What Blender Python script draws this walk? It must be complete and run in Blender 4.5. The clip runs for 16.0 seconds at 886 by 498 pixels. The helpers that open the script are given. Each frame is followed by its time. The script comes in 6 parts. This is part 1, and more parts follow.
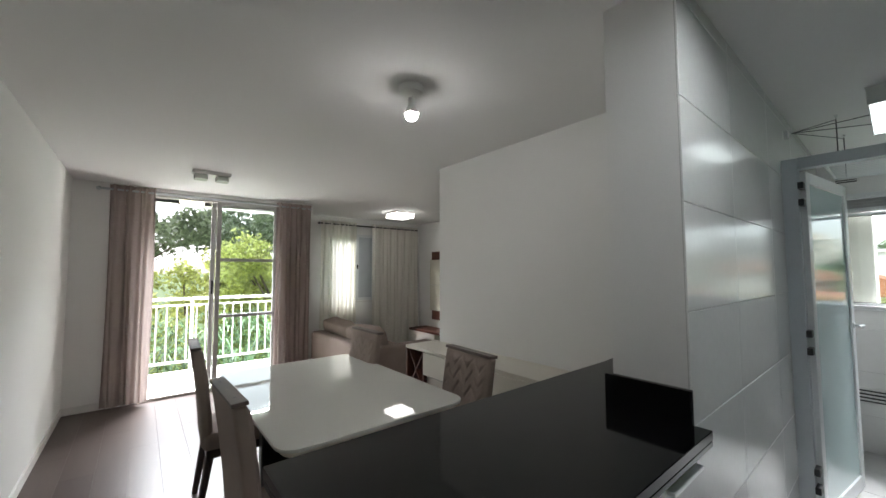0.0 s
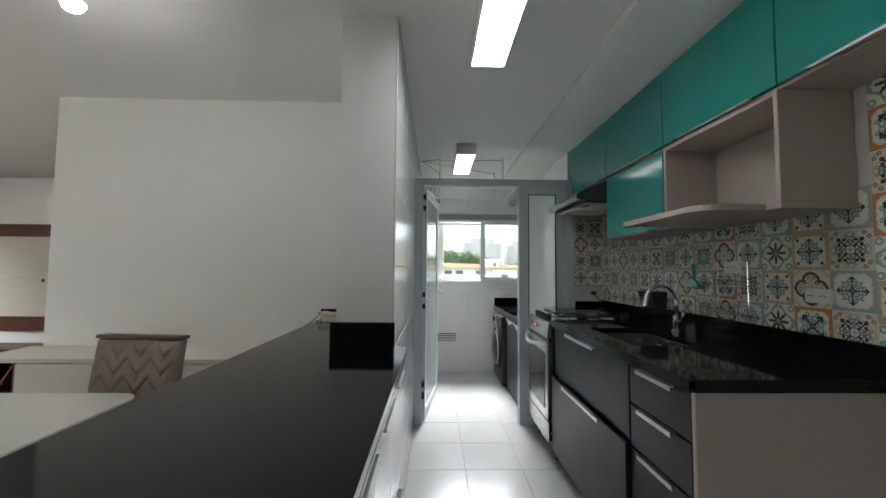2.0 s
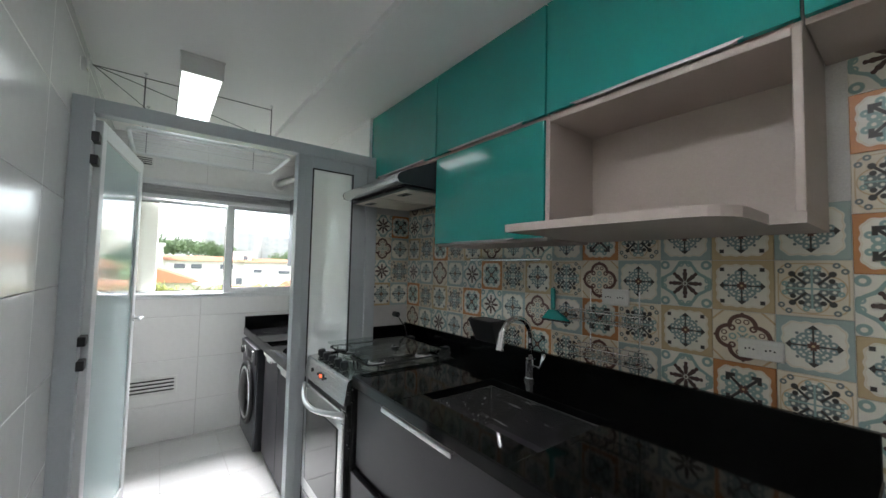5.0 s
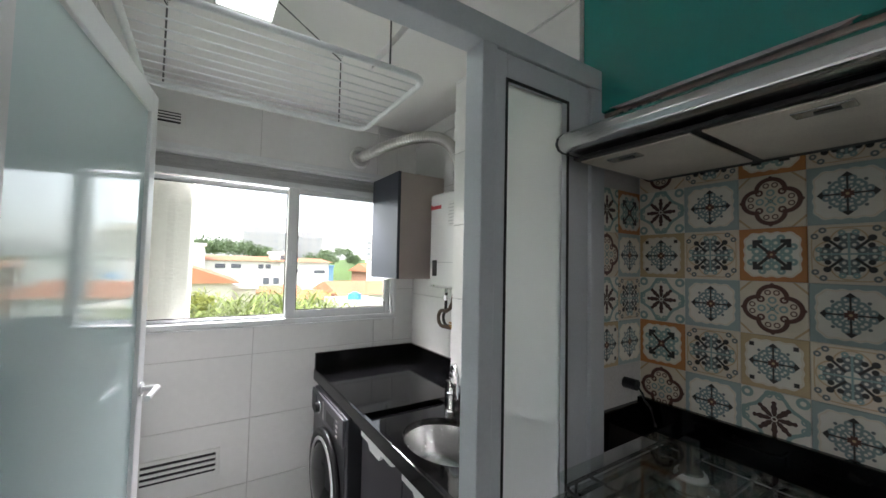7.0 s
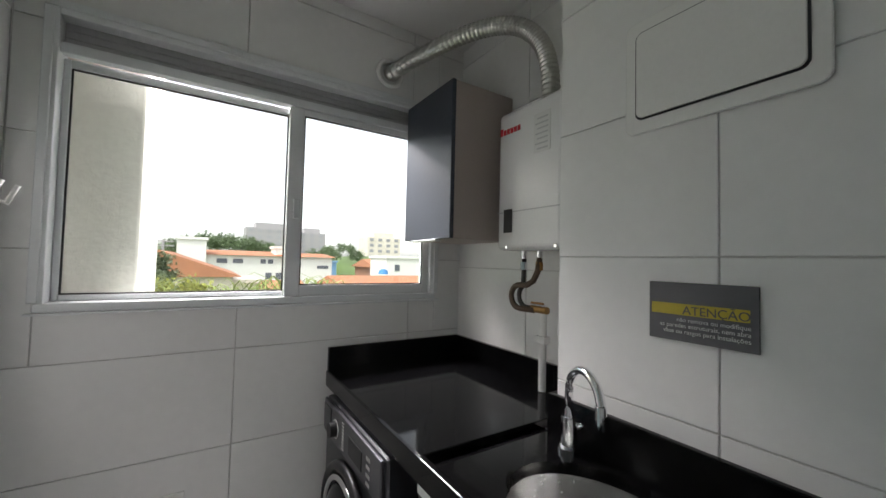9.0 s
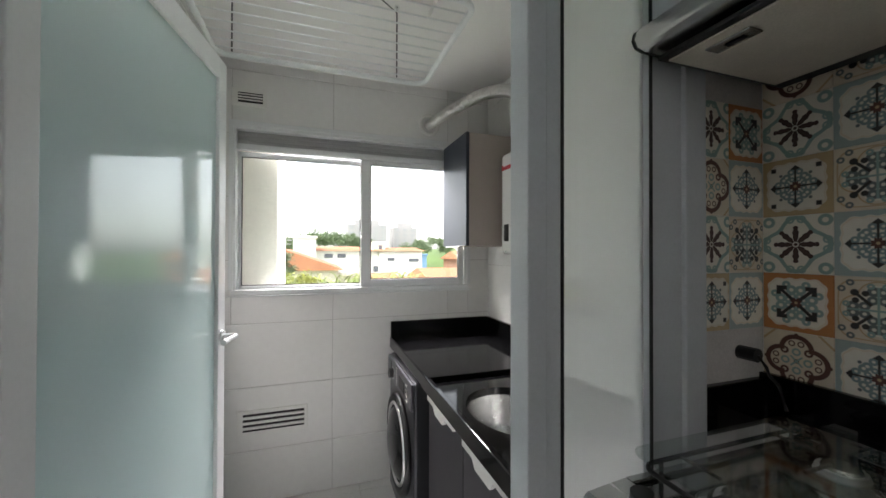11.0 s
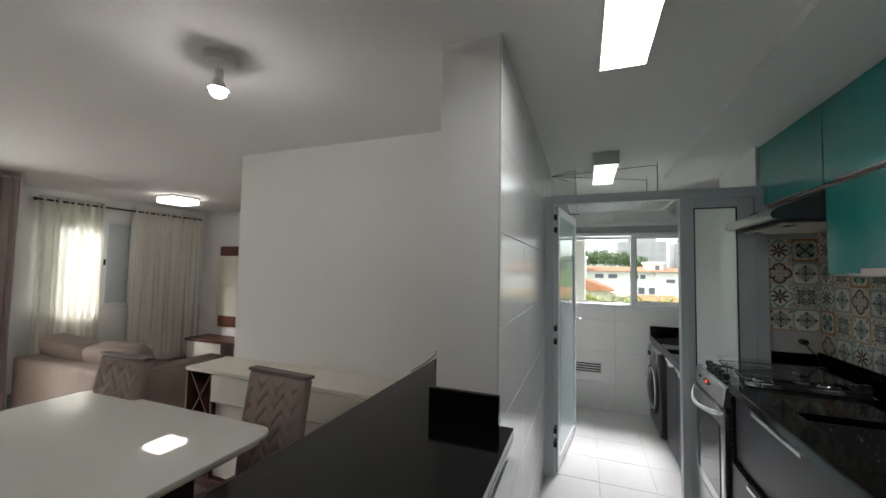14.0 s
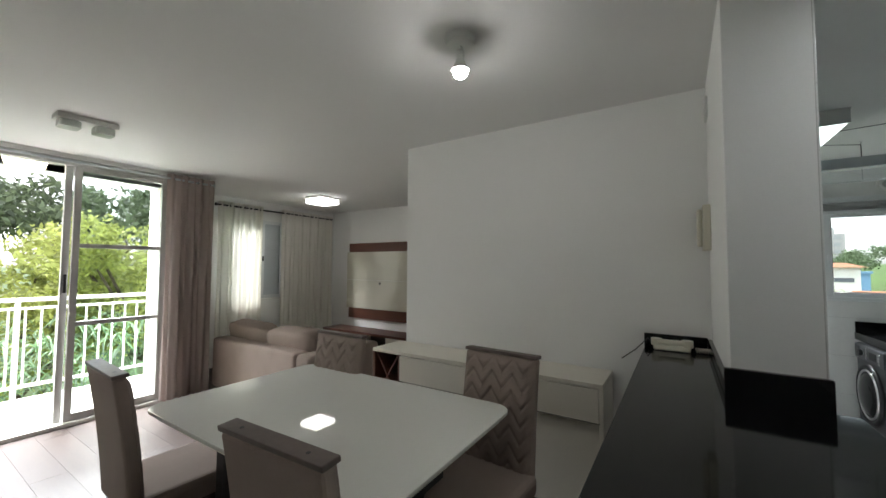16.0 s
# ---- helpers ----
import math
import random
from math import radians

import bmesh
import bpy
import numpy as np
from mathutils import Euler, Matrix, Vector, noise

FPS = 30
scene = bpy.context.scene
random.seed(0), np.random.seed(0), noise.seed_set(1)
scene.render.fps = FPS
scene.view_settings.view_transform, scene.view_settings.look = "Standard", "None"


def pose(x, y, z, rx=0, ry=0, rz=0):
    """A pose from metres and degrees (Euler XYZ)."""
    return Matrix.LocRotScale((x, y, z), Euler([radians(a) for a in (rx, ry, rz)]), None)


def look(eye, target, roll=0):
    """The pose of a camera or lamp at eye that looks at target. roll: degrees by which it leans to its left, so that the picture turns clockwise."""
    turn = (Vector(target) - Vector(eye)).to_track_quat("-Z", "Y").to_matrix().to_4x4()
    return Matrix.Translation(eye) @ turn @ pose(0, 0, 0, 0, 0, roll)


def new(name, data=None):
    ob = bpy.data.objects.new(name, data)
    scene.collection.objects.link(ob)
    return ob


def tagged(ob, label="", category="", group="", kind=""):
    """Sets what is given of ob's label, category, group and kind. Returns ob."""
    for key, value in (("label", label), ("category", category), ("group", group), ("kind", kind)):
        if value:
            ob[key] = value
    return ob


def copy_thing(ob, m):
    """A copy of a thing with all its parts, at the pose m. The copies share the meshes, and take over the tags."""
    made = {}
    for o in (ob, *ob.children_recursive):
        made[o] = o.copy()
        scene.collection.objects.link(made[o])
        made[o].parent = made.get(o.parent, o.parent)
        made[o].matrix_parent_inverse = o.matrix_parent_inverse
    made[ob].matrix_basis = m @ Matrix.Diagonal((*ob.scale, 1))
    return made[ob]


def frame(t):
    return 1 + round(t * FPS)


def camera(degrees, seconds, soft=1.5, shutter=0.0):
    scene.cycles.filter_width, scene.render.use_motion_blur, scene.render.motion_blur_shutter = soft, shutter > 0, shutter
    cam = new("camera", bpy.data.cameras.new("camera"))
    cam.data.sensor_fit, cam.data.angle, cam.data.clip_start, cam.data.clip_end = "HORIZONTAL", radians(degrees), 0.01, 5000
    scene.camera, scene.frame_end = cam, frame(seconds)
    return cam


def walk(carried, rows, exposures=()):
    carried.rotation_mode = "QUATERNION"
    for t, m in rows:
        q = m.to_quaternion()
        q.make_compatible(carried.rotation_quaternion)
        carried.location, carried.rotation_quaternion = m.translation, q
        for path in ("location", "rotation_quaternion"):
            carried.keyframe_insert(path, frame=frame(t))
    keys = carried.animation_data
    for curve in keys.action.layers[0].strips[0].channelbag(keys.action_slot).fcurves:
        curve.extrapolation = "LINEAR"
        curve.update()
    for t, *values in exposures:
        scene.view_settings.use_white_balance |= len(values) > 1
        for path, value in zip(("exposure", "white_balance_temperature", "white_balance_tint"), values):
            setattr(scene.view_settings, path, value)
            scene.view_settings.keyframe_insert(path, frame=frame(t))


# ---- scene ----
cam = camera(100.1, 16.0)
PATH = [
    (0, (0.225, 0.392, 1.475), (1.486, 1.939, 1.594), -0.1),
    (0.5, (-0.018, 0.454, 1.498), (1.652, 1.549, 1.608), 0.4),
    (0.6, (-0.052, 0.483, 1.498), (1.674, 1.487, 1.604), 0.5),
    (1, (-0.142, 0.569, 1.481), (1.768, 1.156, 1.581), 0.9),
    (1.5, (-0.129, 0.638, 1.392), (1.857, 0.853, 1.494), 0.8),
    (2, (-0.039, 0.645, 1.334), (1.958, 0.6, 1.443), 0.5),
    (2.5, (0.087, 0.649, 1.301), (2.064, 0.37, 1.408), 0.4),
    (3, (0.254, 0.615, 1.314), (2.18, 0.085, 1.421), 0.4),
    (3.5, (0.428, 0.572, 1.332), (2.27, -0.197, 1.441), 0.5),
    (3.7, (0.489, 0.559, 1.341), (2.292, -0.3, 1.453), 0.6),
    (5.8, (1.617, 0.456, 1.5), (3.167, -0.805, 1.588), 1.5),
    (6, (1.768, 0.45, 1.505), (3.35, -0.769, 1.594), 1.4),
    (6.5, (2.139, 0.47, 1.535), (3.761, -0.698, 1.614), 1.0),
    (7, (2.518, 0.456, 1.518), (4.196, -0.629, 1.605), 1.2),
    (7.5, (2.827, 0.463, 1.526), (4.553, -0.547, 1.577), 1.4),
    (8, (3.07, 0.403, 1.47), (4.814, -0.575, 1.532), 1.1),
    (8.5, (3.219, 0.332, 1.392), (4.967, -0.638, 1.455), 1.2),
    (9, (3.274, 0.305, 1.336), (4.959, -0.77, 1.408), 1.4),
    (9.2, (3.288, 0.302, 1.31), (4.933, -0.832, 1.379), 1.5),
    (11.3, (2.276, 0.296, 1.4), (4.191, -0.274, 1.47), 0.3),
    (11.5, (2.053, 0.338, 1.356), (3.971, -0.212, 1.495), 0.9),
    (12, (1.611, 0.351, 1.432), (3.558, -0.08, 1.584), 1.0),
    (12.5, (1.209, 0.372, 1.551), (3.192, 0.14, 1.661), 1.0),
    (13, (0.826, 0.48, 1.596), (2.822, 0.488, 1.714), 0.8),
    (13.5, (0.462, 0.511, 1.589), (2.418, 0.911, 1.701), 1.3),
    (14, (0.208, 0.526, 1.562), (2.075, 1.238, 1.664), 1.0),
    (14.5, (0.02, 0.684, 1.514), (1.783, 1.624, 1.61), 0.9),
    (15, (-0.088, 0.875, 1.488), (1.635, 1.885, 1.58), 0.6),
    (15.5, (-0.073, 1.068, 1.473), (1.625, 2.121, 1.566), 0.5),
    (16, (-0.067, 1.202, 1.45), (1.618, 2.275, 1.544), 0.3),
]
# the film camera opens up in the passage and closes before the bright window
EXPOSURES = [(0, 2.85, 6350, 13), (0.5, 2.75, 6400, 13), (1.0, 2.95, 6400, 13), (2.0, 3.15, 6400, 13), (3.5, 3.3, 6400, 14), (6, 3.55, 6500, 18), (7.2, 3.25, 6600, 21), (8.0, 2.95, 6650, 24), (9.0, 2.5, 6750, 20), (10, 2.6, 6750, 20),
             (11.5, 3.4, 6850, 20), (12.0, 3.15, 6750, 18), (12.6, 3.0, 6750, 14), (13.5, 2.95, 6650, 17), (14.5, 2.85, 6500, 13), (16, 2.8, 6400, 11)]
walk(cam, [(t, look(eye, target, roll)) for t, eye, target, roll in PATH], exposures=EXPOSURES)

# ---- world and sun: overcast daylight ----
world = bpy.data.worlds.new("world")
scene.world = world
world.use_nodes = True
wn = world.node_tree
sky = wn.nodes.new("ShaderNodeTexSky")
sky.sky_type, sky.sun_disc = "NISHITA", False
sky.sun_elevation, sky.sun_rotation = radians(58), radians(330)
sky.air_density, sky.dust_density = 1.0, 2.0
wn.nodes["Background"].inputs[1].default_value = 0.078
grey = wn.nodes.new("ShaderNodeHueSaturation")
grey.inputs["Saturation"].default_value = 0.25
wn.links.new(sky.outputs[0], grey.inputs["Color"])
wn.links.new(grey.outputs[0], wn.nodes["Background"].inputs[0])
sun = new("sun", bpy.data.lights.new("sun", "SUN"))
sun.data.energy, sun.data.angle, sun.data.color = 0.65, radians(25), (1.0, 0.97, 0.92)
sun.matrix_world = look((0, 0, 0), (0.265, -0.46, -0.85))


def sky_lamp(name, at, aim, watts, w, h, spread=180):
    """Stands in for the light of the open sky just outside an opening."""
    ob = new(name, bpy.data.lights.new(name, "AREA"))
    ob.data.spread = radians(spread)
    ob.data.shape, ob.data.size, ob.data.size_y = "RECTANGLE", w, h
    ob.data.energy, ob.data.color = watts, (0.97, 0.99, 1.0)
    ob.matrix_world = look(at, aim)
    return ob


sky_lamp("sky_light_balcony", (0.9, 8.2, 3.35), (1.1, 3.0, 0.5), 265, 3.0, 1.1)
sky_lamp("sky_light_laundry", (5.9, -0.05, 2.85), (3.7, 0.0, 1.3), 30, 1.0, 0.7, 150)


# ---- materials ----
def nodes_of(m):
    m.use_nodes = True
    return m.node_tree, m.node_tree.nodes["Principled BSDF"]


def mat(name, color, rough=0.5, metal=0.0, var=0.08, scale=6.0, fine=120.0, bump=0.05, spec=0.5, coat=0.0, stretch=(1, 1, 1)):
    """A surface with a slow and a fine variation of tone, of gloss and of relief."""
    m = bpy.data.materials.new(name)
    nt, b = nodes_of(m)
    N, L = nt.nodes.new, nt.links.new
    tc, mp = N("ShaderNodeTexCoord"), N("ShaderNodeMapping")
    mp.inputs["Scale"].default_value = stretch
    L(tc.outputs["Object"], mp.inputs["Vector"])
    big, small = N("ShaderNodeTexNoise"), N("ShaderNodeTexNoise")
    for n, s, d in ((big, scale, 4), (small, fine, 3)):
        n.inputs["Scale"].default_value, n.inputs["Detail"].default_value = s, d
        L(mp.outputs[0], n.inputs["Vector"])
    add = N("ShaderNodeMath")
    add.operation = "ADD"
    L(big.outputs["Fac"], add.inputs[0]), L(small.outputs["Fac"], add.inputs[1])
    ramp = N("ShaderNodeMapRange")
    ramp.inputs["From Min"].default_value, ramp.inputs["From Max"].default_value = 0.6, 1.4
    ramp.inputs["To Min"].default_value, ramp.inputs["To Max"].default_value = 1 - var, 1 + var
    L(add.outputs[0], ramp.inputs["Value"])
    mul = N("ShaderNodeVectorMath")
    mul.operation = "SCALE"
    mul.inputs[0].default_value = color
    L(ramp.outputs[0], mul.inputs["Scale"])
    L(mul.outputs[0], b.inputs["Base Color"])
    rr = N("ShaderNodeMapRange")
    rr.inputs["To Min"].default_value, rr.inputs["To Max"].default_value = max(0.02, rough * 0.85), min(1, rough * 1.15)
    L(big.outputs["Fac"], rr.inputs["Value"])
    L(rr.outputs[0], b.inputs["Roughness"])
    b.inputs["Metallic"].default_value = metal
    b.inputs["Specular IOR Level"].default_value = spec
    b.inputs["Coat Weight"].default_value = coat
    b.inputs["Coat Roughness"].default_value = 0.05
    if bump:
        bp = N("ShaderNodeBump")
        bp.inputs["Strength"].default_value, bp.inputs["Distance"].default_value = bump, 0.004
        L(small.outputs["Fac"], bp.inputs["Height"])
        L(bp.outputs[0], b.inputs["Normal"])
    return m


def glow(name, color, strength):
    m = bpy.data.materials.new(name)
    nt, b = nodes_of(m)
    b.inputs["Base Color"].default_value = (*color, 1)
    b.inputs["Emission Color"].default_value = (*color, 1)
    b.inputs["Emission Strength"].default_value = strength
    return m


def sheen(nt, base, top):
    """Gloss of a thin sheet: base straight on, rising to top at a glancing view."""
    N, L = nt.nodes.new, nt.links.new
    lw, pw, mr = N("ShaderNodeLayerWeight"), N("ShaderNodeMath"), N("ShaderNodeMapRange")
    lw.inputs["Blend"].default_value = 0.5
    pw.operation = "POWER"
    pw.inputs[1].default_value = 3.5
    L(lw.outputs["Facing"], pw.inputs[0]), L(pw.outputs[0], mr.inputs["Value"])
    mr.inputs["To Min"].default_value, mr.inputs["To Max"].default_value = base, top
    return mr.outputs[0]


def clear_glass(name, tint=(0.95, 1, 0.98), rough=0.01, top=0.9):
    """A thin pane: mostly see-through, with the mirror of a polished sheet."""
    m = bpy.data.materials.new(name)
    nt, b = nodes_of(m)
    N, L = nt.nodes.new, nt.links.new
    tr, gl, mix = N("ShaderNodeBsdfTransparent"), N("ShaderNodeBsdfGlossy"), N("ShaderNodeMixShader")
    tr.inputs[0].default_value = (*tint, 1)
    gl.inputs["Roughness"].default_value = rough
    L(sheen(nt, 0.04, top), mix.inputs[0]), L(tr.outputs[0], mix.inputs[1]), L(gl.outputs[0], mix.inputs[2])
    L(mix.outputs[0], nt.nodes["Material Output"].inputs["Surface"])
    return m


def frosted(name, color, haze=0.4, rough=0.10, through_=0.5, blur=0.42):
    """Satin glass: blurs what is behind it, scatters some light, mirrors at its face."""
    m = bpy.data.materials.new(name)
    nt, b = nodes_of(m)
    N, L = nt.nodes.new, nt.links.new
    tl, gl, df, rf = N("ShaderNodeBsdfTranslucent"), N("ShaderNodeBsdfGlossy"), N("ShaderNodeBsdfDiffuse"), N("ShaderNodeBsdfRefraction")
    m0, m1, m2 = N("ShaderNodeMixShader"), N("ShaderNodeMixShader"), N("ShaderNodeMixShader")
    no, bp = N("ShaderNodeTexNoise"), N("ShaderNodeBump")
    no.inputs["Scale"].default_value = 60
    bp.inputs["Strength"].default_value, bp.inputs["Distance"].default_value = 0.06, 0.002
    L(no.outputs["Fac"], bp.inputs["Height"]), L(bp.outputs[0], gl.inputs["Normal"])
    tl.inputs[0].default_value = df.inputs[0].default_value = rf.inputs[0].default_value = (*color, 1)
    rf.inputs["Roughness"].default_value, rf.inputs["IOR"].default_value = blur, 1.01
    gl.inputs["Roughness"].default_value = rough
    m0.inputs[0].default_value, m1.inputs[0].default_value = through_, 1 - haze
    L(df.outputs[0], m0.inputs[1]), L(tl.outputs[0], m0.inputs[2])
    L(m0.outputs[0], m1.inputs[1]), L(rf.outputs[0], m1.inputs[2])
    L(sheen(nt, 0.09, 0.95), m2.inputs[0]), L(m1.outputs[0], m2.inputs[1]), L(gl.outputs[0], m2.inputs[2])
    L(m2.outputs[0], nt.nodes["Material Output"].inputs["Surface"])
    return m


def cloth_thin(name, color, see, trans):
    m = bpy.data.materials.new(name)
    nt, b = nodes_of(m)
    N, L = nt.nodes.new, nt.links.new
    tl, tr, df, m1, m2 = N("ShaderNodeBsdfTranslucent"), N("ShaderNodeBsdfTransparent"), N("ShaderNodeBsdfDiffuse"), N("ShaderNodeMixShader"), N("ShaderNodeMixShader")
    no, mr, tc, mp, sc = N("ShaderNodeTexNoise"), N("ShaderNodeMapRange"), N("ShaderNodeTexCoord"), N("ShaderNodeMapping"), N("ShaderNodeVectorMath")
    mp.inputs["Scale"].default_value = (60, 60, 8)
    L(tc.outputs["Object"], mp.inputs[0]), L(mp.outputs[0], no.inputs["Vector"])
    mr.inputs["To Min"].default_value, mr.inputs["To Max"].default_value = 0.88, 1.1
    L(no.outputs["Fac"], mr.inputs["Value"])
    sc.operation = "SCALE"
    sc.inputs[0].default_value = color
    L(mr.outputs[0], sc.inputs["Scale"])
    L(sc.outputs[0], df.inputs[0]), L(sc.outputs[0], tl.inputs[0])
    m1.inputs[0].default_value, m2.inputs[0].default_value = trans, see
    L(df.outputs[0], m1.inputs[1]), L(tl.outputs[0], m1.inputs[2])
    L(m1.outputs[0], m2.inputs[1]), L(tr.outputs[0], m2.inputs[2])
    L(m2.outputs[0], nt.nodes["Material Output"].inputs["Surface"])
    return m


def granite(name):
    m = mat(name, (0.0032, 0.0032, 0.0035), 0.07, var=0.3, scale=3, fine=40, bump=0.0, spec=0.24)
    nt, b = m.node_tree, m.node_tree.nodes["Principled BSDF"]
    N, L = nt.nodes.new, nt.links.new
    tc, vo, rp, mx = N("ShaderNodeTexCoord"), N("ShaderNodeTexVoronoi"), N("ShaderNodeMapRange"), N("ShaderNodeMix")
    vo.inputs["Scale"].default_value = 260
    L(tc.outputs["Object"], vo.inputs["Vector"])
    rp.inputs["From Min"].default_value, rp.inputs["From Max"].default_value = 0.22, 0.10
    rp.inputs["To Max"].default_value = 0.35
    L(vo.outputs["Distance"], rp.inputs["Value"])
    mx.data_type = "RGBA"
    mx.inputs[7].default_value = (0.030, 0.036, 0.036, 1)
    src = b.inputs["Base Color"].links[0].from_socket
    L(rp.outputs[0], mx.inputs[0]), L(src, mx.inputs[6])
    L(mx.outputs[2], b.inputs["Base Color"])
    return m


def plank_mat(name):
    """Greyish brown laminate; each board has its own tone."""
    m = mat(name, (0.088, 0.066, 0.058), 0.36, var=0.26, scale=2.2, fine=30, bump=0.03, spec=0.3, stretch=(14, 1, 1))
    nt, b = m.node_tree, m.node_tree.nodes["Principled BSDF"]
    N, L = nt.nodes.new, nt.links.new
    oi, mr, sc = N("ShaderNodeObjectInfo"), N("ShaderNodeMapRange"), N("ShaderNodeVectorMath")
    mr.inputs["To Min"].default_value, mr.inputs["To Max"].default_value = 0.85, 1.15
    L(oi.outputs["Random"], mr.inputs["Value"])
    sc.operation = "SCALE"
    src = b.inputs["Base Color"].links[0].from_socket
    L(src, sc.inputs[0]), L(mr.outputs[0], sc.inputs["Scale"])
    L(sc.outputs[0], b.inputs["Base Color"])
    return m


WALL = mat("wall_paint", (0.82, 0.815, 0.795), 0.75, var=0.025, scale=1.5, fine=180, bump=0.05)
CEIL = mat("ceiling_paint", (0.77, 0.76, 0.745), 0.85, var=0.02, scale=1.2, fine=200, bump=0.06)
SKIRT = mat("white_skirting_paint", (0.74, 0.73, 0.70), 0.4, var=0.04)
WTILE = mat("white_wall_tile", (0.78, 0.78, 0.76), 0.16, var=0.03, scale=3, fine=25, bump=0.02)
FTILE = mat("white_floor_tile", (0.66, 0.66, 0.645), 0.17, var=0.05, scale=4, fine=60, bump=0.03)
GROUT = mat("grey_grout", (0.56, 0.55, 0.53), 0.9, var=0.15, scale=8, fine=200, bump=0.2)
BOARD = plank_mat("laminate_board")
BLACK = granite("black_granite")
TEAL = mat("teal_gloss_lacquer", (0.012, 0.27, 0.235), 0.12, var=0.03, scale=2, fine=90, bump=0.01, coat=0.3)
BEIGE = mat("greige_melamine", (0.42, 0.36, 0.32), 0.5, var=0.05, scale=4, fine=140, bump=0.05)
DARK = mat("dark_graphite_melamine", (0.020, 0.018, 0.023), 0.42, var=0.15, scale=5, fine=160, bump=0.06)
ALU = mat("brushed_aluminium", (0.72, 0.72, 0.72), 0.3, 1.0, var=0.06, scale=8, fine=220, bump=0.03, stretch=(1, 1, 12))
ALUD = mat("dull_aluminium", (0.42, 0.42, 0.42), 0.5, 0.8, var=0.06, scale=8, fine=220, bump=0.03)
STEEL = mat("stainless_steel", (0.58, 0.58, 0.57), 0.26, 1.0, var=0.08, scale=6, fine=240, bump=0.03, stretch=(1, 12, 12))
CHROME = mat("chrome", (0.82, 0.82, 0.83), 0.06, 1.0, var=0.03, bump=0)
FRAMEW = mat("white_powder_coat", (0.72, 0.74, 0.74), 0.32, var=0.03)
FRAMED = mat("pale_grey_anodised", (0.46, 0.46, 0.44), 0.35, var=0.04)
FRAMEG = mat("grey_anodised_frame", (0.50, 0.54, 0.56), 0.38, var=0.05)
PLASTIC = mat("white_plastic", (0.75, 0.75, 0.72), 0.35, var=0.03)
PHONEW = mat("aged_cream_plastic", (0.66, 0.63, 0.52), 0.35, var=0.05)
BLACKP = mat("black_plastic", (0.012, 0.012, 0.013), 0.4, var=0.15)
IRON = mat("black_cast_iron", (0.015, 0.015, 0.016), 0.55, var=0.2, bump=0.3)
TAUPE = mat("taupe_upholstery", (0.30, 0.235, 0.20), 0.85, var=0.12, scale=8, fine=420, bump=0.35)
SOFA = mat("taupe_suede_sofa", (0.28, 0.22, 0.188), 0.9, var=0.14, scale=7, fine=380, bump=0.35)
CAPW = mat("taupe_brown_wood", (0.125, 0.095, 0.083), 0.5, var=0.2, scale=6, fine=60, bump=0.1)
DWOOD = mat("dark_stained_wood", (0.05, 0.034, 0.029), 0.35, var=0.3, scale=6, fine=40, bump=0.1, stretch=(1, 1, 0.1))
RWOOD = mat("red_brown_wood", (0.115, 0.042, 0.026), 0.4, var=0.25, scale=5, fine=35, bump=0.1, stretch=(1, 0.1, 1))
OFFW = mat("off_white_lacquer", (0.74, 0.70, 0.61), 0.30, var=0.03, scale=3, bump=0.01)
OFFG = mat("off_white_gloss", (0.60, 0.57, 0.47), 0.12, var=0.02, scale=3, bump=0.0, coat=0.3)
TTOP = mat("white_glass_top", (0.66, 0.66, 0.61), 0.018, var=0.02, scale=2, bump=0.0)
CURT = cloth_thin("taupe_curtain_cloth", (0.46, 0.39, 0.36), 0.0, 0.25)
SHEER = cloth_thin("cream_sheer_cloth", (0.80, 0.78, 0.71), 0.01, 0.22)
PANE = clear_glass("window_glass")
LID = clear_glass("stove_lid_glass", (0.9, 0.93, 0.92), top=0.5)
FROST = frosted("frosted_glass", (0.80, 0.95, 0.95), 0.82, 0.05, 0.25)
FROSTS = frosted("side_light_frosted_glass", (0.95, 0.97, 0.96), 0.45, 0.12, 0.72, 0.30)
LIT = glow("lit_diffuser", (1.0, 0.98, 0.92), 1.1)
LITK = glow("lit_tube_diffuser", (0.95, 1.0, 1.0), 2.2)
LITL = glow("lit_laundry_diffuser", (0.88, 1.0, 0.97), 0.35)
BULB = glow("lit_bulb", (1.0, 0.99, 0.95), 27.0)
GLASSW = mat("unlit_lamp_glass", (0.62, 0.66, 0.60), 0.15, var=0.1)
DUCT = mat("ribbed_aluminium_foil", (0.58, 0.57, 0.54), 0.30, 1.0, var=0.06, scale=20, fine=90, bump=0.03)
BRASS = mat("brass_fitting", (0.36, 0.20, 0.07), 0.4, 0.9, var=0.2)
SIGNG = mat("grey_sign_plate", (0.10, 0.10, 0.105), 0.25, var=0.04)
SIGNY = mat("yellow_sign_band", (0.55, 0.43, 0.02), 0.35, var=0.04)
SIGNW = mat("white_print", (0.65, 0.65, 0.63), 0.5, var=0.02, bump=0)
REDP = mat("red_print", (0.55, 0.02, 0.03), 0.4, var=0.02, bump=0)
SHUT = mat("grey_roller_slats", (0.45, 0.45, 0.45), 0.5, var=0.05)
RENDERW = mat("beige_rough_render", (0.66, 0.60, 0.55), 0.9, var=0.08, scale=3, fine=60, bump=0.8)
SLAB = mat("balcony_stone_tile", (0.62, 0.60, 0.56), 0.35, var=0.06, scale=3)
WHITEH = mat("white_house_paint", (0.72, 0.71, 0.67), 0.85, var=0.06, scale=0.5, fine=8)
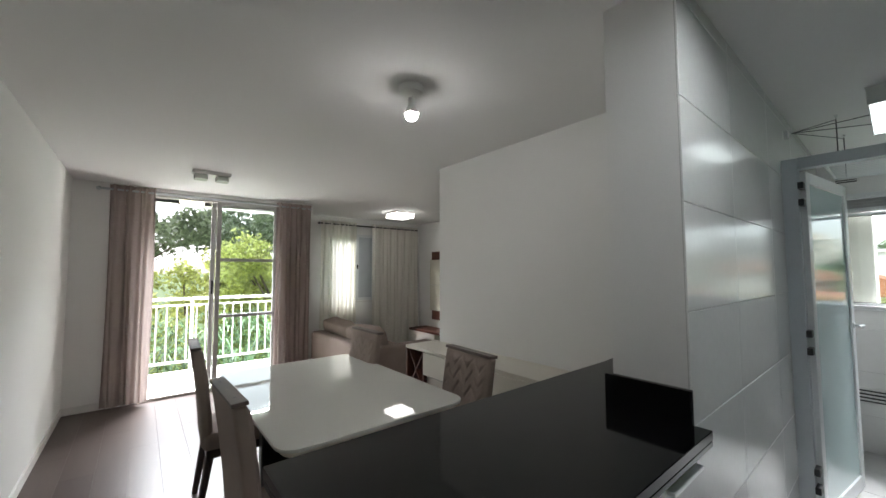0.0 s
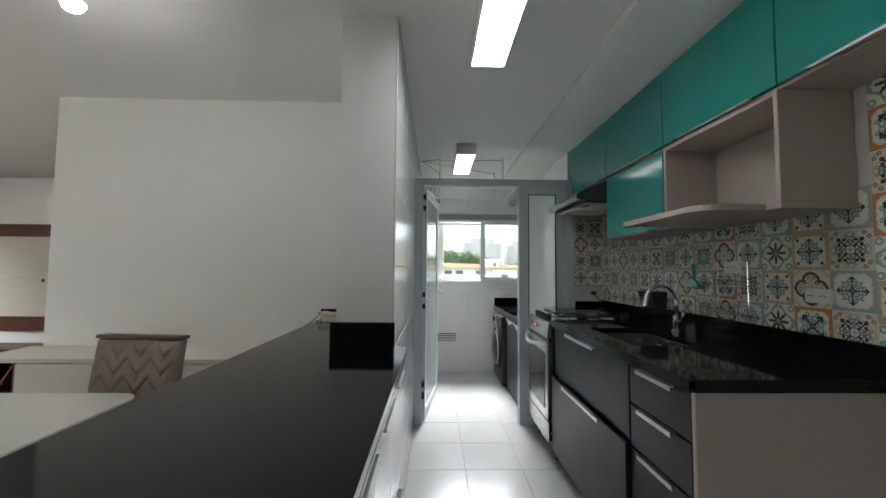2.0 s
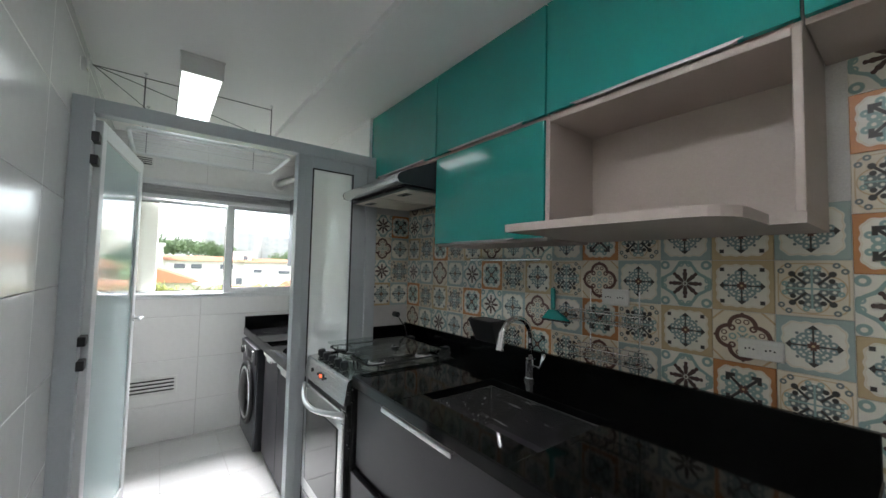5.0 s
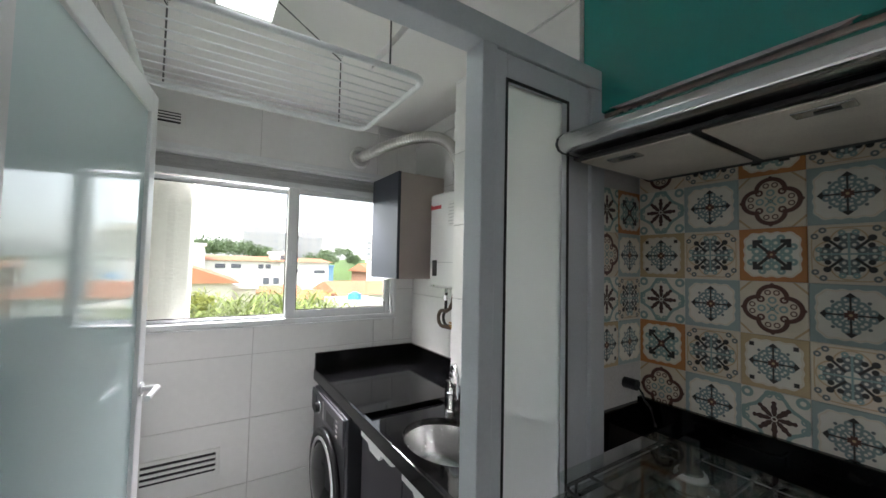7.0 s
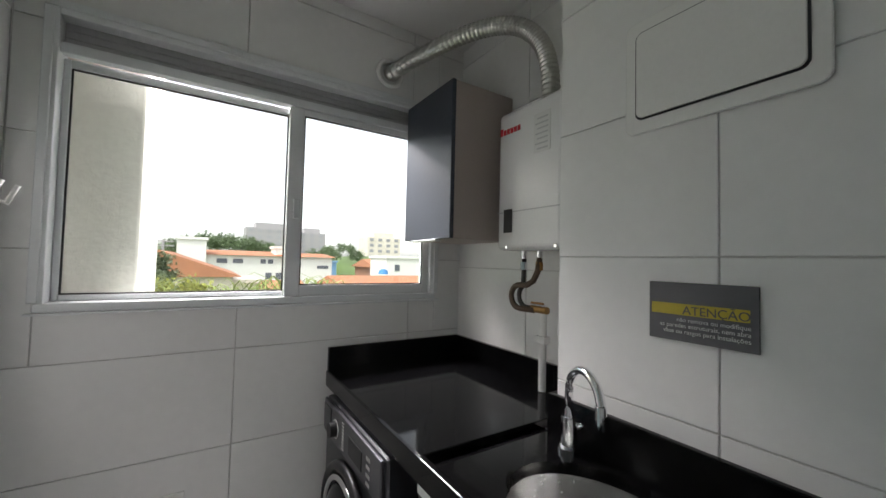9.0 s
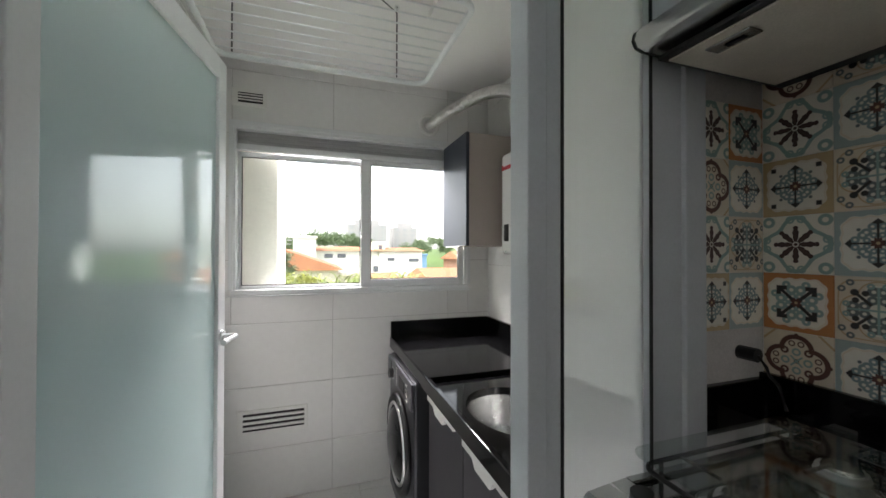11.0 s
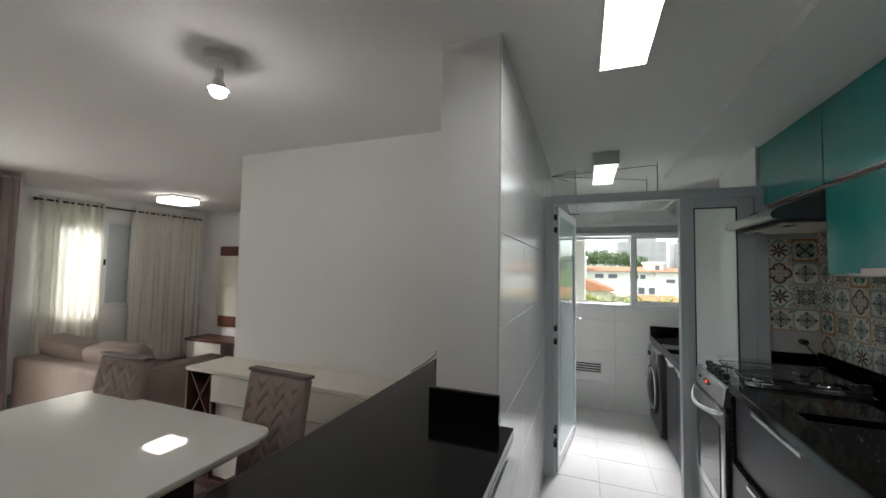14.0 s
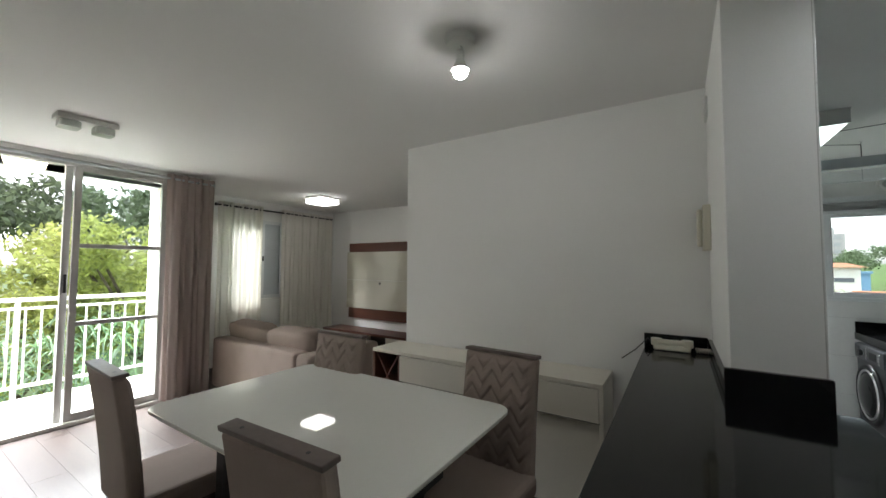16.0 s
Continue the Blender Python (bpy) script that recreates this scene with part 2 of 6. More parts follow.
CREAMH = mat("cream_house_paint", (0.66, 0.60, 0.52), 0.85, var=0.08, scale=0.5, fine=8)
ROOFT = mat("clay_roof_tiles", (0.40, 0.17, 0.09), 0.85, var=0.2, scale=1.0, fine=6, bump=0.5)
TOWER = mat("concrete_tower", (0.36, 0.34, 0.35), 0.9, var=0.08, scale=0.1, fine=2)
WFAR = mat("far_tower_window", (0.30, 0.30, 0.32), 0.4, var=0.1, bump=0)
WDARK = mat("dark_far_window", (0.10, 0.11, 0.13), 0.3, var=0.1, bump=0)
GRASS = mat("grass_ground", (0.09, 0.14, 0.045), 0.95, var=0.35, scale=0.15, fine=3, bump=0.3)
BRICKH = mat("bare_brick_far", (0.34, 0.18, 0.12), 0.9, var=0.2, scale=0.6, fine=8)
BLUEH = mat("blue_house_paint", (0.16, 0.30, 0.46), 0.85, var=0.08, scale=0.5, fine=8)
BLUE = mat("blue_water_tank", (0.04, 0.22, 0.50), 0.5, var=0.05)
BARK = mat("brown_bark", (0.10, 0.075, 0.055), 0.9, var=0.3, scale=8, fine=60, bump=0.6)


def leaf_mat(name, color, var):
    m = bpy.data.materials.new(name)
    nt, b = nodes_of(m)
    N, L = nt.nodes.new, nt.links.new
    ge, mr, sc, tl, mix = N("ShaderNodeNewGeometry"), N("ShaderNodeMapRange"), N("ShaderNodeVectorMath"), N("ShaderNodeBsdfTranslucent"), N("ShaderNodeMixShader")
    mr.inputs["To Min"].default_value, mr.inputs["To Max"].default_value = 1 - var, 1 + var
    L(ge.outputs["Random Per Island"], mr.inputs["Value"])
    sc.operation = "SCALE"
    sc.inputs[0].default_value = color
    L(mr.outputs[0], sc.inputs["Scale"])
    L(sc.outputs[0], b.inputs["Base Color"]), L(sc.outputs[0], tl.inputs[0])
    b.inputs["Roughness"].default_value = 0.5
    mix.inputs[0].default_value = 0.4
    L(b.outputs[0], mix.inputs[1]), L(tl.outputs[0], mix.inputs[2])
    L(mix.outputs[0], nt.nodes["Material Output"].inputs["Surface"])
    return m


LEAFY = leaf_mat("yellow_green_leaves", (0.40, 0.44, 0.13), 0.40)
LEAFW = leaf_mat("pale_yellow_green_leaves", (0.36, 0.37, 0.10), 0.40)
LEAFP = leaf_mat("grass_green_blades", (0.26, 0.31, 0.10), 0.6)
LEAFH = leaf_mat("hazy_hill_leaves", (0.13, 0.18, 0.09), 0.45)
LEAFG = leaf_mat("green_leaves", (0.08, 0.15, 0.04), 0.55)
LEAFD = leaf_mat("dark_green_leaves", (0.15, 0.19, 0.11), 0.5)
LEAFB = leaf_mat("blade_leaves", (0.10, 0.17, 0.08), 0.6)


# ---- mesh helpers ----
ORG = {}


def box(bm, x0, x1, y0, y1, z0, z1, bev=0.0, seg=2):
    made = bmesh.ops.create_cube(bm, size=1.0)["verts"]
    for v in made:
        v.co = Vector(((x0 + x1) / 2 + v.co.x * (x1 - x0), (y0 + y1) / 2 + v.co.y * (y1 - y0), (z0 + z1) / 2 + v.co.z * (z1 - z0)))
    if bev > 0:
        bev = min(bev, 0.45 * min(x1 - x0, y1 - y0, z1 - z0))
        edges = list({e for v in made for e in v.link_edges})
        bmesh.ops.bevel(bm, geom=edges, offset=bev, segments=seg, profile=0.5, affect="EDGES")
    return bm


def B(*a, bev=0.003, seg=2):
    return box(bmesh.new(), *a, bev=bev, seg=seg)


def rod(bm, a, b, r, seg=12, r2=None):
    a, b = Vector(a), Vector(b)
    d = b - a
    m = Matrix.Translation((a + b) / 2) @ d.to_track_quat("Z", "Y").to_matrix().to_4x4()
    bmesh.ops.create_cone(bm, cap_ends=True, segments=seg, radius1=r, radius2=r if r2 is None else r2, depth=d.length, matrix=m)
    return bm


def R(a, b, r, seg=12, r2=None):
    return rod(bmesh.new(), a, b, r, seg, r2)


def tube(pts, r, seg=10, ribs=0.0, closed=False):
    """A pipe along smooth points; ribs: the depth of rings round it."""
    bm = bmesh.new()
    P = [Vector(p) for p in pts]
    rings, up = [], Vector((0.13, 0.21, 0.97))
    for i, p in enumerate(P):
        d = (P[(i + 1) % len(P)] - P[i - 1]) if closed else (P[min(i + 1, len(P) - 1)] - P[max(i - 1, 0)])
        d.normalize()
        s = d.cross(up).normalized()
        u = s.cross(d).normalized()
        rr = r + (ribs if i % 2 else -ribs)
        rings.append([bm.verts.new(p + rr * (s * math.cos(2 * math.pi * k / seg) + u * math.sin(2 * math.pi * k / seg))) for k in range(seg)])
    n = len(rings)
    for i in range(n if closed else n - 1):
        for k in range(seg):
            bm.faces.new((rings[i][k], rings[i][(k + 1) % seg], rings[(i + 1) % n][(k + 1) % seg], rings[(i + 1) % n][k]))
    if not closed:
        bm.faces.new(rings[0]), bm.faces.new(list(reversed(rings[-1])))
    bmesh.ops.recalc_face_normals(bm, faces=bm.faces)
    for f in bm.faces:
        f.smooth = ribs == 0
    return bm


def arc(c, r, a0, a1, n, ax, ay):
    c, ax, ay = Vector(c), Vector(ax), Vector(ay)
    return [c + r * (ax * math.cos(radians(a0 + (a1 - a0) * i / n)) + ay * math.sin(radians(a0 + (a1 - a0) * i / n))) for i in range(n + 1)]


def prism(pts, z0, z1, bev=0.0, seg=2):
    """An outline in x and y, raised from z0 to z1."""
    bm = bmesh.new()
    lo = [bm.verts.new((x, y, z0)) for x, y in pts]
    hi = [bm.verts.new((x, y, z1)) for x, y in pts]
    n = len(pts)
    bm.faces.new(lo), bm.faces.new(hi)
    for i in range(n):
        bm.faces.new((lo[i], lo[(i + 1) % n], hi[(i + 1) % n], hi[i]))
    bmesh.ops.recalc_face_normals(bm, faces=bm.faces)
    if bev:
        bmesh.ops.bevel(bm, geom=[e for e in bm.edges if abs(e.verts[0].co.z - e.verts[1].co.z) < 1e-6], offset=bev, segments=seg, profile=0.5, affect="EDGES")
    return bm


def round_rect(x0, x1, y0, y1, r, n=6):
    pts = []
    for cx, cy, a in ((x1 - r, y1 - r, 0), (x0 + r, y1 - r, 90), (x0 + r, y0 + r, 180), (x1 - r, y0 + r, 270)):
        pts += [(cx + r * math.cos(radians(a + 90 * i / n)), cy + r * math.sin(radians(a + 90 * i / n))) for i in range(n + 1)]
    return pts


def swap(bm, m):
    bmesh.ops.transform(bm, matrix=m, verts=bm.verts)
    return bm


def thing(name, at, label, category, group="", kind=""):
    ob = new(name)
    ob.location = at
    ob.empty_display_size = 0.1
    ORG[ob.name] = Vector(at)
    return tagged(ob, label, category, group, kind)


def mesh_of(name, bm, material):
    me = bpy.data.meshes.new(name)
    bm.to_mesh(me)
    bm.free()
    me.materials.append(material)
    return me


def part(name, bm, material, parent, label=""):
    o = ORG[parent.name]
    bmesh.ops.translate(bm, vec=-o, verts=bm.verts)
    ob = new(name, mesh_of(name, bm, material))
    ob.parent = parent
    ORG[ob.name] = o
    return tagged(ob, label)


def solid(name, bm, material, label, category, group="", kind="", at=(0, 0, 0)):
    """A thing that is one mesh."""
    bmesh.ops.translate(bm, vec=-Vector(at), verts=bm.verts)
    ob = new(name, mesh_of(name, bm, material))
    ob.location = at
    ORG[ob.name] = Vector(at)
    return tagged(ob, label, category, group, kind)


def smooth(ob):
    for p in ob.data.polygons:
        p.use_smooth = True
    return ob


# ---- the plan ----
XL, XP, XW, XT, XE = -0.36, 1.56, 2.44, 4.80, 4.867   # left wall, pier, white wall, screen wall, laundry end
YS, YK, YP, YC, YB, YWN = -0.86, 0.815, 1.06, 3.16, 5.87, 6.80  # south wall, tiled wall, pier, corner, balcony wall, window wall
H = 2.46
YR, YPF, XPE = -0.81, -0.562, 4.005                    # laundry recess, sink pier face, its end
XF = 3.235                                             # door frame of the laundry
S = "structure"


def wall(name, label, *boxes, material=WALL):
    bm = bmesh.new()
    for b in boxes:
        box(bm, *b)
    return solid(name, bm, material, label, "wall", kind=S)


wall("wall_left", "plain white painted wall beside the dining table", (XL - 0.15, XL, YS - 0.15, YB + 0.15, 0, H))
wall("wall_balcony", "white painted wall round the balcony door", (XL, 0.215, YB, YB + 0.15, 0, H), (1.775, 2.18, YB, YB + 0.15, 0, H), (0.215, 1.775, YB, YB + 0.15, 2.42, H))
wall("wall_jog", "short white wall between balcony door and window", (2.06, 2.18, YB + 0.15, YWN, 0, H))
WX0, WX1, WZ0, WZ1 = 2.72, 3.75, 0.93, 2.17
wall("wall_window", "white painted wall round the living room window", (2.06, WX0, YWN, YWN + 0.15, 0, H), (WX1, XT + 0.15, YWN, YWN + 0.15, 0, H),
     (WX0, WX1, YWN, YWN + 0.15, 0, WZ0), (WX0, WX1, YWN, YWN + 0.15, WZ1, H))
wall("wall_screen", "white painted wall behind the screen panel", (XT, XT + 0.15, YC, YWN, 0, H))
wall("wall_partition", "large plain white wall behind the sideboard", (XW, XW + 0.15, YP, YC, 0, H), (XW + 0.15, XT + 0.15, YC - 0.15, YC, 0, H))
wall("wall_pier", "white painted end of the kitchen wall", (XP, XE + 0.15, YK + 0.008, YP, 0, H))
wall("wall_south", "white wall behind the kitchen counter", (XL, XE + 0.16, YS - 0.15, YS - 0.006, 0, H), (XPE, XE + 0.008, YS - 0.005, YR - 0.008, 0, H))
wall("wall_stub", "short wall between stove and laundry", (3.256, XF + 0.05, YS - 0.006, -0.595, 0, H))
LY0, LY1, LZ0, LZ1 = -0.665, 0.735, 1.165, 2.105
wall("wall_laundry_end", "white wall round the laundry window", (XE + 0.008, XE + 0.16, YS - 0.15, LY0, 0, H), (XE + 0.008, XE + 0.16, LY1, YK + 0.2, 0, H),
     (XE + 0.008, XE + 0.16, LY0, LY1, 0, LZ0), (XE + 0.008, XE + 0.16, LY0, LY1, LZ1, H))
wall("wall_laundry_pier", "tiled projecting wall beside the laundry sink", (XF + 0.05, XPE - 0.003, YS - 0.006, YPF - 0.008, 0, H))
solid("soffit", B(XL, XF + 0.9, YS - 0.006, -0.17, 2.422, H, bev=0), CEIL, "white boxed soffit above the wall cabinets", "soffit", kind=S)
solid("ceiling", B(XL - 0.15, XT + 0.15, YS - 0.15, YWN + 0.15, H, H + 0.12, bev=0), CEIL, "plain white painted ceiling", "ceiling", kind=S)

# skirting boards
solid("baseboard", B(XL, XL + 0.014, YS, YB, 0.0, 0.075, bev=0.003), SKIRT, "white skirting along the long wall", "baseboard", kind=S)
solid("baseboard", B(XL + 0.014, 0.215, YB - 0.014, YB, 0.0, 0.075, bev=0.003), SKIRT, "white skirting beside the balcony door", "baseboard", kind=S)
solid("baseboard", B(XT - 0.014, XT, YC, YWN, 0.0, 0.075, bev=0.003), SKIRT, "white skirting under the screen panel", "baseboard", kind=S)


# ---- doors and windows ----
def balcony_door():
    d = thing("door_1", (1.0, YB, 0), "pale grey aluminium sliding balcony door, slid open", "door", kind=S)
    y0, y1 = YB + 0.01, YB + 0.12
    part("track", B(0.215, 1.775, YB - 0.03, YB + 0.15, 0.0, 0.035), SKIRT, d, "pale stone threshold with rails")
    part("header", B(0.215, 1.775, y0, y1, 2.36, 2.42), FRAMED, d)
    part("jamb", B(0.215, 0.265, y0, y1, 0.035, 2.36), FRAMED, d)
    part("jamb", B(1.725, 1.775, y0, y1, 0.035, 2.36), FRAMED, d)
    leaf = part("sliding_leaf", B(0.915, 0.965, y0 + 0.055, y0 + 0.095, 0.035, 2.36), FRAMED, d)
    for x0, x1 in ((0.970, 1.020), (1.655, 1.720)):
        part("stile", B(x0, x1, y0 + 0.005, y0 + 0.045, 0.035, 2.36), FRAMED, leaf)
    for z in (1.625, 0.905):
        part("rail", B(1.020, 1.655, y0 + 0.005, y0 + 0.045, z - 0.02, z + 0.02), FRAMED, leaf)
    part("rail", B(1.020, 1.655, y0 + 0.005, y0 + 0.045, 0.035, 0.10), FRAMED, leaf)
    part("rail", B(1.020, 1.655, y0 + 0.005, y0 + 0.045, 2.32, 2.36), FRAMED, leaf)
    part("pull", B(0.930, 0.950, y0 + 0.03, y0 + 0.055, 1.19, 1.36), BLACKP, leaf, "black flush pull")
    for z0, z1 in ((0.10, 0.885), (0.925, 1.605), (1.645, 2.32)):
        p = part("pane", B(1.020, 1.655, y0 + 0.022, y0 + 0.028, z0, z1, bev=0), PANE, leaf)
        p.visible_shadow = False


balcony_door()


def living_window():
    w = thing("window_1", ((WX0 + WX1) / 2, YWN, WZ0), "white aluminium window with one leaf behind the curtain", "window", kind=S)
    y0, y1 = YWN + 0.02, YWN + 0.10
    for n, b in (("frame_side", (WX0, WX0 + 0.05, y0, y1, WZ0, WZ1)), ("frame_side", (WX1 - 0.05, WX1, y0, y1, WZ0, WZ1)),
                 ("frame_top", (WX0 + 0.05, WX1 - 0.05, y0, y1, WZ1 - 0.05, WZ1)), ("frame_bottom", (WX0 + 0.05, WX1 - 0.05, y0, y1, WZ0, WZ0 + 0.05)),
                 ("mullion", (3.21, 3.27, y0, y1, WZ0 + 0.05, WZ1 - 0.05)), ("stile", (3.34, 3.40, y0 - 0.03, y0, WZ0 + 0.02, WZ1 - 0.02))):
        part(n, B(*b), FRAMEW, w)
    part("shutter_leaf", B(3.40, WX1 - 0.05, y0 + 0.02, y0 + 0.045, WZ0 + 0.05, WZ1 - 0.05), FRAMEG, w, "closed grey shutter leaf")
    part("latch", B(3.36, 3.38, y0 - 0.05, y0 - 0.03, 1.52, 1.60), BLACKP, w)
    p = part("pane", B(WX0 + 0.05, 3.21, y0 + 0.03, y0 + 0.036, WZ0 + 0.05, WZ1 - 0.05, bev=0), PANE, w)
    p.visible_shadow = False
    part("window_sill", B(WX0 - 0.03, WX1 + 0.03, YWN - 0.02, YWN + 0.02, WZ0 - 0.03, WZ0), SKIRT, w)


living_window()


def laundry_window():
    w = thing("window_2", (XE, 0.02, LZ0), "white aluminium sliding window with a raised roller shutter", "window", kind=S)
    x0, x1, zt = XE - 0.005, XE + 0.09, 1.975
    for n, b in (("frame_side", (x0, x1, LY0, LY0 + 0.030, LZ0, LZ1)), ("frame_side", (x0, x1, LY1 - 0.022, LY1, LZ0, LZ1)),
                 ("frame_top", (x0, x1, LY0 + 0.030, LY1 - 0.022, LZ1 - 0.03, LZ1)), ("frame_bottom", (x0 - 0.004, x1, LY0, LY1, LZ0 - 0.010, LZ0 + 0.018)),
                 ("trim", (x0 - 0.008, x0 - 0.0005, LY0 - 0.012, LY0 + 0.012, LZ0 + 0.0185, LZ1 - 0.0125)), ("trim", (x0 - 0.008, x0 - 0.0005, LY1 - 0.012, LY1 + 0.012, LZ0 + 0.0185, LZ1 - 0.0125)),
                 ("trim", (x0 - 0.008, x0 - 0.0005, LY0 - 0.012, LY1 + 0.012, LZ1 - 0.012, LZ1 + 0.014)), ("sill", (x0 - 0.018, x0 + 0.004, LY0 - 0.016, LY1 + 0.016, LZ0 - 0.018, LZ0 - 0.0105))):
        part(n, B(*b), FRAMEW, w)
    for i in range(4):
        part("shutter_slat", B(XE + 0.046, XE + 0.058, LY0 + 0.030, LY1 - 0.022, zt + i * 0.0255, zt + 0.025 + i * 0.0255, bev=0.004), SHUT, w)
    part("shutter_guide", B(XE + 0.008, XE + 0.045, LY0 + 0.030, LY1 - 0.022, zt - 0.012, zt + 0.022, bev=0.003), FRAMEW, w)
    for a, b, xs, sa, sb, zr in ((-0.012, LY1 - 0.022, XE + 0.052, 0.046, 0.018, 0.020), (LY0 + 0.030, 0.036, XE + 0.014, 0.034, 0.058, 0.045)):
        s = part("sash", B(xs, xs + 0.03, a, a + sa, LZ0 + 0.018, zt - 0.013), FRAMEW, w)
        part("stile", B(xs, xs + 0.03, b - sb, b, LZ0 + 0.018, zt - 0.013), FRAMEW, s)
        part("rail", B(xs, xs + 0.03, a + sa, b - sb, LZ0 + 0.018, LZ0 + 0.018 + zr), FRAMEW, s)
        part("rail", B(xs, xs + 0.03, a + sa, b - sb, zt - 0.040, zt - 0.013), FRAMEW, s)
        z0, z1, ya, yb = LZ0 + 0.018 + zr, zt - 0.040, a + sa, b - sb
        for q in ((ya, ya + 0.005, z0, z1), (yb - 0.005, yb, z0, z1), (ya + 0.005, yb - 0.005, z0, z0 + 0.005), (ya + 0.005, yb - 0.005, z1 - 0.005, z1)):
            part("gasket", B(xs + 0.006, xs + 0.011, *q, bev=0), BLACKP, s, "thin black rubber gasket")
        p = part("pane", B(xs + 0.012, xs + 0.017, ya, yb, z0, z1, bev=0), PANE, s)
        p.visible_shadow = False
    part("latch", B(XE + 0.002, XE + 0.014, -0.012, 0.012, 1.50, 1.58), FRAMEW, w)


laundry_window()


def laundry_door():
    d = thing("door_2", (XF, 0.4, 0), "grey aluminium door frame with a fixed frosted side light and an open leaf", "door", kind=S)
    x0, x1 = XF - 0.02, XF + 0.05
    part("frame_post", B(x0, x1, 0.745, YK, 0, 2.14), FRAMEG, d)
    part("frame_post", B(x0, x1, -0.146, -0.100, 0, 2.075), FRAMEG, d)
    part("frame_post", B(x0, x1, -0.595, -0.527, 0, 2.075), FRAMEG, d)
    part("frame_head", B(x0, x1, -0.595, 0.745, 2.075, 2.14), FRAMEG, d)
    side = part("side_light", B(XF + 0.012, XF + 0.02, -0.430, -0.188, 0.08, 2.008, bev=0), FROSTS, d, "tall frosted glass side light")
    for b in ((x0 + 0.01, x1 - 0.01, -0.188, -0.146, 0.0, 2.075), (x0 + 0.01, x1 - 0.01, -0.527, -0.430, 0.0, 2.075),
              (x0 + 0.01, x1 - 0.01, -0.430, -0.188, 2.008, 2.075), (x0 + 0.01, x1 - 0.01, -0.430, -0.188, 0.0, 0.08)):
        part("side_frame", B(*b), FRAMEG, side)
    for b in ((-0.434, -0.426, 0.08, 2.008), (-0.192, -0.184, 0.08, 2.008), (-0.426, -0.192, 2.0, 2.008), (-0.426, -0.192, 0.08, 0.088)):
        part("gasket", B(XF - 0.0115, XF - 0.0085, *b, bev=0), BLACKP, side, "thin black rubber gasket")
    # the leaf swings from the post near the tiled wall into the laundry
    ax, ay = XF + 0.045, 0.745
    m = Matrix.Translation((ax, ay, 0)) @ Matrix.Rotation(radians(-8.0), 4, "Z")
    w = 0.82

    def lp(n, b, material, par, label="", bev=0.003):
        return part(n, swap(B(*b, bev=bev), m), material, par, label)
    leaf = lp("leaf", (0.06, w - 0.06, -0.016, -0.008, 0.10, 1.995), FROST, d, "frosted glass door leaf, open", bev=0)
    lp("leaf_stile", (0.0, 0.06, -0.028, 0.0, 0.015, 2.065), FRAMEW, leaf)
    lp("leaf_stile", (w - 0.06, w, -0.028, 0.0, 0.015, 2.065), FRAMEW, leaf)
    lp("leaf_rail", (0.06, w - 0.06, -0.028, 0.0, 0.015, 0.10), FRAMEW, leaf)
    lp("leaf_rail", (0.06, w - 0.06, -0.028, 0.0, 1.995, 2.065), FRAMEW, leaf)
    for z in (0.22, 0.99, 1.855):
        for dz in (0.0, 0.10):
            part("hinge", B(XF - 0.026, XF + 0.05, 0.722, 0.748, z + dz, z + dz + 0.04), BLACKP, d, "black hinge")
    for s in (-1, 1):
        y = -0.028 if s < 0 else 0.0
        hb = bmesh.new()
        rod(hb, (w - 0.03, y, 1.10), (w - 0.03, y + s * 0.045, 1.10), 0.009)
        rod(hb, (w - 0.03, y + s * 0.045, 1.10), (w - 0.14, y + s * 0.045, 1.10), 0.009)
        rod(hb, (w - 0.03, y, 1.10), (w - 0.03, y + s * 0.006, 1.10), 0.022)
        part("handle", swap(hb, m), FRAMEW, leaf, "white lever handle")


laundry_door()


# ---- dining room ----
def round_table():
    t = thing("dining_table", (1.08, 2.56, 0), "dining table with a glossy white glass top", "table")
    part("tabletop", prism(round_rect(0.65, 1.595, 1.865, 3.29, 0.09), 0.785, 0.80, bev=0.003), TTOP, t, "glossy white glass top with rounded corners")
    part("under_top", prism(round_rect(0.68, 1.565, 1.895, 3.26, 0.07), 0.755, 0.785), OFFW, t)
    part("apron", B(0.77, 1.475, 2.0, 3.14, 0.69, 0.755), DWOOD, t)
    for y in (2.12, 2.94):
        part("pedestal_panel", B(0.85, 1.395, y, y + 0.08, 0.05, 0.69, bev=0.01), BLACKP, t, "black pedestal panel")
    part("foot_plate", B(0.83, 1.415, 2.04, 3.10, 0.0, 0.05, bev=0.01), DWOOD, t)


round_table()


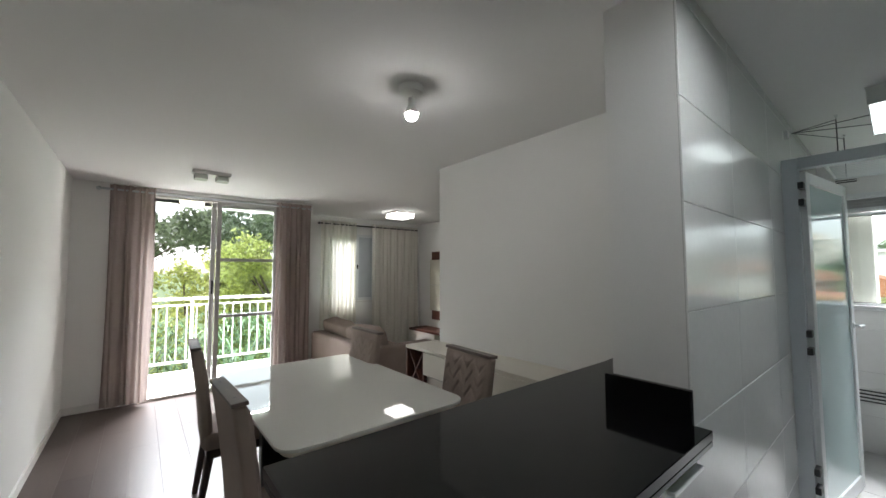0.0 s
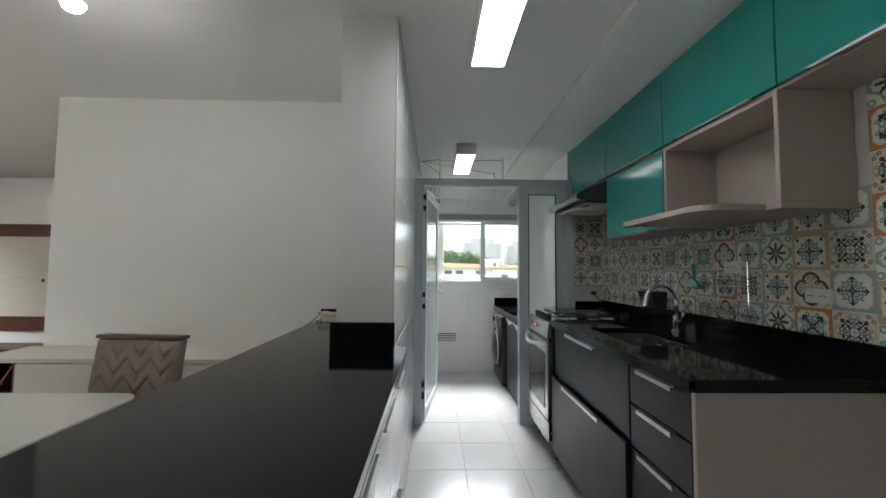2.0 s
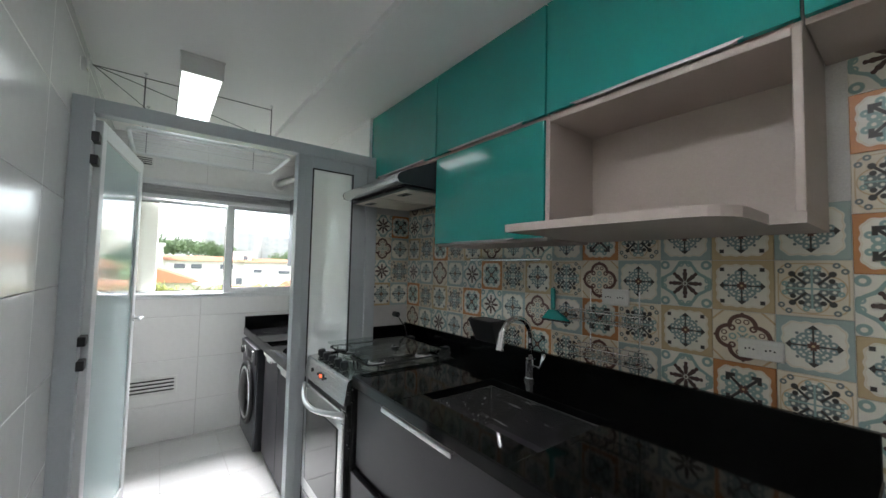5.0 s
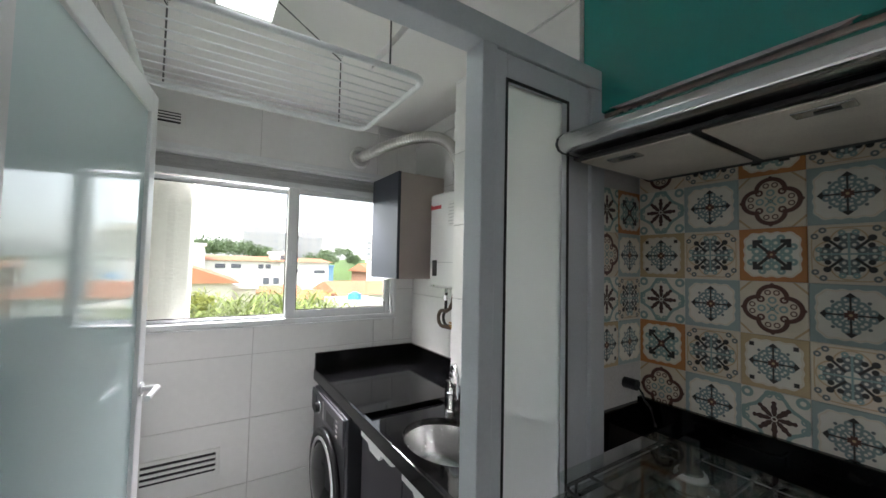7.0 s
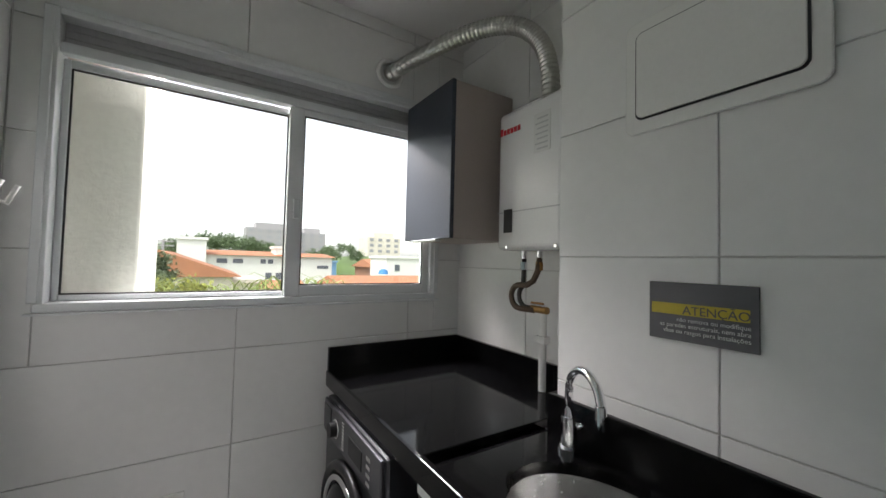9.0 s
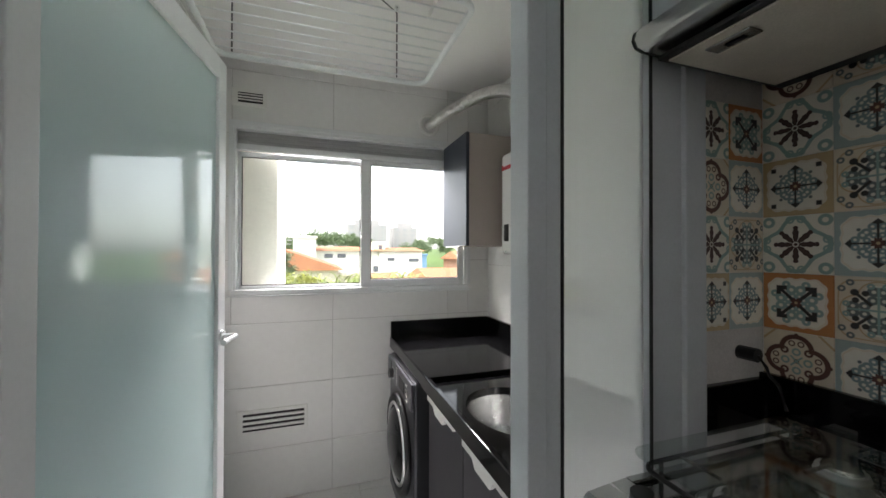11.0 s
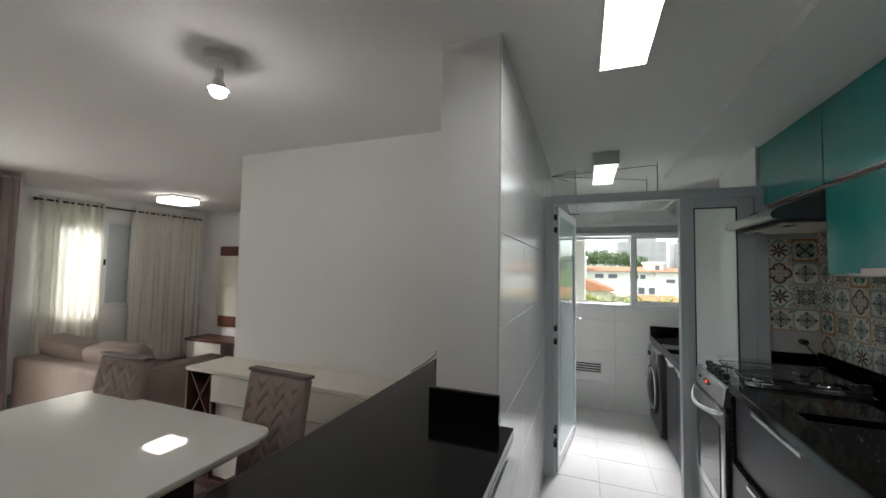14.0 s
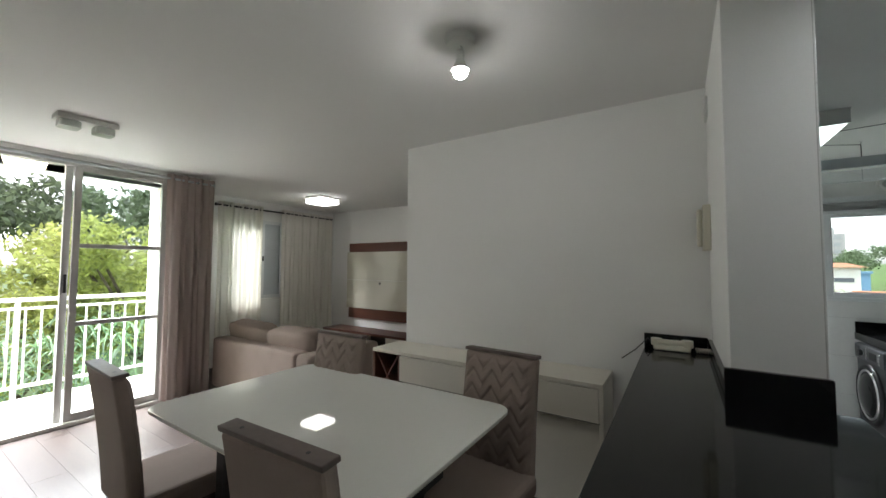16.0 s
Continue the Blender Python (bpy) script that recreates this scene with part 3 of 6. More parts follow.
def dining_chair():
    """Faces +x; the origin is on the floor under the seat's middle."""
    c = thing("dining_chair", (0, 0, 0), "taupe upholstered dining chair with a chevron quilted back", "chair", "chairs round the dining table")
    part("seat", B(-0.22, 0.23, -0.215, 0.215, 0.40, 0.50, bev=0.03, seg=3), TAUPE, c)
    part("seat_frame", B(-0.20, 0.20, -0.195, 0.195, 0.35, 0.40, bev=0.006), DWOOD, c)
    lean = Matrix.Translation((-0.20, 0, 0.42)) @ Matrix.Rotation(radians(-3.5), 4, "Y")

    def bent(bm):
        for k in range(1, 8):
            bmesh.ops.bisect_plane(bm, geom=bm.verts[:] + bm.edges[:] + bm.faces[:], plane_co=(0, 0, 0.59 * k / 8), plane_no=(0, 0, 1))
        for v in bm.verts:
            v.co.x -= 0.037 * (v.co.z / 0.6) ** 2
        return swap(bm, lean)
    back = part("backrest", bent(B(-0.025, 0.025, -0.20, 0.20, 0.0, 0.590, bev=0.016, seg=3)), TAUPE, c)
    # quilted front: narrow stitched grooves in a chevron
    bm = bmesh.new()
    nu, nv, grid = 56, 96, []
    for j in range(nv + 1):
        row = []
        for i in range(nu + 1):
            u, v = i / nu, j / nv
            tri = abs(((u * 3.5) % 1.0) - 0.5) * 2
            f = (v * 7.0 + tri * 0.95) % 1.0
            h = min(1.0, min(f, 1 - f) * 5.5) ** 0.5
            edge = min(1.0, 16 * min(u, 1 - u, v, 1 - v))
            row.append(bm.verts.new((0.024 + 0.015 * h * edge, -0.192 + 0.384 * u, 0.03 + 0.55 * v)))
            row[-1].co.x -= 0.037 * (row[-1].co.z / 0.6) ** 2
        grid.append(row)
    for j in range(nv):
        for i in range(nu):
            bm.faces.new((grid[j][i], grid[j][i + 1], grid[j + 1][i + 1], grid[j + 1][i]))
    smooth(part("quilted_panel", swap(bm, lean), TAUPE, back, "chevron quilted velvet"))
    cap = part("back_cap", bent(B(-0.026, 0.030, -0.203, 0.203, 0.588, 0.604, bev=0.003)), CAPW, back, "dark wood cap with screw holes")
    for y in (-0.13, 0.13):
        part("screw_hole", bent(R((0.0, y, 0.6038), (0.0, y, 0.6046), 0.006, 12)), BLACKP, cap)
    for x, dx in ((0.17, 0.02), (-0.18, -0.05)):
        for y in (-0.17, 0.17):
            part("leg", R((x, y, 0.36), (x + dx, y * 1.04, 0.0), 0.026, 8, 0.017), DWOOD, c)
    return c


chair = dining_chair()
# (top of the back in plan) x, y, turn
for i, (x, y, a) in enumerate(((0.51, 3.24, -3), (0.505, 2.07, 2), (1.72, 2.0, 176), (1.62, 3.04, 181))):
    s = 1 if a < 90 else -1
    m = pose(x + s * 0.27, y, 0, 0, 0, a)
    if i == 0:
        chair.matrix_basis = m
    else:
        copy_thing(chair, m)


def sideboard():
    x0, x1, y0, y1, z1 = 2.10, 2.435, 1.56, 3.22, 0.82
    s = thing("sideboard", (2.24, 2.4, 0), "off-white sideboard with a wooden bottle rack", "sideboard")
    part("top", B(x0 - 0.005, x1, y0, y1, z1 - 0.025, z1), OFFW, s)
    part("side_panel", B(x0, x1, y0, y0 + 0.022, 0.06, z1 - 0.025), OFFW, s)
    part("side_panel", B(x0, x1, y1 - 0.022, y1, 0.06, z1 - 0.025), RWOOD, s)
    part("back_panel", B(x1 - 0.012, x1, y0 + 0.022, y1 - 0.022, 0.06, z1 - 0.025), OFFW, s)
    part("plinth", B(x0 + 0.03, x1, y0 + 0.01, y1 - 0.01, 0.0, 0.06), RWOOD, s, "red-brown wooden plinth")
    part("bottom", B(x0, x1 - 0.012, y0 + 0.022, y1 - 0.022, 0.06, 0.08), RWOOD, s)
    part("divider", B(x0 + 0.004, x1 - 0.012, 2.955, 2.975, 0.08, z1 - 0.025), RWOOD, s)
    for a, b in ((1.583, 2.266), (2.270, 2.953)):
        d = part("drawer_front", B(x0 - 0.008, x0 + 0.012, a, b, 0.610, 0.79, bev=0.003), OFFW, s)
        part("finger_groove", B(x0 + 0.002, x0 + 0.02, a, b, 0.604, 0.609, bev=0), DWOOD, d)
        part("door_front", B(x0 + 0.034, x0 + 0.054, a, b, 0.09, 0.603, bev=0.003), OFFW, s)
    rack = part("bottle_rack", B(x0 + 0.02, x1 - 0.02, 2.975, y1 - 0.022, 0.435, 0.453), RWOOD, s)
    for z0, z1 in ((0.453, 0.79), (0.10, 0.435)):
        for sgn in (-1, 1):
            ya, yb = (2.98, 3.195) if sgn > 0 else (3.195, 2.98)
            ln = math.hypot(0.215, z1 - z0)
            bm = B(x0 + 0.015, x1 - 0.03, -ln / 2, ln / 2, -0.005, 0.005, bev=0)
            ang = math.atan2(z1 - z0, yb - ya)
            part("cross_slat", swap(bm, Matrix.Translation((0, (ya + yb) / 2, (z0 + z1) / 2)) @ Matrix.Rotation(ang, 4, "X")), RWOOD, rack)


sideboard()


def bulb_lamp():
    l = thing("pendant_bulb", (1.32, 2.0, H), "bare lit bulb on a white ceiling rose", "lamp")
    part("ceiling_rose", R((1.32, 2.0, H - 0.035), (1.32, 2.0, H), 0.062, 32, 0.068), PLASTIC, l)
    part("cable", tube([(1.32, 2.0, H - 0.03), (1.325, 1.99, H - 0.05), (1.32, 2.0, H - 0.07)], 0.004), PLASTIC, l)
    part("socket", R((1.32, 2.0, H - 0.115), (1.32, 2.0, H - 0.06), 0.018, 16), PLASTIC, l)
    part("bulb_body", R((1.32, 2.0, H - 0.147), (1.32, 2.0, H - 0.108), 0.040, 24, 0.020), PLASTIC, l, "white opaque upper half of the bulb")
    bm = bmesh.new()
    bmesh.ops.create_uvsphere(bm, u_segments=24, v_segments=14, radius=0.031, matrix=Matrix.Translation((1.32, 2.0, H - 0.160)) @ Matrix.Diagonal((1, 1, 0.7, 1)))
    smooth(part("bulb", bm, BULB, l, "lit frosted bulb"))


bulb_lamp()


def ceiling_box(name, x, y, z, sx, sy, h, material, label):
    l = thing(name, (x, y, H), label, "lamp")
    part("mount", B(x - sx * 0.52, x + sx * 0.52, y - sy * 0.52, y + sy * 0.52, H - 0.03, H), PLASTIC, l)
    part("shade", B(x - sx / 2, x + sx / 2, y - sy / 2, y + sy / 2, H - 0.03 - h, H - 0.03, bev=0.012), material, l)
    return l


ceiling_box("ceiling_lamp", 3.58, 5.65, H, 0.34, 0.34, 0.065, LIT, "lit square white glass ceiling lamp")
tl = thing("ceiling_lamp", (0.745, 4.68, H), "unlit white ceiling lamp with two glass shades", "lamp")
part("plate", B(0.585, 0.905, 4.61, 4.75, H - 0.035, H, bev=0.004), PLASTIC, tl)
for x in (0.655, 0.835):
    part("glass_shade", swap(prism(round_rect(x - 0.055, x + 0.055, 4.625, 4.735, 0.02), H - 0.085, H - 0.036, bev=0.006), Matrix.Identity(4)), GLASSW, tl, "clouded glass shade")


def curtain(name, x0, x1, y, z0, z1, folds, amp, material, label, rings=0):
    c = thing(name, ((x0 + x1) / 2, y, z0), label, "curtain")
    bm = bmesh.new()
    n, rows = folds * 10, 10
    g = []
    for j in range(rows + 1):
        f = j / rows
        row = []
        for i in range(n + 1):
            u = i / n
            ph = u * folds * 2 * math.pi
            a = amp * (0.75 + 0.25 * math.sin(ph * 0.37 + 1.3)) * (1.0 - 0.25 * (1 - f) * math.sin(ph * 0.21))
            row.append(bm.verts.new((x0 + (x1 - x0) * u + 0.012 * math.sin(ph * 0.5 + f * 3), y + a * math.sin(ph + 0.35 * math.sin(f * 4 + u * 9)), z0 + (z1 - z0) * f)))
        g.append(row)
    for j in range(rows):
        for i in range(n):
            bm.faces.new((g[j][i], g[j][i + 1], g[j + 1][i + 1], g[j + 1][i]))
    smooth(part("cloth", bm, material, c))
    for i in range(rings):
        u = (i + 0.5) / rings
        x = x0 + (x1 - x0) * u
        part("grommet", tube(arc((x, y, z1 - 0.05), 0.024, 0, 360, 14, (0, 1, 0), (0, 0, 1))[:-1], 0.005, 6, closed=True), CHROME, c)
    return c


curtain("curtain", -0.06, 0.335, YB - 0.10, 0.03, 2.43, 6, 0.035, CURT, "taupe floor-length curtain drawn aside")
curtain("curtain", 1.65, 2.13, YB - 0.10, 0.03, 2.43, 7, 0.035, CURT, "taupe floor-length curtain beside the balcony door", rings=4)
curtain("sheer_curtain", 2.63, 3.31, YWN - 0.10, 0.05, 2.37, 9, 0.028, SHEER, "cream sheer curtain over the window", rings=6)
curtain("sheer_curtain", 3.63, 4.69, YWN - 0.10, 0.05, 2.37, 13, 0.028, SHEER, "cream sheer curtain against the wall", rings=8)


def curtain_rod(x0, x1, y, z, material, label):
    r = thing("curtain_rod", ((x0 + x1) / 2, y, z), label, "curtain rod")
    part("rod", R((x0, y, z), (x1, y, z), 0.012), material, r)
    for x in (x0, x1):
        bm = bmesh.new()
        bmesh.ops.create_uvsphere(bm, u_segments=12, v_segments=8, radius=0.022, matrix=Matrix.Translation((x, y, z)))
        part("finial", bm, material, r)
    for x in (x0 + 0.15, x1 - 0.15):
        part("bracket", R((x, y, z), (x, y + 0.10, z), 0.008), material, r)


curtain_rod(-0.15, 2.11, YB - 0.10, 2.375, FRAMEG, "grey curtain rod above the balcony door")
curtain_rod(2.60, 4.66, YWN - 0.10, 2.315, BLACKP, "black curtain rod above the window")


# ---- living room ----
def sofa():
    s = thing("sofa", (2.62, 4.95, 0), "taupe suede sofa seen from behind, with loose back pillows", "sofa")
    x0, x1, y0, y1 = 2.16, 3.10, 4.05, 5.78
    part("base", B(x0 + 0.05, x1, y0 + 0.2, y1 - 0.2, 0.06, 0.30, bev=0.03), SOFA, s)
    part("backrest", B(x0, x0 + 0.20, y0 + 0.22, y1, 0.06, 0.62, bev=0.04, seg=3), SOFA, s)
    part("armrest", B(x0, x1, y0, y0 + 0.22, 0.06, 0.62, bev=0.05, seg=3), SOFA, s)
    part("armrest", B(x0 + 0.2, x1, y1 - 0.20, y1, 0.06, 0.60, bev=0.05, seg=3), SOFA, s)
    for a, b in ((y0 + 0.22, 4.92), (4.925, y1 - 0.2)):
        part("seat_cushion", B(x0 + 0.2, x1 + 0.03, a, b, 0.30, 0.46, bev=0.05, seg=3), SOFA, s)
        part("foot", B(x1 - 0.12, x1 - 0.06, a + 0.05, a + 0.11, 0, 0.06), DWOOD, s)
        part("foot", B(x0 + 0.06, x0 + 0.12, a + 0.05, a + 0.11, 0, 0.06), DWOOD, s)
    for y, ry in ((5.36, 2), (4.60, -3)):
        bm = bmesh.new()
        bmesh.ops.create_uvsphere(bm, u_segments=28, v_segments=16, radius=1.0)
        for v in bm.verts:
            p = v.co
            v.co = Vector([math.copysign(abs(c) ** 0.34, c) for c in p])
            v.co += 0.05 * noise.noise_vector(p * 2.3 + Vector((y, 0, 0)))
        swap(bm, Matrix.Translation((2.44, y, 0.60)) @ Matrix.Rotation(radians(-16), 4, "Y") @ Matrix.Rotation(radians(ry), 4, "X") @ Matrix.Diagonal((0.11, 0.40, 0.20, 1)))
        smooth(part("back_pillow", bm, SOFA, s, "soft loose pillow"))


sofa()


def screen_panel():
    p = thing("screen_panel", (XT - 0.02, 5.6, 0.5), "wall-hung off-white screen panel with red-brown wooden bands", "wall panel")
    y0, y1 = 4.55, 6.32
    for a, b in ((1.70, 1.86), (0.52, 0.70)):
        part("wood_band", B(XT - 0.035, XT - 0.002, y0, y1, a, b), RWOOD, p, "red-brown wood band")
    for a, b in ((0.70, 1.20), (1.204, 1.70)):
        part("gloss_board", B(XT - 0.055, XT - 0.008, y0 - 0.02, y1 + 0.03, a + 0.001, b - 0.001), OFFG, p, "glossy off-white board")
    part("cable_hole", R((XT - 0.058, 5.55, 1.15), (XT - 0.05, 5.55, 1.15), 0.022, 20), BLACKP, p)
    c = thing("media_console", (XT - 0.2, 5.6, 0), "low off-white media console with a wooden top", "console")
    part("top", B(XT - 0.42, XT - 0.01, 4.35, 6.55, 0.33, 0.37), RWOOD, c)
    for a, b in ((4.40, 5.1), (5.75, 6.5)):
        part("drawer_box", B(XT - 0.41, XT - 0.02, a, b, 0.06, 0.33), OFFW, c)
    part("back_panel", B(XT - 0.05, XT - 0.02, 5.1, 5.75, 0.06, 0.33), DWOOD, c)
    part("plinth", B(XT - 0.36, XT - 0.03, 4.45, 6.45, 0, 0.06), DWOOD, c)


screen_panel()
for nm, z, hh in (("intercom", 1.66, 0.24), ("switch_plate", 2.30, 0.11)):
    y = YP + 0.03
    t = thing(nm, (2.35, YP, z), "cream wall intercom beside the bar" if nm == "intercom" else "small white blank plate high on the pier", "wall plate")
    part("plate", B(2.28, 2.40, YP, YP + (0.035 if nm == "intercom" else 0.012), z - hh / 2, z + hh / 2, bev=0.006), PHONEW if nm == "intercom" else PLASTIC, t)
    if nm == "intercom":
        part("handset", B(2.30, 2.345, YP + 0.035, YP + 0.06, z - 0.10, z + 0.10, bev=0.012, seg=3), PHONEW, t)


# ---- bar ----
ZB = 1.01
XB0 = 0.47


def bar():
    pts = [(XB0, 0.757), (XP - 0.025, 0.757), (XP - 0.025, YP + 0.02), (XW - 0.02, YP + 0.02), (XW - 0.02, 1.375), (XB0, 1.375)]
    bt = thing("breakfast_bar", (1.2, 1.07, ZB), "polished black granite breakfast bar slab", "bar")
    part("slab", prism(pts, ZB - 0.028, ZB, bev=0.002), BLACK, bt)
    part("kitchen_edge", B(XB0, XP - 0.026, 0.757, 0.777, ZB - 0.045, ZB - 0.0282, bev=0.002), BLACK, bt)
    part("dining_edge", B(XB0, XW - 0.022, 1.355, 1.375, ZB - 0.045, ZB - 0.0282, bev=0.002), BLACK, bt)
    part("end_edge", B(XB0, XB0 + 0.02, 0.778, 1.354, ZB - 0.045, ZB - 0.0282, bev=0.002), BLACK, bt)
    sp = thing("bar_upstand", (XP, YP, ZB), "black granite upstand round the pier on the bar", "upstand")
    z0, z1 = ZB, ZB + 0.098
    part("front", B(XP - 0.025, XP - 0.001, YK - 0.005, YP + 0.02, z0 - 0.045, z1), BLACK, sp)
    part("side", B(XP - 0.001, XW - 0.02, YP + 0.001, YP + 0.02, z0 - 0.045, z1 - 0.045), BLACK, sp)
    part("back", B(XW - 0.02, XW - 0.001, YP + 0.02, 1.385, z0 - 0.045, z1 - 0.04), BLACK, sp)
    b = thing("bar_cabinet", (1.0, 1.0, 0), "white glossy bar cabinet with aluminium pulls, under the granite bar", "cabinet")
    part("body", B(XB0 + 0.04, XP - 0.03, 0.80, 1.12, 0.0, ZB - 0.047), OFFW, b)
    for i in range(3):
        a = XB0 + 0.045 + i * 0.335
        for z0, z1 in ((0.10, 0.50), (0.505, 0.955)):
            f = part("door_front", B(a, a + 0.33, 0.778, 0.799, z0, z1), WTILE, b)
            part("handle", B(a + 0.06, a + 0.27, 0.758, 0.778, z1 - 0.030, z1 - 0.018), ALU, f, "aluminium edge pull")


bar()


def telephone():
    t = thing("telephone", (2.30, 1.25, ZB), "cream corded telephone on the bar", "telephone")
    part("base", B(2.24, 2.38, 1.16, 1.33, ZB, ZB + 0.03, bev=0.01, seg=3), PHONEW, t)
    bm = B(2.24, 2.29, 1.15, 1.34, ZB + 0.03, ZB + 0.055, bev=0.012, seg=3)
    h = part("handset", bm, PHONEW, t)
    for y in (1.175, 1.315):
        part("cup", R((2.265, y, ZB + 0.025), (2.265, y, ZB + 0.06), 0.026, 16), PHONEW, h)
    pts = [(2.26 + 0.012 * math.cos(i * 1.1), 1.14 - i * 0.0016, ZB + 0.016 + 0.012 * math.sin(i * 1.1)) for i in range(40)]
    part("coiled_cord", tube(pts, 0.003, 6), PHONEW, t)
    part("line_cord", tube([(2.33, 1.33, ZB + 0.01), (2.30, 1.36, ZB + 0.05), (2.36, 1.38, ZB + 0.02), (2.30, 1.42, ZB - 0.02), (2.22, 1.48, ZB - 0.06)], 0.003, 6), BLACKP, t)


telephone()

# ---- kitchen ----
ZC = 0.985
YF = -0.178
XC0, XC1 = 1.158, 2.575


def kitchen_counter():
    c = thing("kitchen_worktop", (1.7, -0.45, ZC), "polished black granite worktop with upstand and sink", "worktop")
    sx0, sx1, sy0, sy1 = 1.70, 2.22, -0.65, -0.30
    for n, b in (("slab", (XC0, sx0, YS, YF, ZC - 0.03, ZC)), ("slab", (sx1, XC1, YS, YF, ZC - 0.03, ZC)),
                 ("slab", (sx0, sx1, YS, sy0, ZC - 0.03, ZC)), ("slab", (sx0, sx1, sy1, YF, ZC - 0.03, ZC)),
                 ("front_apron", (XC0, XC1, YF - 0.02, YF + 0.002, ZC - 0.042, ZC - 0.004)), ("end_apron", (XC0 - 0.002, XC0 + 0.02, YS, YF - 0.02, ZC - 0.042, ZC - 0.004))):
        part(n, B(*b, bev=0.002), BLACK, c)
    part("upstand", B(XC0, XC1, YS, YS + 0.02, ZC, ZC + 0.107), BLACK, c)
    part("upstand", B(XC1, 3.252, YS, YS + 0.02, ZC - 0.042, ZC + 0.090), BLACK, c)
    part("upstand", B(3.232, 3.252, YS + 0.02, -0.60, ZC - 0.042, ZC + 0.078), BLACK, c)
    s = thing("sink", (1.96, -0.475, ZC), "stainless steel undermount kitchen sink", "sink")
    z0 = ZC - 0.19
    for n, b in zip(("bowl_floor", "bowl_side", "bowl_side", "bowl_side", "bowl_side"), ((sx0, sx1, sy0, sy1, z0, z0 + 0.004), (sx0 - 0.003, sx0, sy0, sy1, z0, ZC - 0.031), (sx1, sx1 + 0.003, sy0, sy1, z0, ZC - 0.031),
              (sx0, sx1, sy0 - 0.003, sy0, z0, ZC - 0.031), (sx0, sx1, sy1, sy1 + 0.003, z0, ZC - 0.031))):
        part(n, B(*b, bev=0.001), STEEL, s)
    part("drain", R((1.96, -0.475, z0 + 0.003), (1.96, -0.475, z0 + 0.008), 0.045, 24), CHROME, s)


kitchen_counter()


def faucet(name, x, y, z, reach, h, label, spray, turn=0):
    """A gooseneck tap that bends out towards +y before its turn."""
    f = thing(name, (x, y, z), label, "faucet")
    f.rotation_euler = (0, 0, radians(turn))
    part("base", R((x, y, z), (x, y, z + 0.012), 0.028, 24), CHROME, f)
    part("body", R((x, y, z + 0.012), (x, y, z + 0.09), 0.02, 20), CHROME, f)
    top = z + h - reach / 2
    pts = [(x, y, z + 0.08), (x, y, z + 0.16), (x, y, top)] + [tuple(p) for p in arc((x, y + reach / 2, top), reach / 2, 180, 20 if spray else 0, 14, (0, 1, 0), (0, 0, 1))][1:]
    part("spout", tube(pts, 0.011, 12), CHROME, f)
    e = Vector(pts[-1])
    part("nozzle", R(e + Vector((0, -0.002, 0.01)), e + Vector((0, 0.012 if spray else 0, -0.06 if spray else -0.04)), 0.013, 16, 0.0165 if spray else 0.013), CHROME, f)
    part("lever", tube([(x - 0.02, y, z + 0.06), (x - 0.06, y + 0.005, z + 0.065), (x - 0.075, y + 0.01, z + 0.12)], 0.008, 8), CHROME, f)


faucet("faucet", 2.115, -0.772, ZC, 0.18, 0.265, "chrome gooseneck kitchen faucet with a spray head", True)


def pull(parent, x0, x1, y, z):
    bm = bmesh.new()
    box(bm, x0, x1, y, y + 0.022, z - 0.004, z + 0.004, 0.002)
    box(bm, x0, x1, y + 0.018, y + 0.022, z - 0.015, z + 0.004, 0.0015)
    return part("handle", bm, ALU, parent, "aluminium edge pull")


def base_cabinets():
    yf = YF - 0.02
    c = thing("base_cabinet", (1.30, -0.45, 0), "drawer unit with dark fronts and a greige end panel", "cabinet", "kitchen base units")
    part("end_panel", B(XC0 + 0.004, XC0 + 0.022, YS, yf, 0.0, ZC - 0.044), BEIGE, c, "greige end panel")
    part("body", B(XC0 + 0.022, 1.565, YS, yf - 0.022, 0.09, ZC - 0.044), DARK, c)
    part("plinth", B(XC0 + 0.022, 1.565, YS, yf - 0.07, 0.0, 0.09), BLACKP, c)
    zz = (0.10, 0.385, 0.595, 0.775, 0.935)
    for a, b in zip(zz[:-1], zz[1:]):
        d = part("drawer_front", B(XC0 + 0.026, 1.561, yf - 0.020, yf, a + 0.004, b - 0.006), DARK, c)
        pull(d, XC0 + 0.11, 1.49, yf - 0.004, b - 0.006)
    c = thing("base_cabinet", (1.89, -0.45, 0), "sink unit with two wide dark fronts", "cabinet", "kitchen base units")
    part("body", B(1.569, 2.565, YS, yf - 0.022, 0.09, 0.80), DARK, c)
    part("side_panel", B(2.547, 2.565, YS, yf - 0.022, 0.80, ZC - 0.044), DARK, c)
    part("plinth", B(1.569, 2.565, YS, yf - 0.07, 0.0, 0.09), BLACKP, c)
    d = part("drawer_front", B(1.573, 2.561, yf - 0.020, yf, 0.615, 0.930), DARK, c)
    pull(d, 1.91, 2.32, yf - 0.004, 0.930)
    d = part("drawer_front", B(1.573, 2.561, yf - 0.002, yf + 0.020, 0.10, 0.600), DARK, c, "slightly open dark drawer front")
    pull(d, 1.81, 2.33, yf + 0.016, 0.600)


base_cabinets()


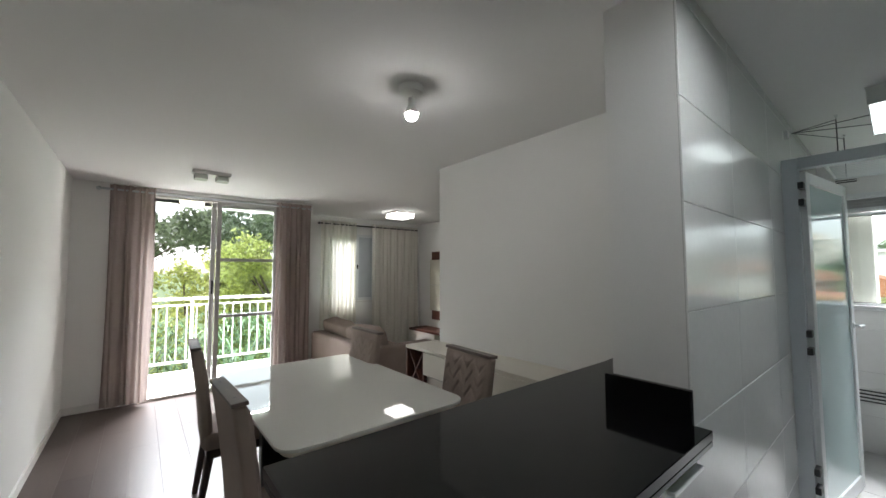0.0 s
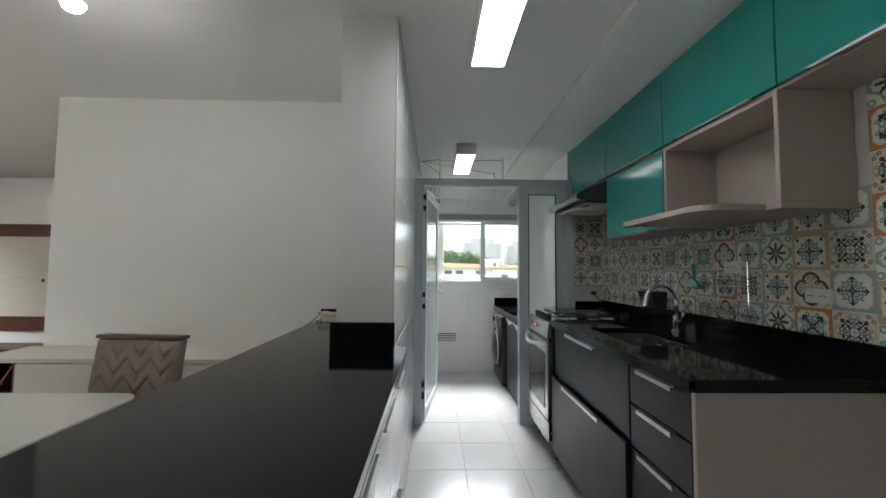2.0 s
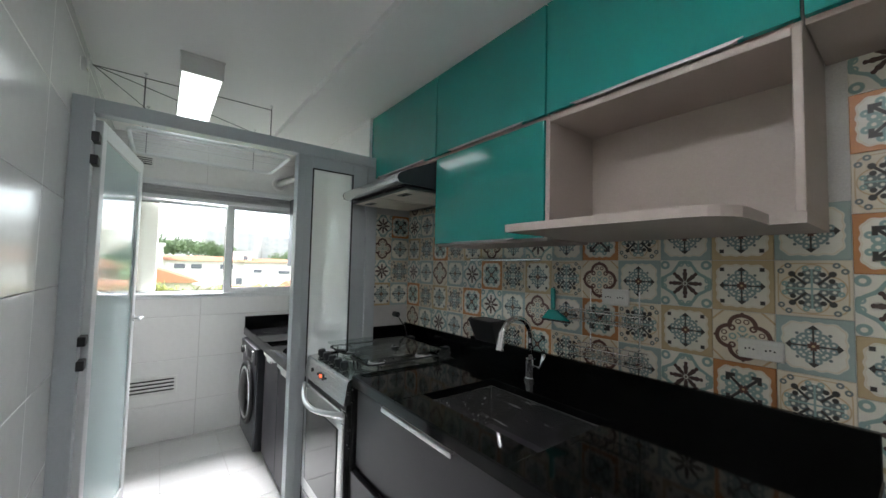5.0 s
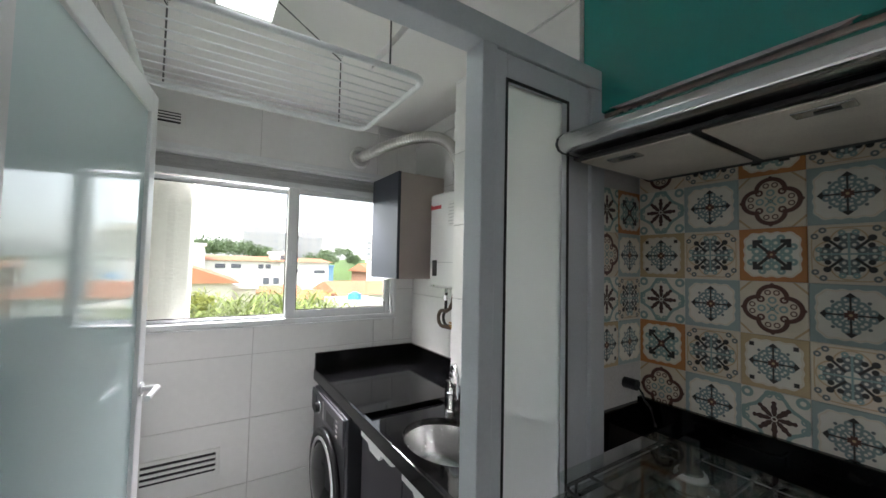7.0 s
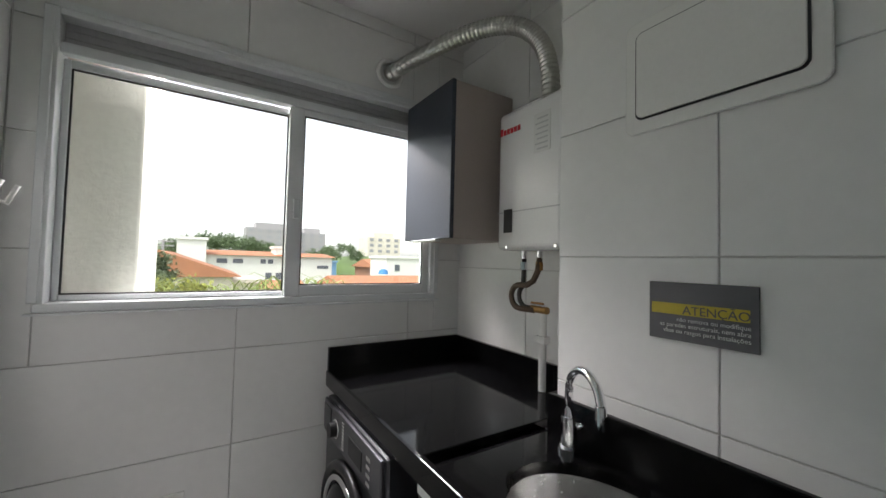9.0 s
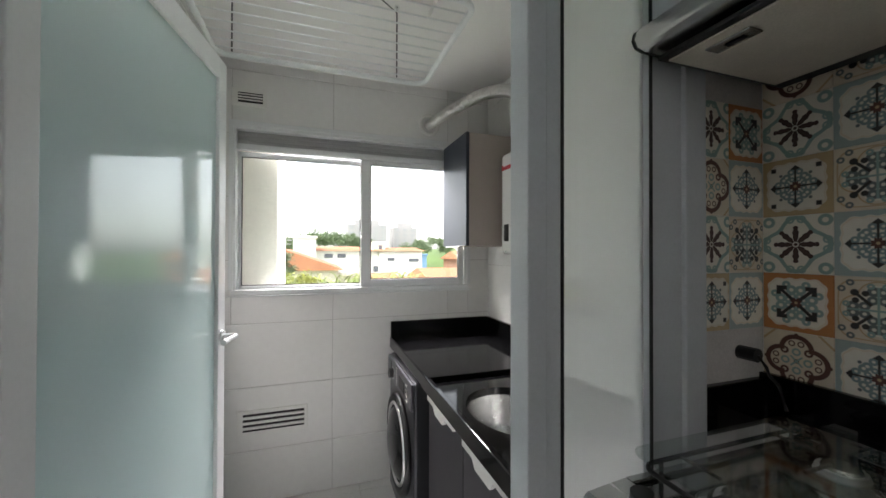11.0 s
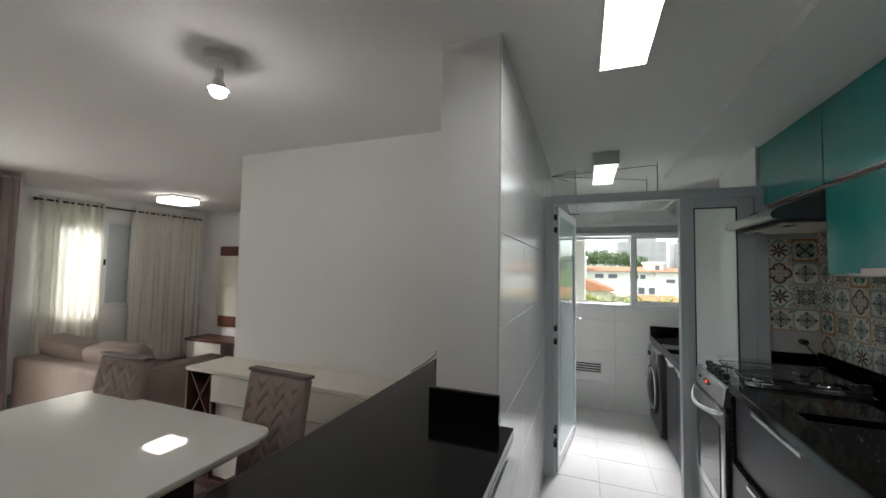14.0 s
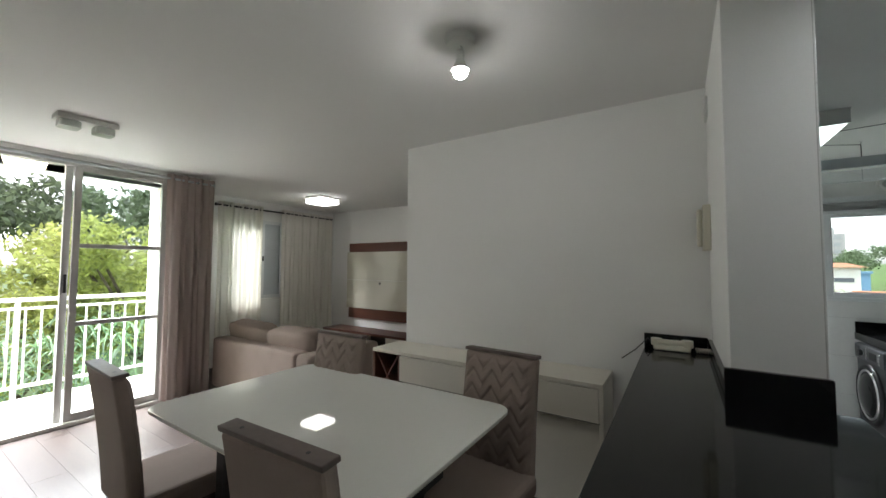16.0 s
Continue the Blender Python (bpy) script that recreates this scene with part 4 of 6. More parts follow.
def stove():
    x0, x1, y0, y1, zt = 2.598, 3.135, -0.80, -0.165, 0.968
    s = thing("stove", (2.866, -0.48, 0), "stainless steel gas stove with a glass lid and black knobs", "stove")
    part("body", B(x0, x1, y0, y1 - 0.03, 0.10, zt - 0.03, bev=0.006), BLACKP, s, "black side panels")
    for x in (x0 + 0.05, x1 - 0.05):
        for y in (y0 + 0.05, y1 - 0.08):
            part("foot", R((x, y, 0), (x, y, 0.10), 0.018, 12), BLACKP, s)
    bright = mat("polished_cooktop_steel", (0.45, 0.45, 0.44), 0.13, 1.0, var=0.06, scale=9, fine=160, bump=0.02)
    part("cooktop", B(x0 - 0.002, x1 + 0.002, y0, y1 - 0.101, zt - 0.03, zt - 0.008, bev=0.004), bright, s, "polished steel cooktop")
    for a_, b_ in ((x0 - 0.002, x0 + 0.018), (x1 - 0.018, x1 + 0.002)):
        part("cooktop_rim", B(a_, b_, y0, y1 - 0.101, zt - 0.0079, zt, bev=0.003), bright, s)
    # knob strip and upright fascia in one pressed sheet
    prof = [(y1 - 0.10, zt), (y1 - 0.012, zt - 0.008), (y1 - 0.002, zt - 0.014), (y1 + 0.012, zt - 0.115), (y1 - 0.03, zt - 0.115), (y1 - 0.10, zt - 0.03)]
    bm = bmesh.new()
    lo, hi = [bm.verts.new((x0, y, z)) for y, z in prof], [bm.verts.new((x1, y, z)) for y, z in prof]
    bm.faces.new(lo), bm.faces.new(hi)
    n = len(prof)
    for i in range(n):
        bm.faces.new((lo[i], lo[(i + 1) % n], hi[(i + 1) % n], hi[i]))
    bmesh.ops.recalc_face_normals(bm, faces=bm.faces)
    bmesh.ops.bevel(bm, geom=bm.edges[:], offset=0.002, segments=2, profile=0.5, affect="EDGES")
    pan = part("control_panel", bm, STEEL, s)
    up = Vector((0, 0.09, 1)).normalized()
    for i in range(5):
        c = Vector((x0 + 0.148 + i * 0.076, y1 - 0.052, zt - 0.006))
        k = part("knob", R(c + up * 0.004, c + up * 0.016, 0.015, 20, 0.017), BLACKP, pan, "black knob")
        part("skirt", R(c, c + up * 0.004, 0.023, 20), STEEL, k, "steel knob ring")
        part("grip", R(c + up * 0.016, c + up * 0.040, 0.021, 20, 0.018), BLACKP, k)
    tilt = Matrix.Rotation(radians(8), 4, "X")
    c = Vector((x0 + 0.298, y1 + 0.004, zt - 0.060))
    part("display", swap(B(-0.030, 0.030, -0.002, 0.004, -0.014, 0.014, bev=0), Matrix.Translation(c) @ tilt), BLACKP, pan)
    part("digits", swap(B(-0.014, 0.014, 0.004, 0.005, -0.006, 0.006, bev=0), Matrix.Translation(c) @ tilt), glow("red_digits", (1.0, 0.10, 0.03), 0.35), pan, "small lit red display")
    for dx in (-0.05, 0.045, 0.135):
        q = c + Vector((dx, 0, 0))
        part("button", R(q, q + Vector((0, 0.006, 0.001)), 0.006 if dx < 0.1 else 0.010, 12), BLACKP, pan)
    # oven door
    d = part("oven_door", B(x0 + 0.004, x1 - 0.004, y1 - 0.028, y1 + 0.010, 0.28, zt - 0.145, bev=0.008), STEEL, s)
    part("dark_gap", B(x0 + 0.01, x1 - 0.01, y1 - 0.029, y1 - 0.005, zt - 0.144, zt - 0.116, bev=0), BLACKP, s)
    part("oven_window", B(x0 + 0.06, x1 - 0.06, y1 + 0.009, y1 + 0.014, 0.35, 0.74, bev=0.003), mat("black_oven_glass", (0.05, 0.055, 0.055), 0.05, var=0.02, bump=0), d)
    pts = [(x0 + 0.012 + (x1 - x0 - 0.024) * i / 16, y1 + 0.012 + 0.058 * math.sin(math.pi * i / 16), 0.815 - 0.03 * math.sin(math.pi * i / 16)) for i in range(17)]
    part("door_handle", tube(pts, 0.012, 12), ALU, d, "pale bowed door handle")
    part("drawer", B(x0 + 0.004, x1 - 0.004, y1 - 0.028, y1 + 0.006, 0.13, 0.27, bev=0.008), STEEL, s)
    zc = zt - 0.008
    xs, ys = (x0 + 0.135, x1 - 0.135), (y1 - 0.21, y0 + 0.15)
    for bx_, r in zip(xs, (0.046, 0.040)):
        for by_ in ys:
            b = part("burner", R((bx_, by_, zc), (bx_, by_, zc + 0.016), r * 1.7, 32, r * 1.2), STEEL, s)
            part("burner_head", R((bx_, by_, zc + 0.016), (bx_, by_, zc + 0.026), r, 28, r * 0.92), ALU, b)
            part("burner_cap", R((bx_, by_, zc + 0.026), (bx_, by_, zc + 0.032), r * 0.75, 28, r * 0.68), STEEL, b)
        # one thin enamelled frame over the two burners of a side
        g = tube([Vector((x, y, zc + 0.040)) for x, y in round_rect(bx_ - 0.112, bx_ + 0.112, y0 + 0.04, y1 - 0.112, 0.03)], 0.0045, 8, closed=True)
        for by_ in ys:
            for dx, dy in ((1, 0), (-1, 0), (0, 1), (0, -1)):
                rod(g, (bx_ + dx * 0.035, by_ + dy * 0.035, zc + 0.040), (bx_ + dx * 0.11, by_ + dy * 0.11, zc + 0.040), 0.0035, 8)
        for dx in (-0.11, 0.11):
            for y in (y0 + 0.09, y1 - 0.16):
                rod(g, (bx_ + dx, y, zc), (bx_ + dx, y, zc + 0.040), 0.004, 8)
        part("trivet", g, IRON, s, "black enamelled trivet")
    lid = part("glass_lid", prism(round_rect(x0 + 0.035, x1 - 0.005, y0 + 0.05, y1 - 0.10, 0.03), zt + 0.052, zt + 0.057), LID, s, "closed clear glass lid")
    lid.visible_shadow = False
    for x in (x0 + 0.10, x1 - 0.08):
        part("lid_hinge", B(x - 0.02, x + 0.02, y0 + 0.01, y0 + 0.06, zt - 0.008, zt + 0.0515), BLACKP, lid)


stove()


def range_hood():
    x0, x1 = 2.572, 3.21
    h = thing("range_hood", (2.89, -0.6, 1.83), "stainless steel slanted range hood under the teal cabinet", "range hood")
    prof = [(-0.855, 1.835), (-0.392, 1.842), (-0.373, 1.848), (-0.364, 1.863), (-0.370, 1.882), (-0.391, 1.899), (-0.600, 1.985), (-0.855, 1.995)]
    bm = bmesh.new()
    a = [bm.verts.new((x0, y, z)) for y, z in prof]
    b = [bm.verts.new((x1, y, z)) for y, z in prof]
    n = len(prof)
    bm.faces.new(a), bm.faces.new(b)
    for i in range(n):
        bm.faces.new((a[i], a[(i + 1) % n], b[(i + 1) % n], b[i]))
    bmesh.ops.recalc_face_normals(bm, faces=bm.faces)
    bmesh.ops.bevel(bm, geom=bm.edges[:], offset=0.004, segments=2, profile=0.5, affect="EDGES")
    body = part("canopy", bm, STEEL, h)
    part("filter_frame", B(x0 + 0.008, x1 - 0.008, -0.850, -0.424, 1.824, 1.834, bev=0.002), BLACKP, body, "dark filter frame")
    felt = mat("filter_felt", (0.60, 0.56, 0.48), 0.9, var=0.12, scale=10, fine=250, bump=0.3)
    for a, b in ((x0 + 0.022, 2.882), (2.904, x1 - 0.022)):
        part("filter", B(a, b, -0.800, -0.440, 1.819, 1.8235, bev=0.002), felt, body, "cream hood filter")
    for x in (2.66, 3.04):
        c = part("light_cover", B(x, x + 0.085, -0.505, -0.465, 1.814, 1.819), STEEL, body)
        part("slit", B(x + 0.02, x + 0.055, -0.492, -0.480, 1.812, 1.814, bev=0), BLACKP, c)
    for i in range(5):
        x = 2.98 + i * 0.024
        part("button", R((x, -0.462, 1.922), (x, -0.456, 1.932), 0.006, 10), BLACKP, body)
    for xa, xb in ((x0 - 0.006, x0 - 0.001), (x1 + 0.001, x1 + 0.006)):
        cap = bmesh.new()
        lo = [cap.verts.new((xa, y, z)) for y, z in prof]
        hi = [cap.verts.new((xb, y, z)) for y, z in prof]
        cap.faces.new(lo), cap.faces.new(hi)
        for i in range(n):
            cap.faces.new((lo[i], lo[(i + 1) % n], hi[(i + 1) % n], hi[i]))
        bmesh.ops.recalc_face_normals(cap, faces=cap.faces)
        part("side_cap", cap, mat("dark_steel_side", (0.05, 0.055, 0.06), 0.3, 0.6, var=0.1), h, "dark hood side")


range_hood()


def edge_pull(parent, x0, x1, y, z):
    pts = [(x0, 0), (x0 + 0.03, -0.009), (x1 - 0.03, -0.009), (x1, 0)]
    bm = bmesh.new()
    lo = [bm.verts.new((x, y + 0.001, z + d)) for x, d in pts]
    hi = [bm.verts.new((x, y + 0.016, z + d)) for x, d in pts]
    bm.faces.new(lo), bm.faces.new(hi)
    for i in range(4):
        bm.faces.new((lo[i], lo[(i + 1) % 4], hi[(i + 1) % 4], hi[i]))
    bmesh.ops.recalc_face_normals(bm, faces=bm.faces)
    return part("edge_pull", bm, ALUD, parent, "aluminium edge pull")


def wall_cabinets():
    yu, zt, zm, zb = -0.578, 2.42, 1.995, 1.553
    cuts = (3.285, 2.566, 1.900, 1.234, 0.57)
    for a, b in zip(cuts[1:], cuts[:-1]):
        c = thing("wall_cabinet", ((a + b) / 2, YS, zm), "wall cabinet with a glossy teal lift-up door", "cabinet", "teal upper cabinets")
        part("body", B(a + 0.001, b - 0.001, YS, yu - 0.021, zm, zt), BEIGE, c)
        d = part("door", B(a + 0.003, b - 0.003, yu - 0.019, yu, zm + 0.012, zt - 0.006, bev=0.002), TEAL, c, "glossy teal door")
        edge_pull(d, a + 0.10, b - 0.10, yu - 0.012, zm + 0.016)
    c = thing("wall_cabinet", (2.22, YS, zb), "lower wall cabinet with a glossy teal door", "cabinet", "teal upper cabinets")
    part("body", B(1.903, 2.561, YS, yu - 0.021, zb, zm - 0.002), BEIGE, c)
    d = part("door", B(1.906, 2.558, yu - 0.019, yu, zb + 0.012, zm - 0.008, bev=0.002), TEAL, c, "glossy teal door")
    edge_pull(d, 2.04, 2.43, yu - 0.012, zb + 0.016)
    n = thing("open_shelf_unit", (1.56, YS, 1.58), "open greige shelf niche with a rounded projecting shelf", "shelf unit")
    part("side_panel", B(1.234, 1.252, YS, yu, 1.585, zm - 0.002), BEIGE, n)
    part("side_panel", B(1.880, 1.899, YS, yu, 1.585, zm - 0.002), BEIGE, n)
    part("top_panel", B(1.252, 1.880, YS, yu, zm - 0.022, zm - 0.002), BEIGE, n)
    part("back_panel", B(1.252, 1.880, YS, YS + 0.012, 1.585, zm - 0.022), BEIGE, n)
    pts = [(1.234, YS), (1.899, YS), (1.899, yu + 0.003), (1.860, yu + 0.003), (1.860, -0.335), (1.385, -0.335)] + [(1.385 - 0.09 * math.sin(radians(15 * i)), -0.425 + 0.09 * math.cos(radians(15 * i))) for i in range(1, 7)] + [(1.295, yu), (1.234, yu)]
    part("shelf", prism(pts, 1.562, 1.585), BEIGE, n, "projecting greige shelf with a rounded corner")


wall_cabinets()


def rail():
    r = thing("utensil_rail", (2.33, YS, 1.49), "chrome utensil rail on the tiled wall", "rail")
    part("bar", R((2.106, YS + 0.035, 1.495), (2.56, YS + 0.035, 1.495), 0.007), CHROME, r)
    for x in (2.14, 2.53):
        part("bracket", R((x, YS, 1.495), (x, YS + 0.035, 1.495), 0.009), CHROME, r)


rail()


def squeegee():
    s = thing("squeegee", (2.013, YS + 0.05, 1.24), "small teal plastic squeegee hung on the wall", "squeegee")
    part("handle", B(2.038, 2.058, YS + 0.02, YS + 0.034, 1.285, 1.375, bev=0.005), mat("teal_plastic", (0.02, 0.30, 0.26), 0.35, var=0.03), s)
    bm = bmesh.new()
    v = [bm.verts.new((x, y, z)) for y in (YS + 0.02, YS + 0.036) for x, z in ((1.968, 1.245), (2.098, 1.245), (2.063, 1.285), (2.033, 1.285))]
    for f in ((0, 1, 2, 3), (7, 6, 5, 4), (0, 4, 5, 1), (1, 5, 6, 2), (2, 6, 7, 3), (3, 7, 4, 0)):
        bm.faces.new([v[i] for i in f])
    part("head", bm, TEAL, s)
    part("blade", B(1.965, 2.101, YS + 0.026, YS + 0.030, 1.236, 1.246, bev=0), BLACKP, s)


squeegee()


def wire_rack():
    w = thing("wire_rack", (1.79, YS + 0.06, 1.13), "two-tier chrome wire rack on the tiled wall", "wire rack")
    for z, x0, x1 in ((1.265, 1.675, 1.925), (1.135, 1.67, 1.915)):
        y0, y1 = YS + 0.015, YS + 0.10
        loop = [(x0, y0, z), (x1, y0, z), (x1, y1, z), (x0, y1, z)]
        t = part("tier", tube(loop, 0.0028, 6, closed=True), CHROME, w)
        part("tier_rim", tube([(x, y, zz + 0.035) for x, y, zz in loop], 0.0028, 6, closed=True), CHROME, t)
        for i in range(9):
            x = x0 + (x1 - x0) * (i + 0.5) / 9
            part("wire", tube([(x, y0, z + 0.03), (x, y0, z), (x, y1, z), (x, y1, z + 0.035)], 0.0018, 5), CHROME, t)
    for x in (1.70, 1.885):
        part("upright", R((x, YS + 0.012, 1.13), (x, YS + 0.012, 1.38), 0.003, 6), CHROME, w)


wire_rack()


def outlet(x, y, z, w, h, label, ny=1):
    o = thing("power_outlet", (x, y, z), label, "outlet")
    part("plate", B(x - w / 2, x + w / 2, y, y + 0.014, z - h / 2, z + h / 2, bev=0.004), PLASTIC, o)
    k = 2 if w > 0.09 else 1
    for i in range(k):
        cx = x + (i - (k - 1) / 2) * w * 0.45
        m = part("socket", B(cx - 0.019, cx + 0.019, y + 0.014, y + 0.017, z - 0.014, z + 0.014, bev=0.002), PLASTIC, o)
        for dx in (-0.009, 0, 0.009):
            part("pin_hole", R((cx + dx, y + 0.0165, z + (0.002 if dx == 0 else 0)), (cx + dx, y + 0.018, z + (0.002 if dx == 0 else 0)), 0.0025, 8), BLACKP, m)


YT = YS + 0.008
outlet(1.785, YT, 1.355, 0.10, 0.06, "white double power outlet on the tiled wall")
outlet(1.372, YT, 1.243, 0.10, 0.055, "white double power outlet over the worktop")
outlet(1.010, YT + 0.02, 1.272, 0.075, 0.052, "white power outlet at the end of a cable duct")
d = thing("cable_duct", (0.6, YS, 1.272), "white plastic cable duct on the wall", "cable duct")
part("duct", B(0.2, 0.968, YS, YS + 0.03, 1.247, 1.297), PLASTIC, d)
solid("panel_trim", B(1.000, 1.004, YS - 0.004, YS + 0.003, 0.60, 1.247, bev=0.001), SKIRT, "white wall panel joint strip", "trim", kind=S)
solid("panel_trim", B(1.004, 1.158, YS - 0.004, YS + 0.006, 0.70, 0.715, bev=0.001), SKIRT, "white wall panel joint strip", "trim", kind=S)


def black_stand():
    z = ZC + 0.1075
    s = thing("black_caddy", (2.41, -0.82, z), "small slanted black plastic caddy on the worktop upstand", "caddy")
    bm = B(2.325, 2.490, -0.856, -0.745, z, z + 0.105, bev=0.004)
    for v in bm.verts:
        f = (v.co.z - z) / 0.105
        v.co.x = 2.4075 + (v.co.x - 2.4075) * (0.86 + 0.14 * f)
        if v.co.y > -0.8:
            v.co.y -= 0.045 * (1 - f)
    part("shell", bm, BLACKP, s)
    part("rim", tube([Vector((x, y, z + 0.106)) for x, y in round_rect(2.327, 2.488, -0.852, -0.747, 0.008)], 0.003, 6, closed=True), BLACKP, s)


black_stand()


def plug():
    p = thing("gas_plug", (3.228, -0.77, 1.19), "black plug with a cord in the corner by the stove", "plug")
    part("body", R((3.252, -0.765, 1.135), (3.208, -0.765, 1.135), 0.018, 12), BLACKP, p)
    part("cord", tube([(3.208, -0.765, 1.135), (3.193, -0.77, 1.11), (3.198, -0.79, 1.085), (3.188, -0.81, 1.06), (3.178, -0.82, 1.0)], 0.004, 6), BLACKP, p)


plug()


def tube_lamp(x0, x1, y0, y1, material, label):
    l = thing("tube_lamp", ((x0 + x1) / 2, (y0 + y1) / 2, H), label, "lamp")
    bm = bmesh.new()
    box(bm, x0 - 0.012, x1 + 0.012, y0 - 0.008, y1 + 0.008, H - 0.012, H, 0.002)
    part("mount", bm, PLASTIC, l)
    for a, b in ((y0, y0 + 0.004), (y1 - 0.004, y1)):
        part("side_reflector", B(x0, x1, a, b, H - 0.095, H - 0.012, bev=0.001), PLASTIC, l)
    part("diffuser", B(x0, x1, y0 + 0.004, y1 - 0.004, H - 0.095, H - 0.088, bev=0.001), material, l, "glowing diffuser")
    for x in (x0 - 0.012, x1):
        part("end_cap", B(x, x + 0.012, y0 - 0.004, y1 + 0.004, H - 0.098, H - 0.012), PLASTIC, l)


tube_lamp(1.02, 1.785, 0.300, 0.468, LITK, "lit white fluorescent ceiling lamp over the kitchen")
tube_lamp(3.23, 3.93, 0.282, 0.456, LITL, "dimly lit fluorescent ceiling lamp over the laundry")


# ---- laundry ----
def laundry_counter():
    z = 0.872
    c = thing("laundry_worktop", (4.25, -0.45, z), "black granite laundry worktop with a lower sink section", "worktop")
    yf = -0.145
    part("upper_slab", B(4.06, XE, YR, yf, z - 0.03, z), BLACK, c)
    cx, cy, r, zs = 3.72, -0.365, 0.175, z - 0.02
    bm = bmesh.new()
    x0, x1, y0, y1 = XF + 0.06, 4.058, YPF, yf
    n = 48
    ring, rim = [], []
    for i in range(n):
        a = 2 * math.pi * i / n
        dx, dy = math.cos(a), math.sin(a)
        k = min(((x1 - cx) / dx) if dx > 1e-6 else 1e9, ((x0 - cx) / dx) if dx < -1e-6 else 1e9, ((y1 - cy) / dy) if dy > 1e-6 else 1e9, ((y0 - cy) / dy) if dy < -1e-6 else 1e9)
        ring.append((bm.verts.new((cx + r * 1.2 * dx, cy + r * dy * 0.95, zs)), bm.verts.new((cx + r * 1.2 * dx, cy + r * dy * 0.95, zs - 0.03))))
        rim.append((bm.verts.new((cx + k * dx, cy + k * dy, zs)), bm.verts.new((cx + k * dx, cy + k * dy, zs - 0.03))))
    for i in range(n):
        j = (i + 1) % n
        for q in ((ring[i][0], ring[j][0], rim[j][0], rim[i][0]), (ring[i][0], ring[i][1], ring[j][1], ring[j][0]), (rim[i][0], rim[j][0], rim[j][1], rim[i][1]), (ring[i][1], rim[i][1], rim[j][1], ring[j][1])):
            bm.faces.new(q)
    bmesh.ops.recalc_face_normals(bm, faces=bm.faces)
    part("sink_slab", bm, BLACK, c)
    part("front_apron", B(3.30, XE, yf - 0.015, yf + 0.004, z - 0.065, z - 0.002), BLACK, c)
    part("upstand", B(XE - 0.02, XE, YR + 0.02, yf, z, z + 0.095), BLACK, c)
    part("upstand", B(XPE, XE, YR, YR + 0.02, z, z + 0.095), BLACK, c)
    part("upstand", B(XPE, XPE + 0.02, YR + 0.02, YPF, z, z + 0.095), BLACK, c)
    part("upstand", B(3.30, XPE + 0.02, YPF, YPF + 0.018, z - 0.02, z + 0.095), BLACK, c)
    s = thing("laundry_sink", (cx, cy, zs), "round stainless steel laundry sink", "sink")
    bm = bmesh.new()
    rows = []
    for j in range(9):
        f = j / 8
        rr = (1 - f ** 3 * 0.75)
        rows.append([bm.verts.new((cx + (r * 1.2 + 0.004) * rr * math.cos(2 * math.pi * i / n), cy + (r * 0.95 + 0.004) * rr * math.sin(2 * math.pi * i / n), zs - 0.031 - 0.19 * math.sin(f * math.pi / 2))) for i in range(n)])
    for j in range(8):
        for i in range(n):
            bm.faces.new((rows[j][i], rows[j][(i + 1) % n], rows[j + 1][(i + 1) % n], rows[j + 1][i]))
    bm.faces.new(rows[-1])
    bmesh.ops.recalc_face_normals(bm, faces=bm.faces)
    for f in bm.faces:
        f.normal_flip()
    smooth(part("bowl", bm, STEEL, s))
    part("drain", R((cx, cy, zs - 0.219), (cx, cy, zs - 0.212), 0.03, 20), CHROME, s)
    k = thing("laundry_cabinet_unit", (3.7, -0.4, 0), "dark laundry base unit with notched white pulls", "cabinet")
    part("body", B(3.31, 4.10, YPF, yf - 0.04, 0.0, zs - 0.235), DARK, k)
    part("side_panel", B(4.085, 4.10, YPF, yf - 0.04, zs - 0.235, z - 0.07), DARK, k)
    for a, b in ((3.315, 3.705), (3.71, 4.095)):
        d = part("door", B(a, b, yf - 0.038, yf - 0.018, 0.06, z - 0.075), DARK, k)
        pts = [(a + 0.03, 0), (b - 0.02, 0), (b - 0.02, -0.022), (b - 0.10, -0.022), (b - 0.12, -0.045), (a + 0.17, -0.045), (a + 0.15, -0.018), (a + 0.06, -0.018), (a + 0.03, -0.004)]
        part("edge_pull", swap(prism(pts, yf - 0.0175, yf - 0.004), Matrix(((1, 0, 0, 0), (0, 0, 1, 0), (0, 1, 0, z - 0.072), (0, 0, 0, 1)))), PLASTIC, d, "white notched pull")


laundry_counter()
faucet("laundry_faucet", 3.925, -0.515, 0.852, 0.14, 0.225, "chrome swan-neck laundry faucet", False, 68)


